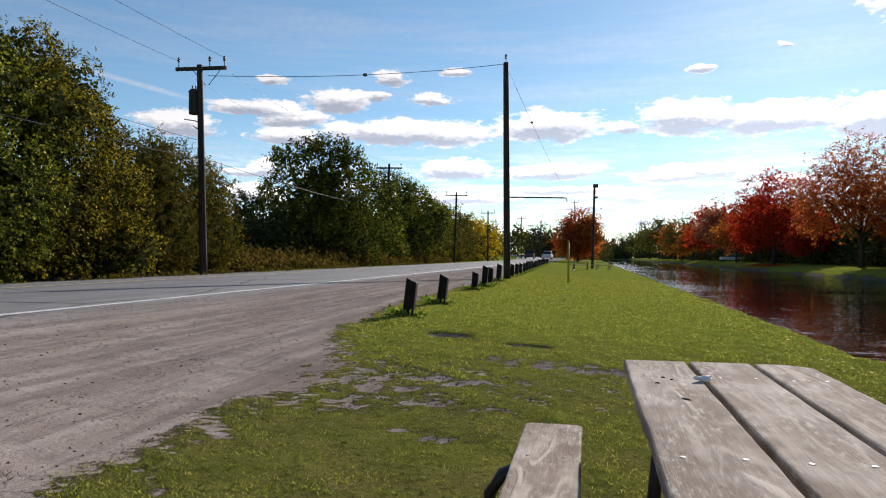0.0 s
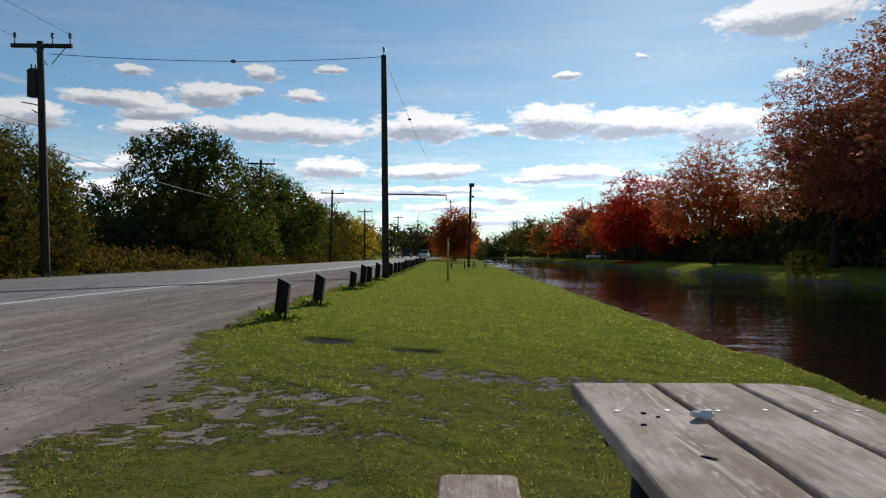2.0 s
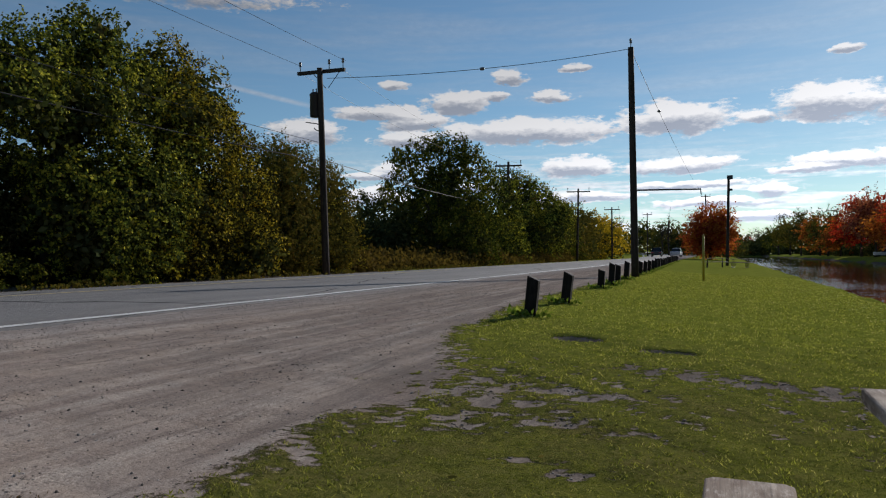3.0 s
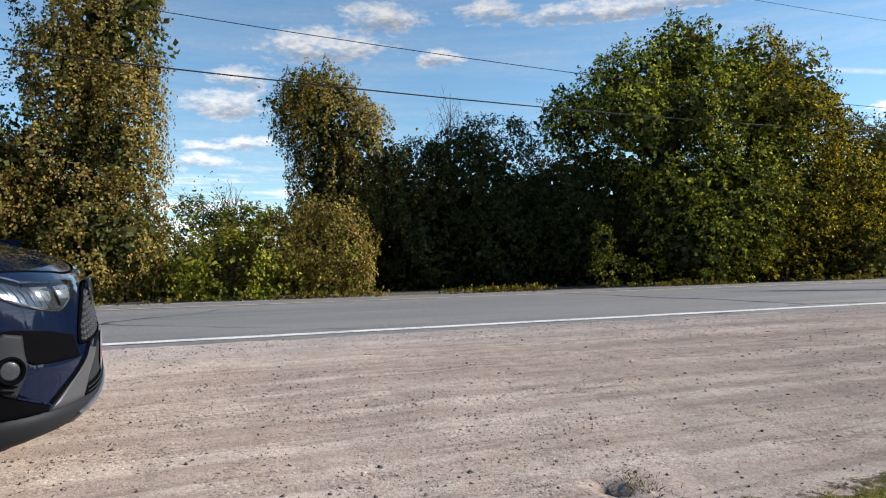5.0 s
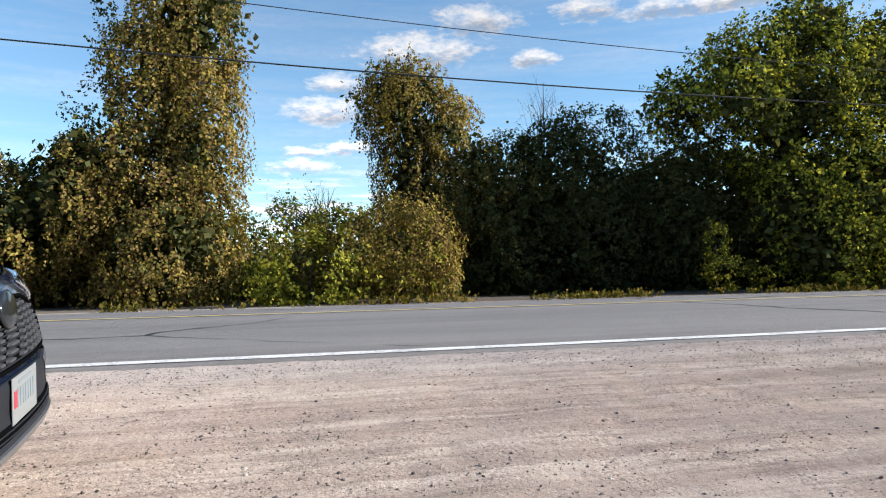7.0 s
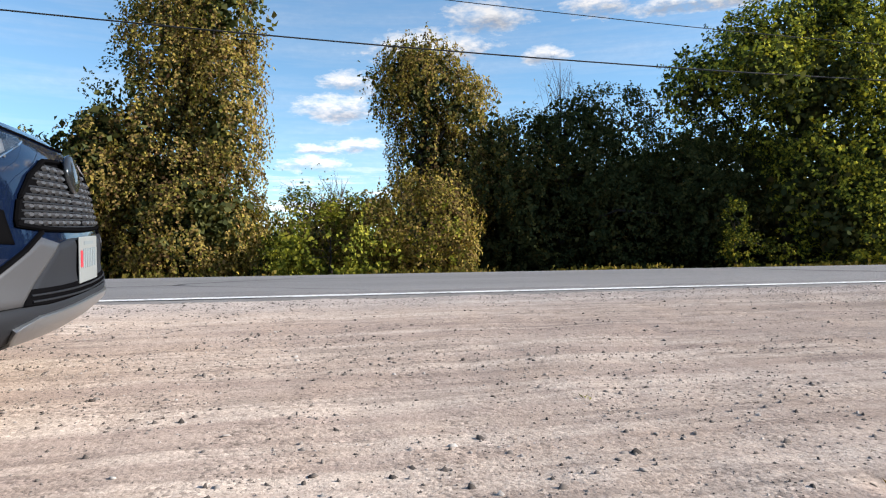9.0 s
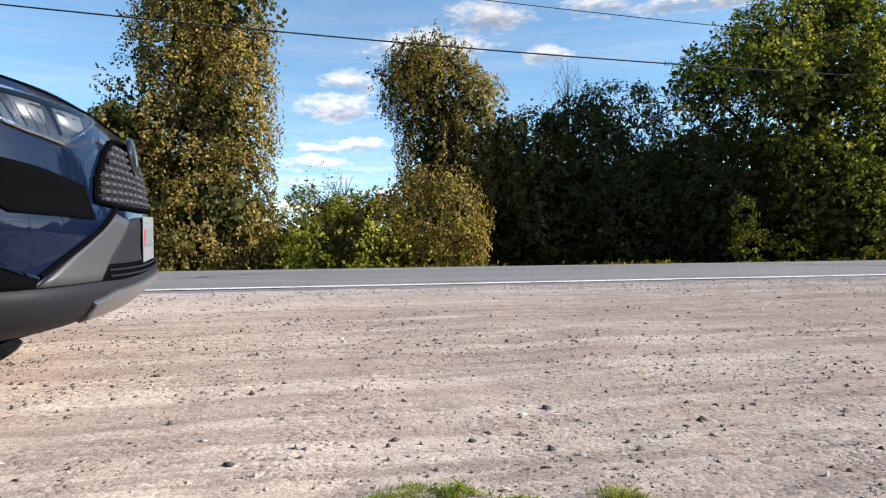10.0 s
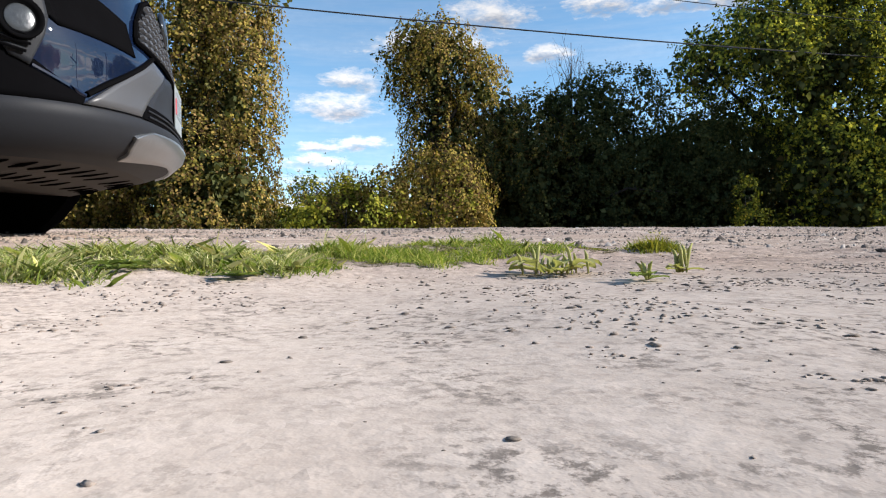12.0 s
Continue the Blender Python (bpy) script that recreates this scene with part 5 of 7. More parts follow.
def picnic_table(m, label, seed):
    """Origin on the ground below the middle of the top; boards run along y."""
    rng = np.random.RandomState(seed)
    t = empty("picnic_table", m, label=label, category="picnic table", group="picnic tables")
    L = 1.84
    for k, (x0, x1, clip) in enumerate(((-0.36, -0.115, (0.0, 0.0)), (-0.098, 0.135, (0.0, 0.0)), (0.152, 0.36, (0.0, 0.07)))):
        b2 = part("tabletop_board", plank(x1 - x0, L, 0.045, clip, rng), M_TABLE, t, at=Matrix.Translation(((x0 + x1) / 2, rng.uniform(-0.012, 0.012), 0.735)))
        w = x1 - x0
        for sx, sy in ((-w * 0.28, 0.52), (w * 0.25, 0.53), (-w * 0.28, -0.53), (w * 0.25, -0.52)):
            part("screw", screws(bmesh.new(), [(sx, sy, 0)]), M_RUST, b2)
    for sx in (-0.65, 0.65):
        b2 = part("seat_board", plank(0.24, L, 0.045, (0.022, 0.022), rng), M_TABLE, t, at=Matrix.Translation((sx, -0.03, 0.455)))
        for px, py in ((-0.07, 0.42), (0.06, 0.42), (-0.07, -0.52), (0.06, -0.52)):
            part("screw", screws(bmesh.new(), [(px, py, 0)]), M_RUST, b2)
    for y in (-0.55, 0.5):
        bm = bmesh.new()
        loop = [(-0.55, 0.385), (-0.74, 0.385), (-0.82, 0.35), (-0.87, 0.27), (-0.87, 0.17), (-0.83, 0.08), (-0.74, 0.035), (-0.5, 0.028)]
        path = loop + [(-a, z) for a, z in loop[::-1]]
        tube(bm, [(a, y, z) for a, z in path], 0.024, 8)
        part("pipe_frame", bm, M_DARKSTEEL, t, "dark steel pipe frame", True)
        for sx in (-0.24, 0.24):
            bm = bmesh.new()
            tube(bm, [(sx * 1.25, y, 0.035), (sx, y, 0.66)], 0.024, 8)
            part("leg", bm, M_DARKSTEEL, t, "dark steel pipe leg", True)
        for sx in (-0.65, 0.65):
            bm = bmesh.new()
            box(bm, sx - 0.1, sx + 0.1, y - 0.02, y + 0.02, 0.402, 0.409)
            part("seat_bracket", bm, M_DARKSTEEL, t)
        bm = bmesh.new()
        box(bm, -0.34, 0.34, y - 0.022, y + 0.022, 0.655, 0.689, 0.004)
        part("top_bracket", bm, M_DARKSTEEL, t)
    return t


TABLE_X, TABLE_Y = 0.32, 2.25
table = picnic_table(pose(TABLE_X, TABLE_Y, 0.015), "weathered grey plank picnic table on a dark pipe frame", 3)
for xx, yy, rz in ((-0.9, 57, 88), (1.0, 63, 80)):
    c = copy_thing(table, pose(xx, yy, float(height(xx, yy)) + 0.01, 0, 0, rz))
    tagged(c, "weathered picnic table far off on the lawn")

# crumpled tissue on the boards
bm = bmesh.new()
bmesh.ops.create_icosphere(bm, subdivisions=4, radius=1.0)
for v in bm.verts:
    p = v.co.copy()
    k = 1 + 0.30 * noise.noise(p * 1.7) + 0.55 * (0.3 - abs(noise.noise(p * 2.6 + Vector((3, 1, 2))))) + 0.20 * (0.3 - abs(noise.noise(p * 6)))
    v.co = Vector((p.x * 0.029 * k, p.y * 0.016 * k, max(-0.4, p.z) * 0.012 * k + 0.007 * p.x * p.x))
tagged(part("crumpled_tissue", bm, M_TISSUE, smooth=True, at=pose(0.205, 2.69, 0.758, 0, 0, 22)), "crumpled white paper tissue lying on the table boards", "tissue")
# chips, and a split at y = 2.36 drawn as a flat dark piece
for xx, yy, sx, sy, rz in ((0.075, 2.74, 0.006, 0.009, 20), (0.10, 2.70, 0.004, 0.006, 60), (0.105, 2.36, 0.007, 0.019, 40), (0.045, 2.62, 0.005, 0.008, 70)):
    bm = bmesh.new()
    bmesh.ops.create_icosphere(bm, subdivisions=2, radius=1.0)
    for v in bm.verts:
        k = 1 + 0.3 * noise.noise(v.co * 3)
        v.co = Vector((v.co.x * sx * k, v.co.y * sy * k, v.co.z * 0.003))
    tagged(part("wood_chip", bm, M_POST, at=pose(xx, yy, 0.7515, 0, 0, rz)), "flat dark mark lying on the table boards", "debris", "bits on the table")


# ---------------------------------------------------------------- posts along the gravel
def guard_post(name="guard_post"):
    ob = empty(name, None, label="dark creosoted timber guard post leaning in the grass", category="post", group="guard posts")
    bm = bmesh.new()
    w, d, h = 0.088, 0.08, 0.58
    vs = [bm.verts.new(c) for c in ((-w, -d, -0.25), (w, -d, -0.25), (w, d, -0.25), (-w, d, -0.25), (-w, -d, h + 0.03), (w, -d, h - 0.035), (w, d, h - 0.035), (-w, d, h + 0.03))]
    for q in ((3, 2, 1, 0), (4, 5, 6, 7), (0, 1, 5, 4), (1, 2, 6, 5), (2, 3, 7, 6), (3, 0, 4, 7)):
        bm.faces.new([vs[i] for i in q])
    bmesh.ops.bevel(bm, geom=bm.edges[:], offset=0.008, segments=2, profile=0.5, affect="EDGES")
    part("timber", bm, M_POST, ob)
    rng = np.random.RandomState(8)
    c = np.stack([rng.normal(0, 0.12, 60), rng.normal(0, 0.11, 60), np.full(60, 0.0)], 1)
    V, F = leaves(rng, c, 0.09, 0.025, 5, -1.5)
    V[:, 2] = np.maximum(V[:, 2], -0.01)
    g = new("weed_clump", cloud_mesh("weed_clump", V, F, GREENSTRIP))
    g.parent = ob
    tagged(g, "green weeds round the foot")
    return ob


posts = [(-3.10, 11.22, 6, 1.0), (-3.19, 14.22, 7, 1.0), (-3.44, 20.0, 4, 0.85), (-3.44, 21.9, 4, 1.1), (-3.46, 23.4, 2, 1.0), (-3.56, 26.3, 5, 1.1), (-3.66, 31.9, 3, 1.0), (-3.72, 34.4, 6, 1.0), (-3.76, 36.8, 4, 1.0)]
posts += [(-3.85 - (yy - 40) * 0.028, yy, (yy * 37) % 7, 0.95 + (yy * 13 % 5) * 0.03) for yy in range(40, 86, 3)]
first = None
for px, py, lean, sc in posts:
    m = Matrix.Translation((px, py, float(surface(px, py)) + 0.005)) @ pose(0, 0, 0, (py * 7) % 3 - 1, lean, (py * 11) % 9 - 4) @ Matrix.Diagonal((1, 1, sc, 1))
    if first is None:
        first = guard_post()
        first.matrix_basis = m
    else:
        copy_thing(first, m).scale = (1, 1, sc)


# ---------------------------------------------------------------- poles and wires
def pole_part(parent, height_m, r0, r1, lean=(0, 0)):
    bm = bmesh.new()
    pts = [(lean[0] * k / 8, lean[1] * k / 8, -0.3 + (height_m + 0.3) * k / 8) for k in range(9)]
    tube(bm, pts, [r0 + (r1 - r0) * k / 8 for k in range(9)], 14)
    return part("pole", bm, M_POLE, parent, smooth=True)


def insulator(parent, x, y, z):
    bm = bmesh.new()
    lathe(bm, [(0.016, 0), (0.016, 0.2), (0.05, 0.21), (0.055, 0.26), (0.03, 0.28), (0.06, 0.31), (0.05, 0.36), (0.025, 0.39)], 10, Matrix.Translation((x, y, z)))
    return part("insulator", bm, M_PORCELAIN, parent, "dark porcelain pin insulator", True)


def crossarm(parent, x0, x1, z, pins=(), along="x"):
    bm = bmesh.new()
    box(bm, x0, x1, -0.06, 0.06, z - 0.065, z + 0.065, 0.008)
    arm = part("crossarm", bm, M_POLE, parent, "dark timber crossarm")
    for s in (-0.55, 0.55):
        bm = bmesh.new()
        tube(bm, [(s, 0.08, z - 0.05), (0.06 * (1 if s > 0 else -1), 0.12, z - 0.62)], 0.014, 5)
        part("brace", bm, M_DARKSTEEL, parent)
    for px in pins:
        insulator(arm, px, 0, z + 0.065)
    return arm


BIG = (-3.60, 29.5)
p = empty("utility_pole", pose(*BIG, float(height(*BIG))), label="tall dark timber pole with a thin horizontal sign arm", category="utility pole")
pole_part(p, 9.19, 0.15, 0.115, (-0.10, 0))
bm = bmesh.new()
tube(bm, [(0.05, 0, 3.46), (1.2, 0, 3.44), (2.50, 0, 3.41)], 0.032, 8)
arm = part("sign_arm", bm, M_DARKSTEEL, p, "thin steel arm reaching over the lawn", True)
bm = bmesh.new()
tube(bm, [(2.47, 0, 3.44), (2.49, 0, 3.21)], 0.018, 6)
part("hook", bm, M_DARKSTEEL, arm)
insulator(p, -0.10, 0.0, 9.16)

TP = (-14.6, 24.2)
p = empty("utility_pole", pose(*TP, float(height(*TP)), 0, 0, 4), label="dark timber utility pole with crossarm and grey transformer", category="utility pole")
pole_part(p, 7.97, 0.145, 0.105, (-0.12, -0.25))
crossarm(p, -1.21, 0.83, 7.90, (-1.10, 0.16, 0.75))
bm = bmesh.new()
lathe(bm, [(0.16, 0), (0.19, 0.03), (0.19, 0.82), (0.205, 0.84), (0.205, 0.88), (0.12, 0.96)], 16, Matrix.Translation((-0.36, -0.2, 6.1)))
can = part("transformer", bm, M_DARKSTEEL, p, "dark grey cylindrical transformer", True)
for dx in (-0.07, 0.07):
    bm = bmesh.new()
    lathe(bm, [(0.02, 0), (0.035, 0.04), (0.02, 0.08), (0.035, 0.12), (0.012, 0.17)], 8, Matrix.Translation((-0.36 + dx, -0.2, 7.04)))
    part("bushing", bm, M_PORCELAIN, can, smooth=True)
for zz in (6.3, 6.8):
    bm = bmesh.new()
    box(bm, -0.3, -0.02, -0.25, -0.15, zz, zz + 0.06)
    part("bracket", bm, M_DARKSTEEL, p)
for zz, ln in ((5.85, 0.75), (5.6, 0.4)):
    bm = bmesh.new()
    tube(bm, [(-0.08, -0.2, zz - 0.08), (-0.3, -0.2, zz), (-ln, -0.2, zz + 0.08)], 0.02, 6)
    part("wire_bracket", bm, M_DARKSTEEL, p)

for xx, yy, hh, arm_w, lab in ((-17.6, 58.5, 8.8, 1.2, "timber utility pole rising behind roadside trees"), (-15.2, 77.5, 8.0, 1.3, "leaning timber utility pole beside the road"), (-15.2, 104, 7.6, 1.1, "distant timber utility pole beside the road"),
                               (-14.6, 150, 9.0, 1.0, "distant timber utility pole beside the road"), (-2.9, 131, 11.3, 0.8, "timber utility pole behind a red maple")):
    q = empty("utility_pole", pose(xx, yy, float(height(xx, yy)), 0, 1.5 if yy < 80 else 0, 0), label=lab, category="utility pole", group="distant poles")
    pole_part(q, hh, 0.14, 0.10)
    crossarm(q, -arm_w, arm_w, hh - 0.35, (-arm_w * 0.9, arm_w * 0.9))

LP = (0.07, 70.0)
p = empty("lamp_post", pose(*LP, float(height(*LP))), label="dark lamp post with a floodlight at the top", category="lamp post")
pole_part(p, 8.1, 0.14, 0.11, (0.2, 0))
bm = bmesh.new()
box(bm, 0.05, 0.55, -0.25, 0.25, 7.95, 8.3, 0.03)
part("floodlight", bm, M_DARKSTEEL, p, "dark boxy floodlight")
bm = bmesh.new()
box(bm, 0.2, 0.52, -0.12, 0.12, 6.9, 7.08, 0.02)
part("junction_box", bm, M_DARKSTEEL, p)

p = empty("marker_post", pose(-1.06, 29.9, 0.09), label="slim yellow metal marker post standing in the lawn", category="post")
bm = bmesh.new()
tube(bm, [(0, 0, -0.2), (0.01, 0, 1.72)], 0.042, 10)
part("tube", bm, M_YPOST, p, smooth=True)
bm = bmesh.new()
lathe(bm, [(0.045, 1.71), (0.045, 1.74), (0.025, 1.77)], 10, Matrix.Translation((0.01, 0, 0)))
part("cap", bm, M_YPOST, p, smooth=True)


def wire(a, b2, sag, r=0.012, label="dark overhead wire", steps=28):
    a, b2 = Vector(a), Vector(b2)
    bm = bmesh.new()
    pts = []
    for k in range(steps + 1):
        f = k / steps
        q = a.lerp(b2, f)
        q.z -= 4 * sag * f * (1 - f)
        pts.append(q)
    tube(bm, pts, r, 5)
    return tagged(part("overhead_wire", bm, M_WIRE), label, "wire", "overhead wires", "structure")


tz = float(height(*TP))
wire((-14.7, 24.0, 4.79), (-14.8, -20.0, 6.22), 0.64, 0.015, "thick dark telephone cable along the road")
wire((-14.75, 24.0, 5.5), (-14.9, -20.0, 7.9), 0.75, 0.009, "thin dark power wire along the road")
wire((-13.7, 24.2, 8.6), (-13.9, -20.0, 11.4), 0.9, 0.007, "thin dark power wire along the road")
wire((-15.7, 24.2, 8.6), (-15.9, -20.0, 11.4), 0.9, 0.007, "thin dark power wire along the road")
wire((-14.7, 24.0, 4.87), (-17.6, 58.5, 5.3), 0.25, 0.014, "dark telephone cable along the road")
for a, b2 in ((-15.7, -18.6), (-13.9, -16.6)):
    wire((a, 24.1, 8.3), (b2, 58.5, 9.0), 0.5, 0.006, "thin dark power wire along the road")
wire((-14.4, 24.0, 7.95), (BIG[0] - 0.1, BIG[1], 9.35), 0.22, 0.012, "thin wire crossing the road between two poles")
w = wire((BIG[0] - 0.09, BIG[1], 9.3), (-2.9, 131, 11.2), 0.9, 0.011, "thin wire running along the canal bank")
for k, (a, b2, f, s) in enumerate((((-14.4, 24.0, 7.95), (BIG[0] - 0.1, BIG[1], 9.35), 0.5, 0.22), ((BIG[0] - 0.09, BIG[1], 9.3), (-2.9, 131, 11.2), 0.12, 0.9))):
    q = Vector(a).lerp(Vector(b2), f)
    bm = bmesh.new()
    bmesh.ops.create_icosphere(bm, subdivisions=2, radius=0.07)
    for v in bm.verts:
        v.co = Vector((v.co.x * 1.5, v.co.y * 1.2, v.co.z)) + q - Vector((0, 0, 4 * s * f * (1 - f)))
    tagged(part("wire_insulator", bm, M_PORCELAIN, smooth=True), "small dark strain insulator on an overhead wire", "insulator", "wire insulators")


# ---------------------------------------------------------------- the parked car
def car_paint():
    m, n = material("navy_paint")
    v = n.noise(own(n), 900, 1)
    dust = n.noise(own(n), 9, 5, 0.7)
    c = n.mix(v, (0.0015, 0.004, 0.014), (0.003, 0.008, 0.026))
    finish(n, c, n.math("MULTIPLY_ADD", dust, 0.2, 0.4), 0.0, spec=0.03, **{"Coat Weight": 1.0, "Coat Roughness": n.math("MULTIPLY", n.band(dust, 0.45, 0.7), 0.05)})
    return m


M_NAVY = car_paint()
M_CLAD = plain("grey_cladding", (0.055, 0.056, 0.060), 0.42, scale=300, vary=0.1, spec=0.4, depth=0.0003)
M_TRAY = plain("dusty_undertray", (0.022, 0.018, 0.016), 0.8, scale=20, vary=0.4)
M_CLAD2 = plain("charcoal_plastic", (0.018, 0.0195, 0.023), 0.55, scale=300, vary=0.1, spec=0.12, depth=0.0003)
M_BLACK = plain("black_trim", (0.0035, 0.0035, 0.004), 0.7, spec=0.0)
M_SILVER = plain("silver_trim", (0.29, 0.305, 0.32), 0.30, 0.8, vary=0.08)
M_CHROME = plain("chrome", (0.75, 0.76, 0.78), 0.12, 1.0, vary=0.05)
M_LENS = plain("lamp_reflector", (0.26, 0.285, 0.31), 0.14, 0.9, vary=0.7, scale=30, depth=0.003)
M_FOG = plain("fog_glass", (0.05, 0.055, 0.06), 0.2, 0.2, vary=0.5, scale=60, spec=0.3)
M_BADGE = plain("badge_gloss", (0.06, 0.065, 0.07), 0.12, 0.7, vary=0.1)
M_TYRE = plain("tyre", (0.014, 0.014, 0.014), 0.75, scale=40)
M_PLATE = plain("plate_white", (0.22, 0.235, 0.235), 0.35, vary=0.06)
M_PLATERED = plain("plate_red", (0.55, 0.04, 0.06), 0.4)
M_PLATEINK = plain("plate_ink", (0.20, 0.235, 0.25), 0.4)
M_CARGLASS = plain("tinted_glass", (0.012, 0.014, 0.016), 0.05, spec=0.8)


def clear_cover():
    m, n = material("clear_cover")
    n.add("ShaderNodeOutputMaterial", {0: n.add("ShaderNodeMixShader", {0: n.math("MULTIPLY_ADD", n.add("ShaderNodeFresnel", {0: 1.45}).outputs[0], 0.9, 0.03),
          1: n.add("ShaderNodeBsdfTransparent", {0: (0.93, 0.95, 0.97)}).outputs[0], 2: n.add("ShaderNodeBsdfGlossy", {0: (1.0, 1.0, 1.0), 1: 0.03}).outputs[0]})})
    return m


M_COVER = clear_cover()
CZ = [0.16, 0.22, 0.26, 0.30, 0.335, 0.42, 0.505, 0.585, 0.70, 0.745, 0.80, 0.84, 0.88]
CY = [0.390, 0.540, 0.650, 0.695, 0.705, 0.692, 0.695, 0.675, 0.652, 0.640, 0.615, 0.580, 0.525]
CW = [0.80, 0.85, 0.88, 0.90, 0.91, 0.92, 0.925, 0.925, 0.925, 0.922, 0.915, 0.905, 0.89]
CL = [0.450, 0.495, 0.522, 0.540, 0.558, 0.558, 0.558, 0.558, 0.540, 0.522, 0.504, 0.486, 0.468]


def nose(a, z):
    """A point of the car's front: a is the turn from the middle (0) to the side (90), z the height."""
    s, c = math.sin(radians(abs(a))), max(0.0, math.cos(radians(abs(a))))
    x = float(np.interp(z, CZ, CW)) * s ** 0.714
    y = float(np.interp(z, CZ, CY)) - float(np.interp(z, CZ, CL)) * (1 - c ** 0.714)
    return Vector((math.copysign(x, a) if a else 0.0, y, z))


def nose_out(a, z, off):
    """The same point moved out of the surface by off."""
    p = nose(a, z)
    if not off:
        return p
    da = nose(a + 0.8, z) - nose(a - 0.8, z)
    dz = nose(a, z + 0.006) - nose(a, z - 0.006)
    n = da.cross(dz).normalized()
    if n.y < 0 and abs(a) < 85:
        n = -n
    return p + n * off


def skin(corners, off, thick, cuts=4, side=1, rise=0.0):
    """A panel on the nose inside a polygon of (turn, height) corners, with a rim that runs back into the nose."""
    bm = bmesh.new()
    f = bm.faces.new([bm.verts.new((side * a / 60, z * 2.2, 0)) for a, z in corners])
    bmesh.ops.triangulate(bm, faces=[f])
    for _ in range(3 if cuts > 2 else 1):
        bmesh.ops.subdivide_edges(bm, edges=bm.edges[:], cuts=1, use_grid_fill=True)
    inner = [v for v in bm.verts if not v.is_boundary]
    rim = []
    if thick:
        ext = bmesh.ops.extrude_edge_only(bm, edges=[e for e in bm.edges if e.is_boundary])
        rim = [v for v in ext["geom"] if isinstance(v, bmesh.types.BMVert)]
    inner, rim = set(inner), set(rim)
    for v in bm.verts:
        v.co = nose_out(v.co.x * 60, v.co.y / 2.2, off + (rise if v in inner else 0.0) - (thick if v in rim else 0.0))
    bmesh.ops.recalc_face_normals(bm, faces=bm.faces)
    if sum(fc.normal.y * fc.calc_area() for fc in bm.faces) < 0:
        bmesh.ops.reverse_faces(bm, faces=bm.faces)
    for fc in bm.faces:
        fc.smooth = not any(v in rim for v in fc.verts)
    return bm


def strip(points, off, r, side=1, sides=6):
    """A bead along (turn, height) points on the nose."""
    bm = bmesh.new()
    pts = []
    for (a, z), (a2, z2) in zip(points, points[1:]):
        for k in range(6):
            f = k / 6
            pts.append(nose_out(side * (a + (a2 - a) * f), z + (z2 - z) * f, off))
    pts.append(nose_out(side * points[-1][0], points[-1][1], off))
    tube(bm, pts, r, sides)
    return bm


def arch_low(y, wheels, r):
    for w in wheels:
        if abs(y - w) < r:
            return max(0.26, 0.34 + math.sqrt(max(0, r * r - (y - w) ** 2)) - 0.0)
    return 0.26


def wheel(parent, x, y, side):
    m = pose(x, y, 0.345, 0, 90, 0)
    bm = bmesh.new()
    prof = [(0.235, -0.10), (0.30, -0.112), (0.335, -0.095), (0.345, -0.05), (0.345, 0.05), (0.335, 0.095), (0.30, 0.112), (0.235, 0.10)]
    lathe(bm, prof, 40)
    for k in range(40):
        a = k * math.tau / 40
        box(bm, 0.338, 0.35, -0.006, 0.006, -0.09, 0.09, 0, Matrix.Rotation(a, 4, "Z"))
    t = part("wheel", bm, M_TYRE, parent, "black tyre on an alloy rim", at=m)
    bm = bmesh.new()
    lathe(bm, [(0.235, -0.085), (0.235, 0.085), (0.20, 0.06 * side), (0.05, 0.075 * side)], 24)
    for k in range(5):
        box(bm, 0.04, 0.22, -0.028, 0.028, 0.06 * side - 0.015, 0.085 * side + 0.015, 0.004, Matrix.Rotation(k * math.tau / 5, 4, "Z"))
    part("rim", bm, M_STEEL, t, "grey alloy rim")


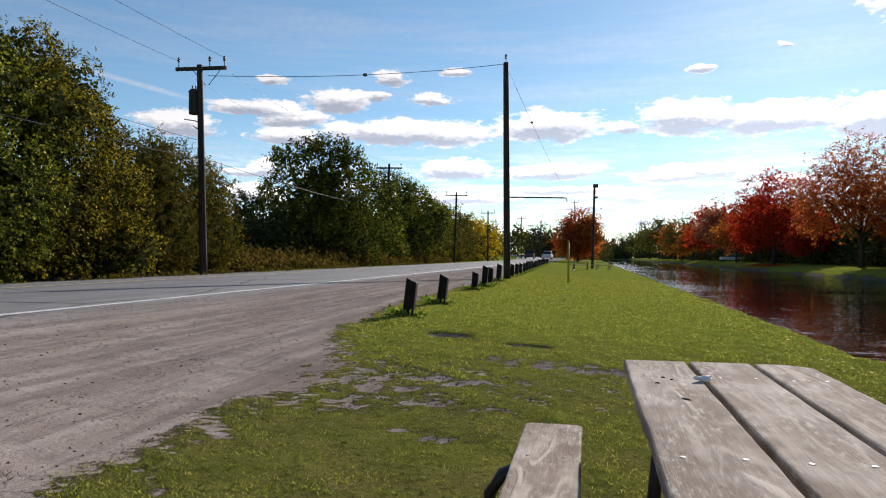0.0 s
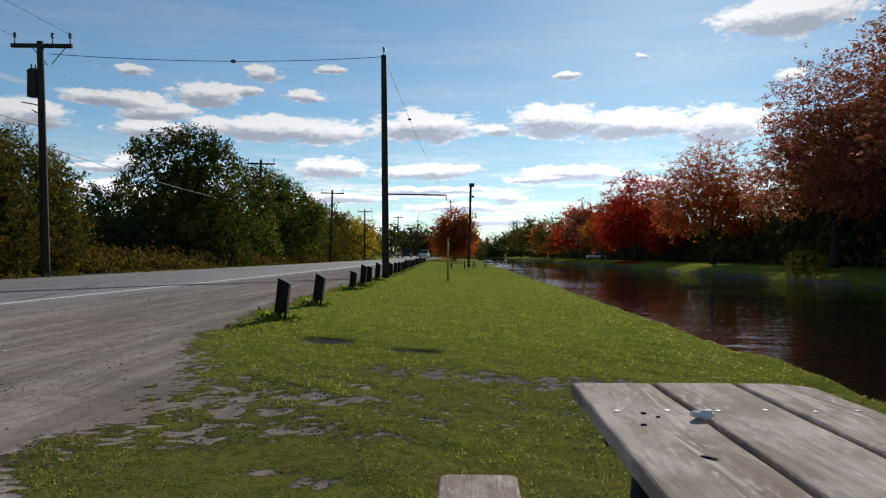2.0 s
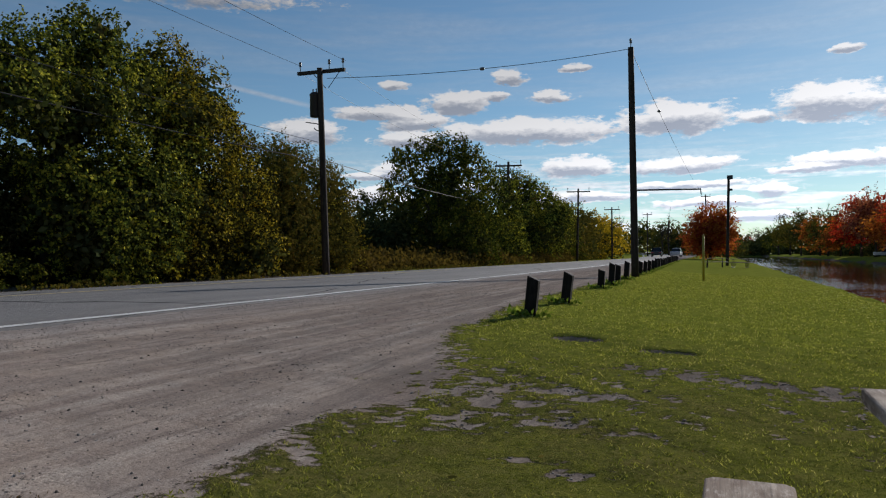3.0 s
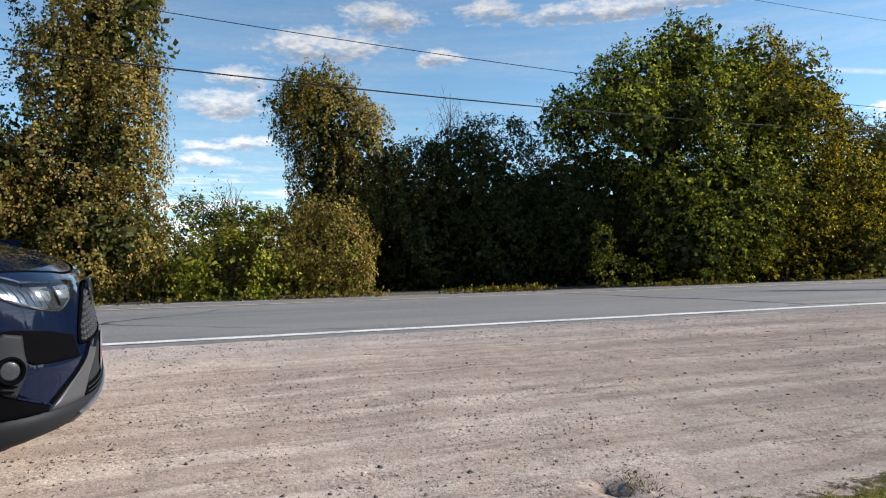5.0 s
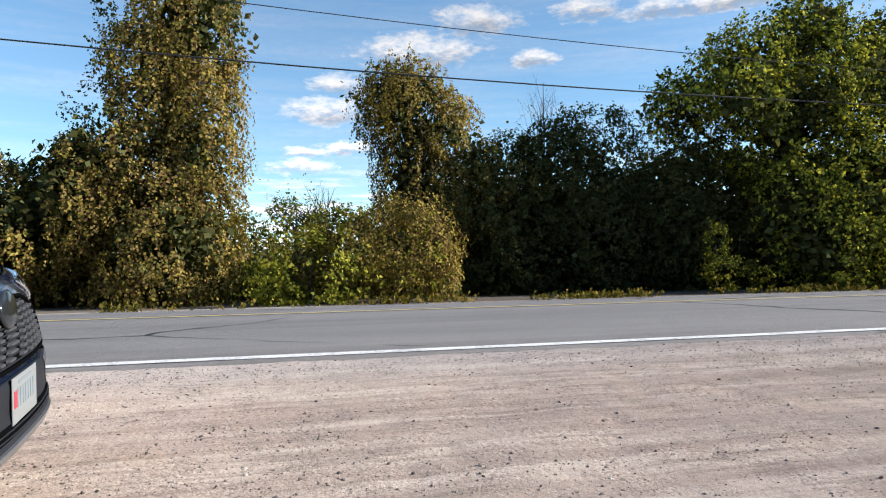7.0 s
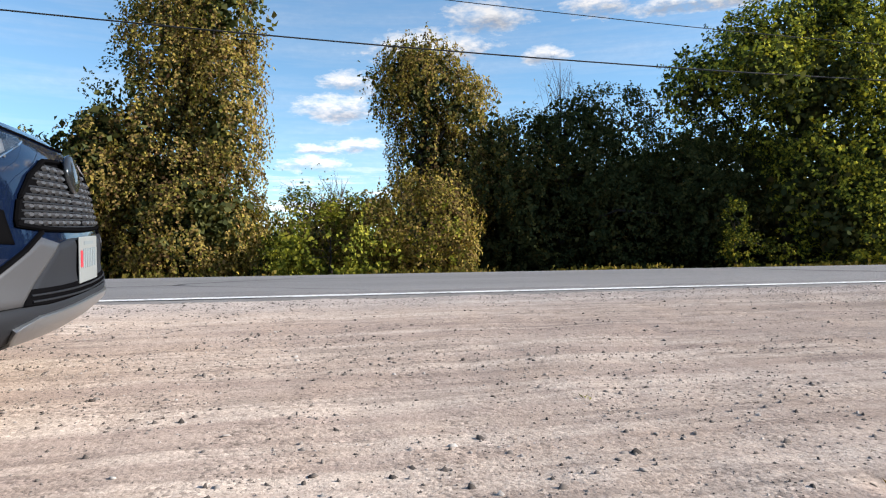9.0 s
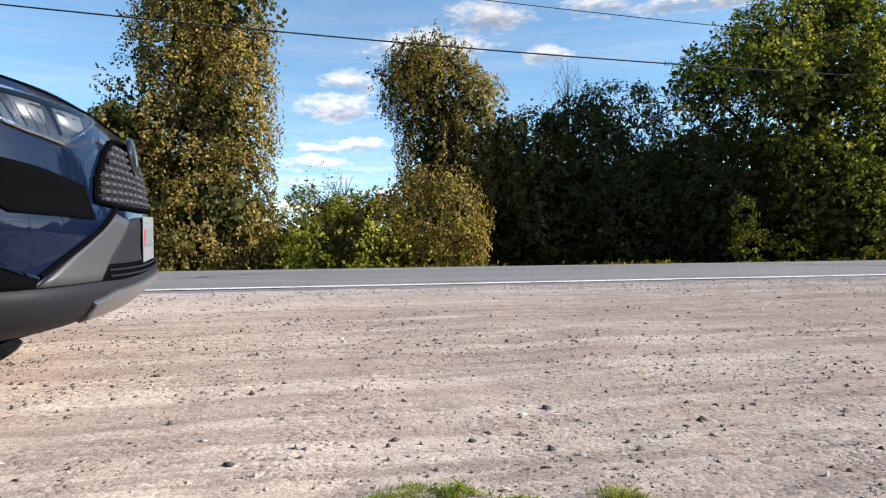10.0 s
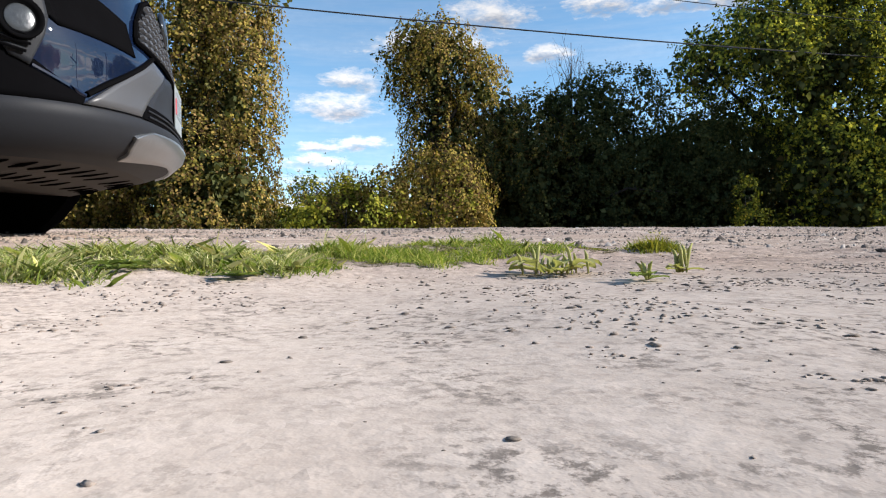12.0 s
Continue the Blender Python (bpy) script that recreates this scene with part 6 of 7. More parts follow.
def parked_car():
    car = empty("parked_car", pose(-4.26, 0.0, 4.26 * SLOPE, 0, 3.3, 0) @ pose(0, 0, 0, 0, 0, 4), label="dark navy compact SUV with grey cladding parked on gravel", category="car")
    wheels = (-0.17, -2.86)
    rear = -3.80
    # nose
    bm = bmesh.new()
    zs = np.linspace(0.345, 0.88, 22)
    aa = np.linspace(-90, 90, 61)
    grid = [[bm.verts.new(nose(a, z)) for a in aa] for z in zs]
    for r0, r1 in zip(grid, grid[1:]):
        for k in range(len(aa) - 1):
            bm.faces.new((r0[k + 1], r0[k], r1[k], r1[k + 1]))
    # fenders and flanks back to the tail
    ys = sorted(set(list(np.linspace(0.02, rear, 60)) + [w + d for w in wheels for d in (-0.46, -0.43, 0.43, 0.46)]), reverse=True)
    for side in (-1, 1):
        cols = []
        for y in ys:
            lo = arch_low(y, wheels, 0.44)
            col = []
            for k in range(12):
                f = k / 11
                z = lo + (0.97 + 0.05 * min(1, (0.1 - y) / 1.2) - lo) * f
                tail = max(0, (rear + 0.5 - y) / 0.5)
                x = (0.925 - 0.03 * abs(z - 0.62) - 0.10 * max(0, z - 0.80) * 2.2 + 0.012 * math.sin(z * 9)) - 0.16 * tail ** 2
                col.append(bm.verts.new((side * x, y, z)))
            cols.append(col)
        for c0, c1 in zip(cols, cols[1:]):
            for k in range(11):
                q = (c0[k], c1[k], c1[k + 1], c0[k + 1])
                bm.faces.new(q if side > 0 else q[::-1])
        # the joint between nose and fender
        for k in range(11):
            z0, z1 = 0.345 + 0.535 * k / 11, 0.345 + 0.535 * (k + 1) / 11
            q = [bm.verts.new(nose(side * 90, z0)), bm.verts.new((side * 0.925, 0.02, z0)), bm.verts.new((side * 0.925, 0.02, z1)), bm.verts.new(nose(side * 90, z1))]
            bm.faces.new(q if side > 0 else q[::-1])
    # tail
    tail = [[bm.verts.new((sx * (0.765 - 0.08 * max(0, z - 0.8)), rear - 0.03 * math.sin((z - 0.3) * 3), z)) for sx in np.linspace(-1, 1, 9)] for z in np.linspace(0.26, 1.05, 8)]
    for r0, r1 in zip(tail, tail[1:]):
        for k in range(8):
            bm.faces.new((r0[k], r0[k + 1], r1[k + 1], r1[k]))
    body = part("body", bm, M_NAVY, car, smooth=True)
    # bonnet
    bm = bmesh.new()
    rows = []
    for v in np.linspace(0, 1, 14):
        row = []
        for a in np.linspace(-90, 90, 37):
            e = nose(a, 0.878)
            u = e.x / 0.89
            back = Vector((u * 0.86, -0.62 - 0.10 * (1 - u * u), 1.075 - 0.055 * u * u - 0.02 * u ** 4))
            q = e.lerp(back, v)
            ridge = 0.018 * math.exp(-((abs(u) - 0.62) / 0.12) ** 2)
            q.z = e.z + (back.z - e.z) * (1 - (1 - v) ** 1.75) + ridge * min(1, 4 * v) + 0.016 * (1 - u * u) * math.sin(math.pi * min(1, v * 1.2))
            row.append(bm.verts.new(q))
        rows.append(row)
    for r0, r1 in zip(rows, rows[1:]):
        for k in range(36):
            bm.faces.new((r0[k + 1], r0[k], r1[k], r1[k + 1]))
    part("bonnet", bm, M_NAVY, car, smooth=True)
    for side in (-1, 1):
        part("bonnet_seam", strip([(0, 0.835), (14, 0.845), (24, 0.86), (40, 0.875), (62, 0.885)], 0.0015, 0.0035, side), M_BLACK, body)
    # glasshouse: lower and upper rings
    bm = bmesh.new()
    low = [(0.78, -0.62, 1.03), (0.86, -1.2, 1.03), (0.86, -3.0, 1.05), (0.74, rear + 0.06, 1.05)]
    high = [(0.56, -1.35, 1.60), (0.62, -1.75, 1.64), (0.62, -2.9, 1.63), (0.55, rear + 0.5, 1.56)]
    ringl = [bm.verts.new(p) for p in low] + [bm.verts.new((-x, y, z)) for x, y, z in low[::-1]]
    ringh = [bm.verts.new(p) for p in high] + [bm.verts.new((-x, y, z)) for x, y, z in high[::-1]]
    for k in range(8):
        bm.faces.new((ringl[k], ringh[k], ringh[(k + 1) % 8], ringl[(k + 1) % 8]))
    bmesh.ops.recalc_face_normals(bm, faces=bm.faces)
    part("windows", bm, M_CARGLASS, car, "dark tinted windows")
    bm = bmesh.new()
    f = bm.faces.new([bm.verts.new((v[0] * 1.02, v[1], v[2] + 0.004)) for v in high + [(-x, y, z) for x, y, z in high[::-1]]])
    bmesh.ops.recalc_face_normals(bm, faces=[f])
    bmesh.ops.solidify(bm, geom=[f], thickness=0.035)
    part("roof", bm, M_NAVY, car)
    bm = bmesh.new()
    for side in (-1, 1):
        for (a, b2) in zip(low, high):
            tube(bm, [(side * a[0] * 1.005, a[1], a[2] - 0.02), (side * b2[0] * 1.01, b2[1], b2[2])], 0.035, 6)
        tube(bm, [(side * 0.865, -2.05, 1.03), (side * 0.63, -2.15, 1.63)], 0.035, 6)
    part("pillars", bm, M_NAVY, car)
    for side in (-1, 1):
        bm = bmesh.new()
        box(bm, side * 0.98 - 0.09, side * 0.98 + 0.09, -1.02, -0.90, 1.05, 1.20, 0.03)
        part("door_mirror", bm, M_NAVY, car)
    # lower cladding round the nose
    bm = bmesh.new()
    zs2 = [0.228, 0.24, 0.262, 0.29, 0.315, 0.34, 0.352]
    grid = []
    for z in zs2:
        grid.append([bm.verts.new(nose_out(a, z, 0.012 if z < 0.35 else 0.0)) for a in np.linspace(-88, 88, 61)])
    for r0, r1 in zip(grid, grid[1:]):
        for k in range(60):
            bm.faces.new((r0[k + 1], r0[k], r1[k], r1[k + 1]))
    part("lower_bumper", bm, M_CLAD2, car, "charcoal plastic lower bumper", True)
    bm = bmesh.new()
    edge = [nose_out(a, 0.228, 0.011) for a in np.linspace(-88, 88, 41)]
    backrow = [Vector((q.x * 0.92, min(q.y - 0.22, 0.22), 0.165)) for q in edge]
    r0, r1 = [bm.verts.new(q) for q in edge], [bm.verts.new(q) for q in backrow]
    r2 = [bm.verts.new((q.x, -0.5, 0.2)) for q in backrow]
    for ra, rb in ((r0, r1), (r1, r2)):
        for k in range(40):
            bm.faces.new((ra[k], ra[k + 1], rb[k + 1], rb[k]))
    under = part("undertray", bm, M_TRAY, car, "dusty plastic undertray")
    for k in range(5, 36, 2):
        e0, e1 = edge[k], backrow[k]
        for f0, f1, dx in ((0.12, 0.42, 0.030), (0.55, 0.80, 0.022)):
            p0, p1 = e0.lerp(e1, f0), e0.lerp(e1, f1) + Vector((dx, 0, 0))
            part("vent_slot", tube(bmesh.new(), [p0 - Vector((0, 0, 0.001)), p0.lerp(p1, 0.5) - Vector((0, 0, 0.001)), p1 - Vector((0, 0, 0.001))], [0.002, 0.006, 0.002], 6), M_BLACK, under)
    for side in (-1, 1):
        bm = bmesh.new()
        for w in wheels:
            pts = [(side * 0.93, w + 0.45 * math.cos(t), 0.33 + 0.46 * math.sin(t)) for t in np.linspace(-0.15, math.pi + 0.15, 18)]
            tube(bm, pts, 0.035, 6)
        tube(bm, [(side * 0.925, wheels[0] - 0.45, 0.27), (side * 0.925, wheels[1] + 0.45, 0.27)], 0.05, 6)
        part("side_cladding", bm, M_CLAD2, car, "charcoal wheel arch and sill cladding", True)
    # nose panels
    for side in (-1, 1):
        part("bumper_wing", skin([(53, 0.352), (21.5, 0.533), (14, 0.512), (32, 0.352)], 0.010, 0.012, 4, side), M_CLAD, car, "light grey bumper wing")
        # Black trim on the skin; the recess's shade is put into its colour
        part("bumper_recess", skin([(31.5, 0.608), (31, 0.518), (57, 0.535), (58.2, 0.662), (74, 0.655), (80, 0.664), (62, 0.674), (46, 0.648)], 0.003, 0.004, 4, side), M_BLACK, car, "black trim with the bumper recess's shade in its colour")
        fog = part("fog_lamp_bezel", skin([(59, 0.65), (59.5, 0.545), (65, 0.427), (69.5, 0.445), (74.5, 0.52), (72.5, 0.63), (66, 0.665)], 0.006, 0.006, 4, side), M_CLAD2, car, "ribbed charcoal fog lamp bezel")
        c = nose_out(side * 66.5, 0.53, 0.012)
        nrm = (nose_out(side * 66.5, 0.53, 0.1) - c).normalized()
        face = Matrix.Translation(c) @ nrm.to_track_quat("Z", "Y").to_matrix().to_4x4()
        bm = bmesh.new()
        lathe(bm, [(0.050, -0.01), (0.052, 0.003), (0.047, 0.006), (0.040, -0.001), (0.034, -0.006)], 24, face)
        part("fog_ring", bm, M_BLACK, fog, smooth=True)
        bm = bmesh.new()
        lathe(bm, [(0.036, -0.006), (0.030, -0.0045), (0.018, -0.0035), (0.004, -0.003)], 24, face)
        part("fog_lens", bm, M_FOG, fog, "round glass fog lamp", True)
        bm = bmesh.new()
        for k in range(3):
            z = 0.455 - 0.0 + k * 0.018
            tube(bm, [nose_out(side * (66 - k), z, 0.013), nose_out(side * (71.5 + k * 0.5), z + 0.012, 0.013)], 0.004, 5)
        part("bezel_ribs", bm, M_BLACK, fog)
        # Lower recess drawn the same way, as black trim coloured for shade
        part("bumper_gap", skin([(64, 0.422), (51.5, 0.370), (53, 0.348), (88, 0.348), (88, 0.50), (74, 0.50), (69, 0.443)], 0.0025, 0.003, 4, side), M_BLACK, car, "black trim with the lower recess's shade in its colour")
        part("panel_seam", strip([(19.5, 0.548), (36, 0.455), (51, 0.378)], 0.003, 0.008, side), M_BLACK, body)
        part("crease", strip([(51.5, 0.374), (64.5, 0.428)], 0.002, 0.006, side), M_NAVY, body)
        # headlight
        lamp_shape = [(14.5, 0.814), (36.5, 0.711), (48, 0.732), (57.5, 0.756), (70, 0.815), (75, 0.862), (63, 0.877), (52.5, 0.838), (34, 0.824)]
        hl = part("headlight", skin(lamp_shape, 0.0025, 0.003, 4, side), M_LENS, car, "slanted clear headlight with bright reflectors")
        part("lamp_blade", strip([(15.5, 0.813), (34, 0.821), (52, 0.835), (62, 0.872), (73, 0.862)], 0.006, 0.007, side), M_CHROME, hl)
        part("lamp_blade", strip([(15.5, 0.809), (36.5, 0.715), (48, 0.736), (57.5, 0.760), (69, 0.815)], 0.006, 0.005, side), M_CHROME, hl)
        for a0, a1, z0, z1 in ((24, 35, 0.752, 0.803), (39, 49, 0.757, 0.814)):
            part("lamp_vane", skin([(a0, z1), (a0 + 2.0, z0), (a1, z0 + 0.010), (a1, z1 + 0.010)], 0.004, 0.004, 2, side), M_STEEL, hl, "dull metal vane inside the lamp")
        part("lamp_divider", strip([(37, 0.735), (37.6, 0.825)], 0.007, 0.004, side), M_BLACK, hl)
        part("lamp_shroud", strip([(22, 0.812), (34, 0.814), (52, 0.827), (61, 0.858), (70, 0.853)], 0.004, 0.009, side), M_BLACK, hl, "black shroud along the top of the lamp")
        for k in range(7):
            a0 = 40.5 + k * 3.2
            low2 = float(np.interp(a0, [36.5, 48, 57.5, 70], [0.718, 0.739, 0.763, 0.82]))
            part("lamp_flute", strip([(a0, low2 + 0.006), (a0 + 1.6, low2 + 0.062)], 0.004, 0.0016, side), M_DARKSTEEL, hl)
        cov = part("lens_cover", skin(lamp_shape, 0.013, 0.0, 4, side), M_COVER, hl, "clear plastic lens", True)
        cov.visible_shadow = False
        part("parking_sensor", lathe(bmesh.new(), [(0.011, -0.002), (0.011, 0.002), (0.008, 0.003)], 14, Matrix.Translation(nose_out(side * 43, 0.628, 0.0)) @ (nose_out(side * 43, 0.628, 0.1) - nose_out(side * 43, 0.628, 0.0)).normalized().to_track_quat("Z", "Y").to_matrix().to_4x4()), M_BLACK, body)
    # grille: recessed dark field, frame and rows of small bars
    field = [(-29, 0.57), (-18, 0.557), (0, 0.55), (18, 0.557), (29, 0.57), (26, 0.635), (19, 0.71), (10, 0.762), (0, 0.775), (-10, 0.762), (-19, 0.71), (-26, 0.635)]
    gr = part("grille", skin(field, 0.002, 0.002, 5), M_BLACK, car, "black mesh grille")
    part("grille_frame", strip(field + [field[0]], 0.006, 0.008), M_BLACK, gr)
    def span(z):
        return float(np.interp(z, [0.55, 0.57, 0.635, 0.715, 0.765], [17, 27.5, 24.5, 17.5, 7]))

    for r in range(9):
        z = 0.562 + r * 0.0235
        part("grille_bar", strip([(-span(z), z), (0, z), (span(z), z)], 0.004, 0.0032), M_CLAD2, gr)
    # stretched six-sided studs in staggered rows, bevelled towards the front
    bm = bmesh.new()
    for r in range(8):
        z = 0.574 + r * 0.0235
        k = -span(z) + 0.6 + (1.9 if r % 2 else 0.0)
        while k + 2.9 < span(z):
            outer = [(k, z), (k + 0.6, z - 0.0085), (k + 2.3, z - 0.0085), (k + 2.9, z), (k + 2.3, z + 0.0085), (k + 0.6, z + 0.0085)]
            mid_a = k + 1.45
            r0 = [bm.verts.new(nose_out(a2, z2, 0.003)) for a2, z2 in outer]
            r1 = [bm.verts.new(nose_out(mid_a + (a2 - mid_a) * 0.74, z + (z2 - z) * 0.55, 0.014)) for a2, z2 in outer]
            for q in range(6):
                bm.faces.new((r0[q], r0[(q + 1) % 6], r1[(q + 1) % 6], r1[q]))
            bm.faces.new(r1)
            k += 3.8
    bmesh.ops.recalc_face_normals(bm, faces=bm.faces)
    tagged(part("grille_studs", bm, M_CLAD, gr, "staggered rows of six-sided grille studs"), kind="stuff")
    # round badge, left plain
    bm = bmesh.new()
    c = nose_out(0, 0.735, 0.022)
    lathe(bm, [(0.072, -0.012), (0.075, 0.0), (0.066, 0.006), (0.02, 0.010)], 28, Matrix.Translation(c) @ Matrix.Rotation(radians(-84), 4, "X") @ Matrix.Diagonal((1.25, 0.9, 1, 1)))
    part("badge", bm, M_BADGE, gr, "plain dark glossy oval badge", True)
    # chin: centre panel, intake and silver lip
    part("bumper_centre", skin([(-32, 0.352), (0, 0.352), (32, 0.352), (14, 0.512), (7, 0.525), (0, 0.527), (-7, 0.525), (-14, 0.512)], 0.007, 0.008, 5), M_CLAD2, car, "charcoal centre of the bumper")
    inn = part("lower_intake", skin([(-29, 0.394), (-31, 0.35), (-14, 0.338), (0, 0.334), (14, 0.338), (31, 0.35), (29, 0.394), (14, 0.388), (0, 0.386), (-14, 0.388)], 0.0085, 0.002, 4), M_BLACK, car, "black slot of the lower intake")
    for z in (0.353, 0.37):
        part("intake_slat", strip([(-28, z + 0.006), (0, z - 0.004), (28, z + 0.006)], 0.0115, 0.003), M_CLAD2, inn)
    part("skid_plate", skin([(-34.5, 0.300), (-32.5, 0.275), (-29, 0.248), (0, 0.265), (29, 0.248), (32.5, 0.275), (34.5, 0.300), (26, 0.322), (0, 0.328), (-26, 0.322)], 0.020, 0.014, 5), M_SILVER, car, "silver skid plate lip")
    # plate, its characters left as bars
    py = float(np.interp(0.45, CZ, CY)) + 0.016
    bm = bmesh.new()
    box(bm, -0.152, 0.152, py - 0.004, py, 0.378, 0.530, 0.002)
    pl = part("number_plate", bm, M_PLATE, car, "white number plate")
    bm = bmesh.new()
    box(bm, -0.02, 0.152, py - 0.03, py - 0.006, 0.372, 0.40, 0.003)
    box(bm, -0.15, 0.15, py - 0.022, py - 0.006, 0.40, 0.52)
    part("plate_bracket", bm, M_BLACK, pl)
    bm = bmesh.new()
    for k in range(7):
        x = 0.085 - k * 0.032
        box(bm, x - 0.010, x + 0.010, py, py + 0.0015, 0.425, 0.49)
    part("character_bars", bm, M_PLATEINK, pl)
    bm = bmesh.new()
    box(bm, 0.105, 0.135, py, py + 0.0018, 0.43, 0.485, 0.002)
    part("plate_emblem", bm, M_PLATERED, pl)
    bm = bmesh.new()
    box(bm, -0.08, 0.08, py, py + 0.0015, 0.503, 0.514)
    part("plate_band", bm, M_PLATEINK, pl)
    for w in wheels:
        for side in (-1, 1):
            wheel(car, side * 0.80, w, side)
    bm = bmesh.new()
    box(bm, -0.70, 0.70, rear + 0.2, 0.02, 0.24, 0.5, 0.03)
    part("floor_pan", bm, M_BLACK, car)
    for side in (-1, 1):
        for w in wheels:
            bm = lathe(bmesh.new(), [(0.43, -0.12), (0.43, 0.12)], 24, pose(side * 0.76, w, 0.36, 0, 90, 0))
            part("wheel_well", bm, M_BLACK, car)
    return car


parked_car()


def distant_car(m, paint, label):
    """A small car far along the road."""
    c = empty("car", m, label=label, category="car", group="cars along the road")
    bm = bmesh.new()
    box(bm, -0.92, 0.92, -2.2, 2.2, 0.3, 1.0, 0.14)
    part("body", bm, paint, c)
    bm = bmesh.new()
    vs = [bm.verts.new(p) for p in ((-0.84, -2.0, 0.98), (0.84, -2.0, 0.98), (0.84, 0.9, 0.98), (-0.84, 0.9, 0.98), (-0.66, -1.6, 1.6), (0.66, -1.6, 1.6), (0.66, 0.1, 1.62), (-0.66, 0.1, 1.62))]
    for q in ((0, 1, 5, 4), (1, 2, 6, 5), (2, 3, 7, 6), (3, 0, 4, 7)):
        bm.faces.new([vs[i] for i in q])
    part("windows", bm, M_CARGLASS, c, "dark windows")
    bm = bmesh.new()
    box(bm, -0.68, 0.68, -1.65, 0.15, 1.6, 1.68, 0.03)
    part("roof", bm, paint, c)
    for x in (-0.8, 0.8):
        for y in (-1.35, 1.35):
            bm = bmesh.new()
            lathe(bm, [(0.3, -0.1), (0.33, -0.06), (0.33, 0.06), (0.3, 0.1)], 16, pose(x, y, 0.33, 0, 90, 0))
            part("wheel", bm, M_TYRE, c)
    for x in (-0.66, 0.66):
        for y, mat in ((2.19, M_CHROME), (-2.19, M_PLATERED)):
            bm = bmesh.new()
            box(bm, x - 0.16, x + 0.16, y - 0.03, y + 0.03, 0.68, 0.82, 0.01)
            part("headlight" if y > 0 else "tail_light", bm, mat, c)
    return c


distant_car(pose(-8.3, 138, float(height(-8.3, 138)) + 0.02, 0, 0, 178), plain("white_paint", (0.7, 0.7, 0.7), 0.3), "white SUV standing far off at the road edge")
distant_car(pose(-11.6, 136, float(height(-11.6, 136)) + 0.02, 0, 0, 2), plain("dark_paint", (0.02, 0.02, 0.025), 0.3), "dark car far off on the road")
distant_car(pose(31.5, 170, float(height(31.5, 170)), 0, 0, 90), plain("pale_paint", (0.6, 0.6, 0.6), 0.3), "pale car parked under trees on the far bank")


# ---------------------------------------------------------------- grass, weeds and stones
def blades(rng, x, y, hgt, wid, lean=0.5):
    """Single bent grass blades at the given spots."""
    n = len(x)
    z = surface(x, y) + 0.004
    a = rng.uniform(0, math.tau, n)
    d = rng.uniform(0, math.tau, n)
    h2 = hgt * rng.uniform(0.5, 1.3, n)
    w = wid * rng.uniform(0.6, 1.3, n)
    le = lean * h2 * rng.uniform(0.2, 1.3, n)
    base = np.stack([x, y, z - 0.01], 1)
    side = np.stack([np.cos(a), np.sin(a), 0 * a], 1) * w[:, None]
    out = np.stack([np.cos(d), np.sin(d), 0 * d], 1)
    mid = base + out * (le * 0.35)[:, None] + np.array([0, 0, 1.0]) * (h2 * 0.62)[:, None]
    tip = base + out * le[:, None] + np.array([0, 0, 1.0]) * h2[:, None]
    V = np.stack([base - side, base + side, mid + side * 0.7, tip, mid - side * 0.7], 1).reshape(-1, 3)
    return V, np.arange(n * 5).reshape(-1, 5)


rng = np.random.RandomState(77)
n = 270000
y = 1.2 * (40 / 1.2) ** rng.uniform(0, 1, n)
x = rng.uniform(-1, 1, n) * (0.85 * y + 0.6) + 0.15 * y
x = np.where(rng.uniform(0, 1, n) < 0.5, rng.uniform(-4.2, 3.7, n), x)
keep = (x > -4.6) & (x < 3.9) & ((x > -2.2) | (y > 2.2)) & (cover_at(x, y) + 0.25 * ripple(x, y, 9, 31) + 0.22 * ripple(x, y, 30, 33) > 0.55) & (ripple(x, y, 14, 34) + ripple(x, y, 48, 35) + rng.normal(0, 0.3, n) > -0.5)
x, y = x[keep], y[keep]
V, F = blades(rng, x, y, 0.015 + 0.0055 * np.minimum(y, 14) / 5 + 0.006 * ripple(x, y, 1.6, 32), 0.0011 + 0.00040 * np.minimum(y, 26), 1.2)
tagged(new("lawn_grass", cloud_mesh("lawn_grass", V, F, BLADE)), "short green mown lawn grass", "grass", kind="stuff")

# the strip beside the landing place, with longer straw-tipped blades
n = 150000
x, y = rng.uniform(-3.0, -2.25, n), np.where(rng.uniform(0, 1, n) < 0.12, rng.uniform(-1.2, 0.4, n), rng.uniform(0.4, 1.85, n))
s = strip_at(x, y)
keep = s + rng.normal(0, 0.12, n) + 0.10 * ripple(x, y, 40, 45) > 0.52
x, y, s = x[keep], y[keep], s[keep]
tuft = np.clip(0.75 + 0.55 * ripple(x, y, 34, 46), 0.25, 1.5)
green = y + 0.06 * ripple(x, y, 20, 47) > 1.12
for pick, mat, tall, lean2, name, lab in ((green, GREENSTRIP, 0.019, 1.0, "fine_grass", "short fine green grass on bare earth"), (~green, STRAW, 0.019, 1.7, "grass_strip", "strip of straw-tipped dry grass on bare earth")):
    V, F = blades(rng, x[pick], y[pick], tall * (0.35 + 0.75 * s[pick]) * tuft[pick] * rng.uniform(0.35, 1.0, pick.sum()) * np.where(rng.uniform(0, 1, pick.sum()) < 0.05, 1.5, 1.0), np.where(green[pick], 0.00065, 0.00085) * rng.uniform(0.6, 1.4, pick.sum()), lean2)
    tagged(new(name, cloud_mesh(name, V, F, mat)), lab, "grass", kind="stuff")
pick = (~green) & (rng.uniform(0, 1, len(x)) < 0.22)
V, F = blades(rng, x[pick], y[pick], 0.019 * tuft[pick] * rng.uniform(0.4, 1.2, pick.sum()), 0.0012 + 0 * x[pick], 1.4)
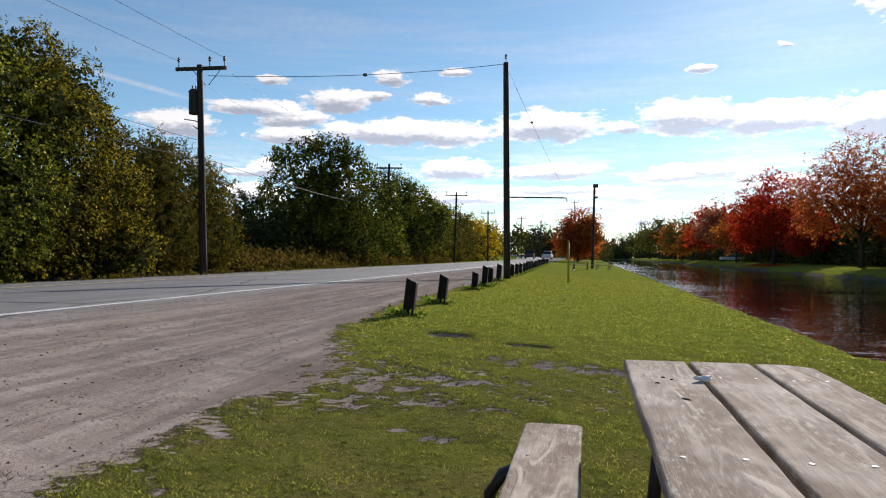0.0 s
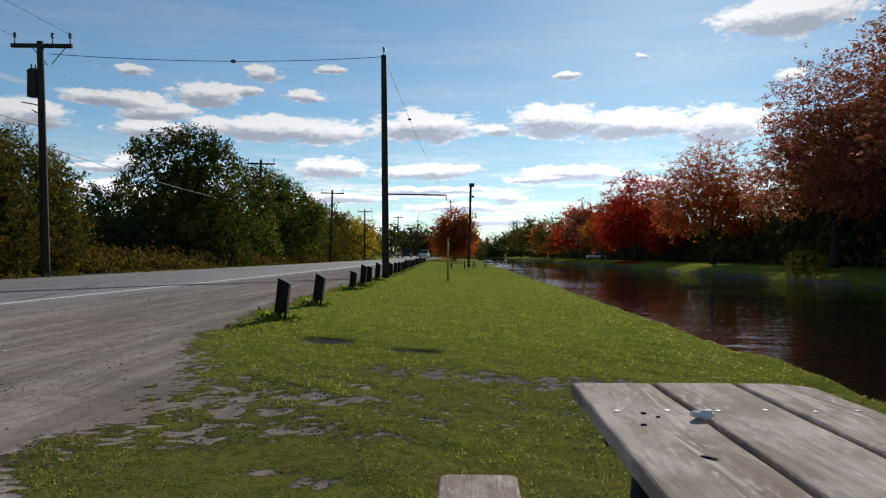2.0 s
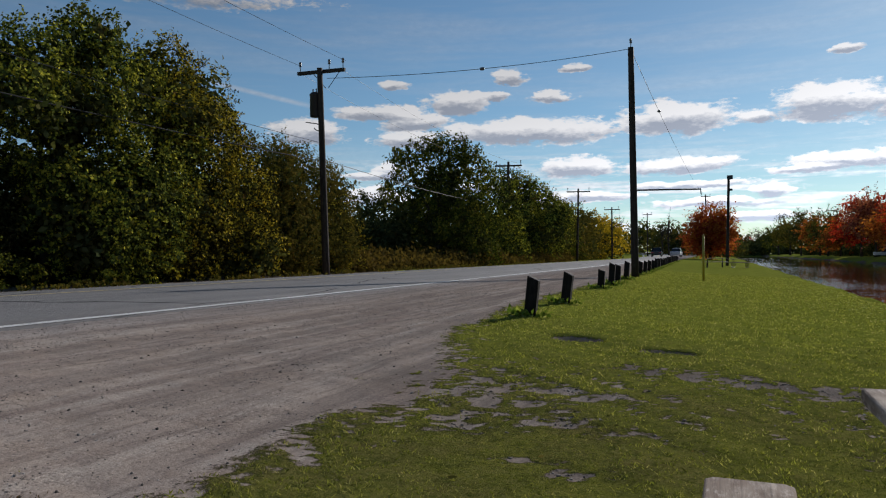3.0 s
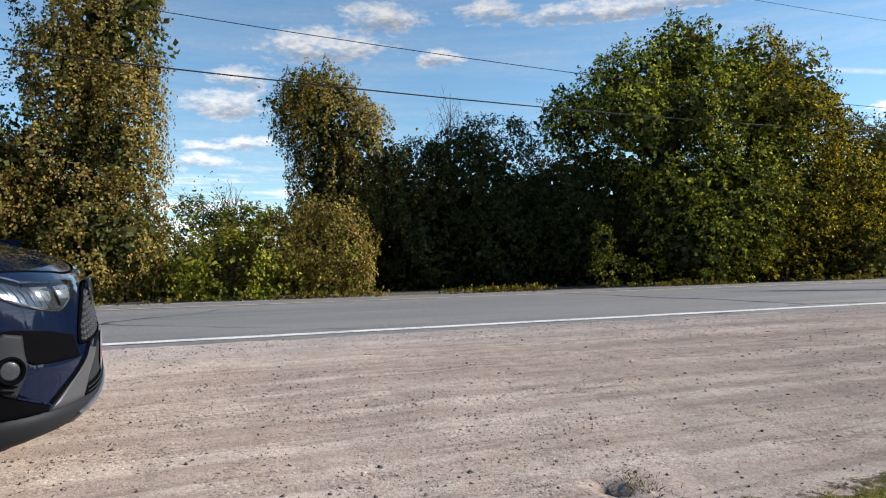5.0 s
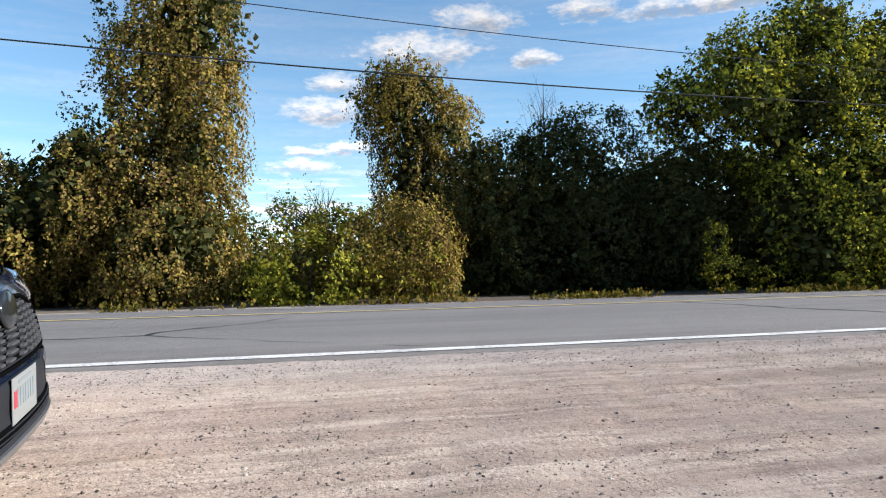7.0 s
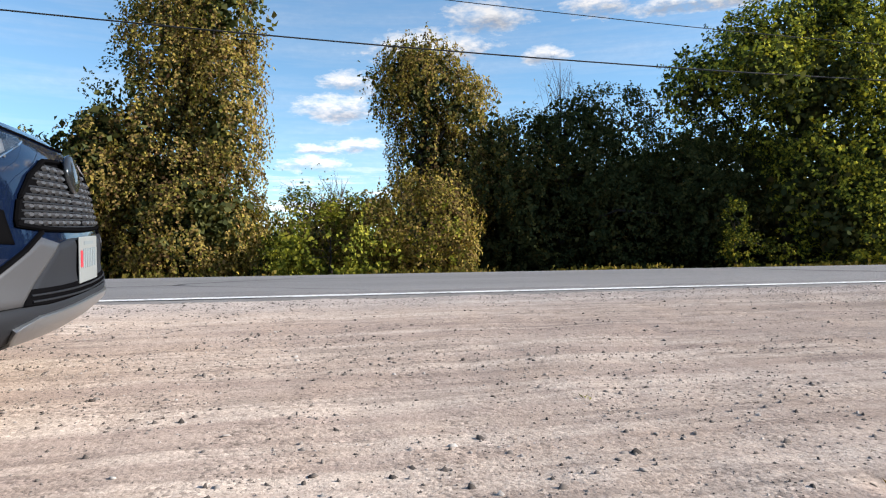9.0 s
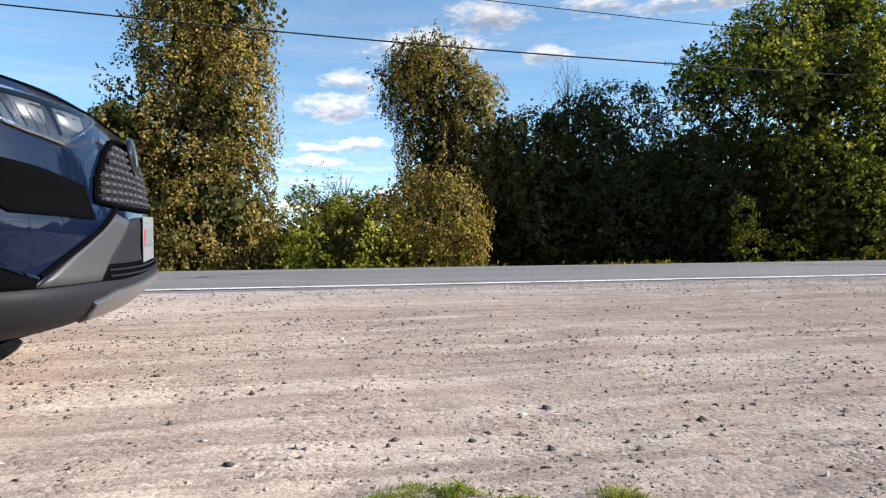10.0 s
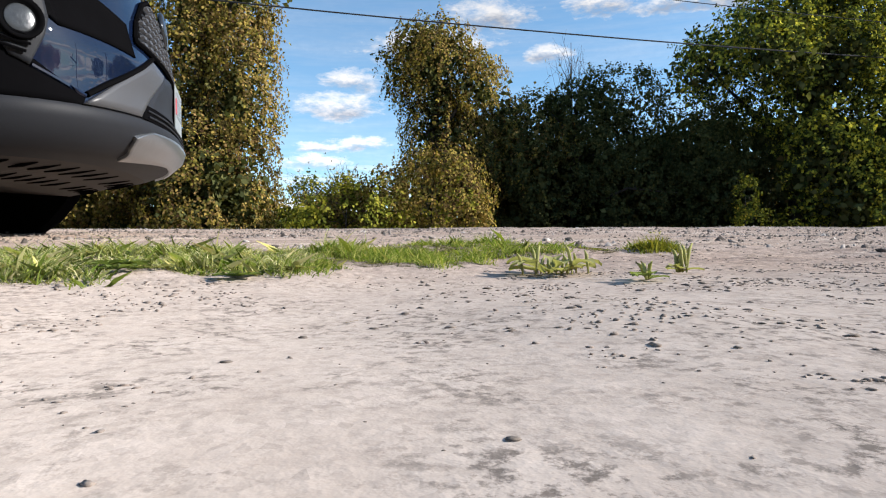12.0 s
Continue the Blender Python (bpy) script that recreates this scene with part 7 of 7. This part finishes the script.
tagged(new("fine_grass", cloud_mesh("fine_grass", V, F, GREENSTRIP)), "green blades among dry straw", "grass", kind="stuff")
x, y = rng.normal(-2.86, 0.07, 200), rng.normal(2.80, 0.05, 200)
V, F = blades(rng, x, y, 0.022 + 0 * x, 0.0016 + 0 * x, 1.3)
tagged(new("grass_tuft", cloud_mesh("grass_tuft", V, F, WEED)), "dry grass tuft beside a small hole in the gravel", "grass", kind="stuff")


M_WEEDLEAF = leaf_material("broad_weed", [(0.0, (0.08, 0.12, 0.03)), (0.5, (0.18, 0.23, 0.07)), (1.0, (0.34, 0.35, 0.16))], 0.5, 0.3)
M_PALELEAF = leaf_material("pale_weed", [(0.0, (0.156, 0.180, 0.060)), (0.5, (0.360, 0.360, 0.156)), (1.0, (0.576, 0.528, 0.288))], 0.5, 0.3)


def weed(px, py, count, size, seed, mat, lab, spikes=0, tall=0.05, up=0.35, spread=0.0):
    """Broad leaves that grow out of one root, and upright seed spikes among them."""
    r = np.random.RandomState(seed)
    ob = empty("weed", pose(px, py, float(surface(px, py)) + 0.002), label=lab, category="weed", group="low weeds")
    for k in range(count):
        a, L = k * 2.4 + r.uniform(-0.5, 0.5), size * r.uniform(0.55, 1.15)
        d, side = Vector((math.cos(a), math.sin(a), 0)), Vector((-math.sin(a), math.cos(a), 0))
        u, off = up * r.uniform(0.3, 1.6), d * spread * r.uniform(0, 1)
        bm, rows = bmesh.new(), []
        for f, w in ((0.0, 0.03), (0.25, 0.07), (0.45, 0.20), (0.68, 0.26), (0.88, 0.15), (1.0, 0.015)):
            c = off + d * L * f + Vector((0, 0, L * (u * f - 0.75 * u * f * f * f) + r.uniform(0, 0.03) * L))
            rows.append([bm.verts.new(c + side * L * w * q + Vector((0, 0, L * 0.07 * abs(q)))) for q in (-1, 0, 1)])
        for q, w in zip(rows, rows[1:]):
            for j in (0, 1):
                bm.faces.new((q[j], q[j + 1], w[j + 1], w[j]))
        part("leaf", bm, mat, ob, smooth=True)
    for k in range(spikes):
        a, h2 = r.uniform(0, math.tau), tall * r.uniform(0.6, 1.15)
        foot = Vector((math.cos(a), math.sin(a), 0)) * (size * 0.25 + spread) * r.uniform(0.1, 1.3)
        lean = Vector((r.normal(0, 0.22), r.normal(0, 0.22), 0)) * h2
        bm = bmesh.new()
        tube(bm, [foot, foot + lean * 0.3 + Vector((0, 0, h2 * 0.4)), foot + lean * 0.8 + Vector((0, 0, h2 * 0.8)), foot + lean * 1.5 + Vector((0, 0, h2))], [0.0011, 0.0022, 0.0024, 0.0009], 6)
        part("seed_spike", bm, M_PALELEAF, ob, smooth=True)
    return ob


for k, (px, py, ct, sz, mat, sp, lab) in enumerate((
        (-2.45, 1.42, 15, 0.055, M_PALELEAF, 11, "pale broad-leaved plantain with upright seed spikes"), (-2.42, 1.585, 6, 0.030, M_PALELEAF, 8, "small plantain with curved seed spikes on bare earth"),
        (-2.305, 1.475, 7, 0.034, M_WEEDLEAF, 3, "small dark green plantain on bare earth"), (-2.49, 0.90, 9, 0.045, M_WEEDLEAF, 0, "broad-leaved plantain among dry grass"),
        (-2.40, 1.03, 9, 0.045, M_WEEDLEAF, 0, "broad-leaved plantain among dry grass"), (-2.43, 1.09, 8, 0.04, M_PALELEAF, 0, "pale broad-leaved plantain at the edge of the grass"),
        (-2.53, 0.96, 7, 0.04, M_WEEDLEAF, 0, "broad-leaved plantain among dry grass"), (-2.42, 0.82, 8, 0.04, M_WEEDLEAF, 0, "broad-leaved plantain among dry grass"))):
    weed(px, py, ct, sz if sp else sz * 0.75, 200 + k, mat, lab, sp, 0.034 if k < 2 else 0.024, 0.5 if sp else 0.16, 0.025 if k == 0 else 0.0)
rosettes = np.random.RandomState(61)
for k in range(14):
    px, py = rosettes.uniform(-2.62, -2.39), rosettes.uniform(0.55, 1.14)
    weed(px, py, 7, rosettes.uniform(0.018, 0.030), 230 + k, (M_WEEDLEAF, M_PALELEAF)[k % 2], "flat plantain rosette among dry grass", up=0.30)
x, y = rng.normal(-2.79, 0.028, 700), rng.normal(1.76, 0.032, 700)
V, F = blades(rng, x, y, 0.030 * np.exp(-(((x + 2.79) / 0.05) ** 2 + ((y - 1.76) / 0.055) ** 2)), 0.0011 + 0 * x, 0.9)
tagged(new("grass_tuft", cloud_mesh("grass_tuft", V, F, LIME)), "small yellow-green tuft on bare earth", "grass", kind="stuff")


def pebbles(rng, x, y, size, mat, name, label, flat=0.6):
    """Rough little stones lying half sunk in the ground."""
    if len(x) > 12500:
        base = np.array([(1, 0, -0.6), (0.2, 1, -0.6), (-1, 0.5, -0.6), (-0.5, -1, -0.6), (0.5, 0.1, 0.75), (-0.3, 0.1, 0.9)], float)
        tri = np.array([(0, 1, 4), (1, 5, 4), (1, 2, 5), (2, 3, 5), (3, 4, 5), (3, 0, 4)])
    else:
        t = (1 + 5 ** 0.5) / 2
        base = np.array([(-1, t, 0), (1, t, 0), (-1, -t, 0), (1, -t, 0), (0, -1, t), (0, 1, t), (0, -1, -t), (0, 1, -t), (t, 0, -1), (t, 0, 1), (-t, 0, -1), (-t, 0, 1)]) / 1.9
        tri = np.array([(0, 11, 5), (0, 5, 1), (0, 1, 7), (0, 7, 10), (0, 10, 11), (1, 5, 9), (5, 11, 4), (11, 10, 2), (10, 7, 6), (7, 1, 8), (3, 9, 4), (3, 4, 2), (3, 2, 6), (3, 6, 8), (3, 8, 9), (4, 9, 5), (2, 4, 11), (6, 2, 10), (8, 6, 7), (9, 8, 1)])
    n = len(x)
    k = base[None] * rng.uniform(0.5, 1.45, (n, len(base), 1)) * rng.uniform(0.55, 1.4, (n, 1, 3)) * np.array([1, 1, flat]) * size[:, None, None]
    a = rng.uniform(0, math.tau, n)
    ca, sa = np.cos(a)[:, None], np.sin(a)[:, None]
    V = np.stack([k[..., 0] * ca - k[..., 1] * sa + x[:, None], k[..., 0] * sa + k[..., 1] * ca + y[:, None], k[..., 2] + (surface(x, y) + size * 0.10)[:, None]], -1).reshape(-1, 3)
    F = (tri[None] + (np.arange(n) * len(base))[:, None, None]).reshape(-1, 3)
    return tagged(new(name, cloud_mesh(name, V, F, mat)), label, "gravel", kind="stuff")


def stone_material():
    m, n = material("gravel_stone")
    r = n.add("ShaderNodeNewGeometry").outputs["Random Per Island"]
    c = n.ramp(r, [(0.0, (0.07, 0.058, 0.05)), (0.45, (0.19, 0.16, 0.138)), (0.85, (0.33, 0.285, 0.25)), (1.0, (0.50, 0.46, 0.42))])
    finish(n, n.mix(n.noise(place(n), 90, 3), c, n.mix(1.0, c, (0.6, 0.6, 0.6), "MULTIPLY")), 0.9, spec=0.25)
    return m


M_GRAVEL = stone_material()
M_CLOD = plain("damp_clod", (0.15, 0.125, 0.105), 0.95, scale=80, vary=0.5)
M_CRUMB = plain("dark_earth_crumb", (0.23, 0.19, 0.16), 0.95, scale=80, vary=0.5)
n = 100000
y = -1.5 + 20 * rng.uniform(0, 1, n) ** 1.5
x = rng.uniform(-7.05, -2.3, n)
patch = ripple(x * 1.6, y * 0.5, 1.9, 41) + 0.6 * ripple(x, y, 6, 42)
keep = (cover_at(x, y) < 0.45) & ((x < -2.9) | (y > 2.2)) & (rng.uniform(0, 1, n) < 0.16 + 0.6 * (patch > 0.25) + 0.5 * (x < -6.5))
x, y = x[keep], y[keep]
pebbles(rng, x, y, 0.0024 + 0.009 * rng.uniform(0, 1, len(x)) ** 8 + 0.003 * rng.uniform(0, 1, len(x)) ** 2, M_GRAVEL, "gravel_stones", "loose grey and brown stones on packed gravel")
n = 1000
x, y = rng.uniform(-6.9, -2.4, n), -1 + 15 * rng.uniform(0, 1, n) ** 1.3
keep = (cover_at(x, y) < 0.4) & ((x < -3.0) | (y > 2.2))
x, y = x[keep], y[keep]
pebbles(rng, x, y, 0.0042 + 0.0085 * rng.uniform(0, 1, len(x)) ** 3, M_GRAVEL, "larger_stones", "larger loose stones scattered on the gravel")
n = 32000
x, y = rng.uniform(-2.95, -1.4, n), rng.uniform(0.0, 2.6, n)
keep = (strip_at(x, y) < 0.3) & (rng.uniform(0, 1, n) < 0.05 + 0.9 * (ripple(x, y, 8, 43) + 0.8 * ripple(x, y, 25, 44) > 0.35)) & (np.hypot(x + 1.6, y - 1.08) > 0.30 * rng.uniform(0.6, 1.2, n))
x, y = x[keep], y[keep]
pebbles(rng, x, y, 0.0008 + 0.0022 * rng.uniform(0, 1, len(x)) ** 3 * np.clip(np.hypot(x + 1.6, y - 1.08) * 2.2, 0.35, 1) + 0.0008 * np.clip(np.hypot(x + 1.6, y - 1.08) - 0.25, 0, 1), M_CRUMB, "earth_crumbs", "small crumbs of dry earth and grit", 0.42)
n = 1500
x, y = rng.normal(-2.25, 0.24, n), rng.normal(1.50, 0.17, n)
keep = (strip_at(x, y) < 0.3) & (ripple(x, y, 22, 48) > 0.0)
x, y = x[keep], y[keep]
pebbles(rng, x, y, 0.0011 + 0.0030 * rng.uniform(0, 1, len(x)) ** 3, M_CLOD, "earth_clods", "dark clods of damp earth on the trodden ground", 0.34)
n = 26000
x, y = rng.uniform(-3.2, 2.2, n), rng.uniform(4.0, 9.8, n)
keep = (cover_at(x, y) < 0.55) & (x > np.interp(y, [4, 5, 7, 9.8], [-2.1, -2.2, -2.6, -3.0])) & (rng.uniform(0, 1, n) < 0.25 + 0.75 * (ripple(x, y, 9, 71) + 0.7 * ripple(x, y, 28, 72) > 0.1))
x, y = x[keep], y[keep]
half = rng.uniform(0, 1, len(x)) < 0.6
for pick, mat, lab in ((half, M_CRUMB, "brown clods of earth on the bare patches of lawn"), (~half, M_GRAVEL, "stones and dry crumbs on the bare patches of lawn")):
    pebbles(rng, x[pick], y[pick], 0.003 + 0.011 * rng.uniform(0, 1, pick.sum()) ** 3, mat, "earth_clods", lab, 0.5)
# fallen leaves
pts = np.stack([rng.uniform(-6.5, 3.2, 260), rng.uniform(0, 22, 260), np.zeros(260)], 1)
pts = pts[(cover_at(pts[:, 0], pts[:, 1]) > 0.6) & (pts[:, 1] > 3)]
pts[:, 2] = surface(pts[:, 0], pts[:, 1]) + 0.02
V, F = leaves(rng, pts, 0.05, 0.004, 1)
V[:, 2] = np.repeat(pts[:, 2], 4) + (V[:, 2] - np.repeat(pts[:, 2], 4)) * 0.25
tagged(new("fallen_leaves", cloud_mesh("fallen_leaves", V, F, OLIVE)), "scattered dry fallen leaves on the ground", "fallen leaves", kind="stuff")
pts = np.stack([rng.normal(2.7, 0.45, 700), 5 + 27 * rng.uniform(0, 1, 700) ** 1.3, np.zeros(700)], 1)
pts = pts[pts[:, 0] < 3.5]
pts[:, 2] = surface(pts[:, 0], pts[:, 1]) + 0.025
V, F = leaves(rng, pts, 0.055, 0.004, 1)
V[:, 2] = np.repeat(pts[:, 2], 4) + (V[:, 2] - np.repeat(pts[:, 2], 4)) * 0.3
tagged(new("fallen_leaves", cloud_mesh("fallen_leaves", V, F, STRAW)), "pale fallen leaves along the grassy bank", "fallen leaves", kind="stuff")
pts = np.stack([rng.normal(26.4, 0.9, 2600), rng.normal(115, 5.0, 2600), np.zeros(2600)], 1)
pts[:, 2] = surface(pts[:, 0], pts[:, 1]) + 0.04
V, F = leaves(rng, pts, 0.20, 0.01, 1)
V[:, 2] = np.repeat(pts[:, 2], 4) + (V[:, 2] - np.repeat(pts[:, 2], 4)) * 0.2
tagged(new("fallen_leaves", cloud_mesh("fallen_leaves", V, F, RED)), "carpet of red leaves below a maple", "fallen leaves", kind="stuff")
# leaves drifting on the canal
pts = np.stack([rng.uniform(6, 23, 330), rng.uniform(20, 120, 330), np.full(330, WATER_Z + 0.012)], 1)
V, F = leaves(rng, pts, 0.09, 0.003, 1)
V[:, 2] = WATER_Z + 0.006 + (V[:, 2] - WATER_Z) * 0.1
tagged(new("floating_leaves", cloud_mesh("floating_leaves", V, F, WEED)), "pale leaves floating on the canal", "fallen leaves", kind="stuff")

# bits of straw and stalk on the bare earth
n = 110
x, y = rng.uniform(-2.6, -1.8, n), rng.uniform(0.1, 2.3, n)
keep = (strip_at(x, y) < 0.3) & (np.hypot(x + 1.6, y - 1.08) > 0.5)
x, y = x[keep], y[keep]
a, L = rng.uniform(0, math.tau, len(x)), rng.uniform(0.004, 0.014, len(x))
d = np.stack([np.cos(a), np.sin(a), 0 * a], 1) * L[:, None]
s2 = np.stack([-np.sin(a), np.cos(a), 0 * a], 1) * 0.0007
c = np.stack([x, y, surface(x, y) + 0.002], 1)
V = np.stack([c - d - s2, c - d + s2, c + d + s2 + np.array([0, 0, 0.001]), c + d - s2 + np.array([0, 0, 0.001])], 1).reshape(-1, 3)
tagged(new("straw_bits", cloud_mesh("straw_bits", V, np.arange(len(V)).reshape(-1, 4), WEED)), "dry straw bits scattered on bare earth", "debris", kind="stuff")
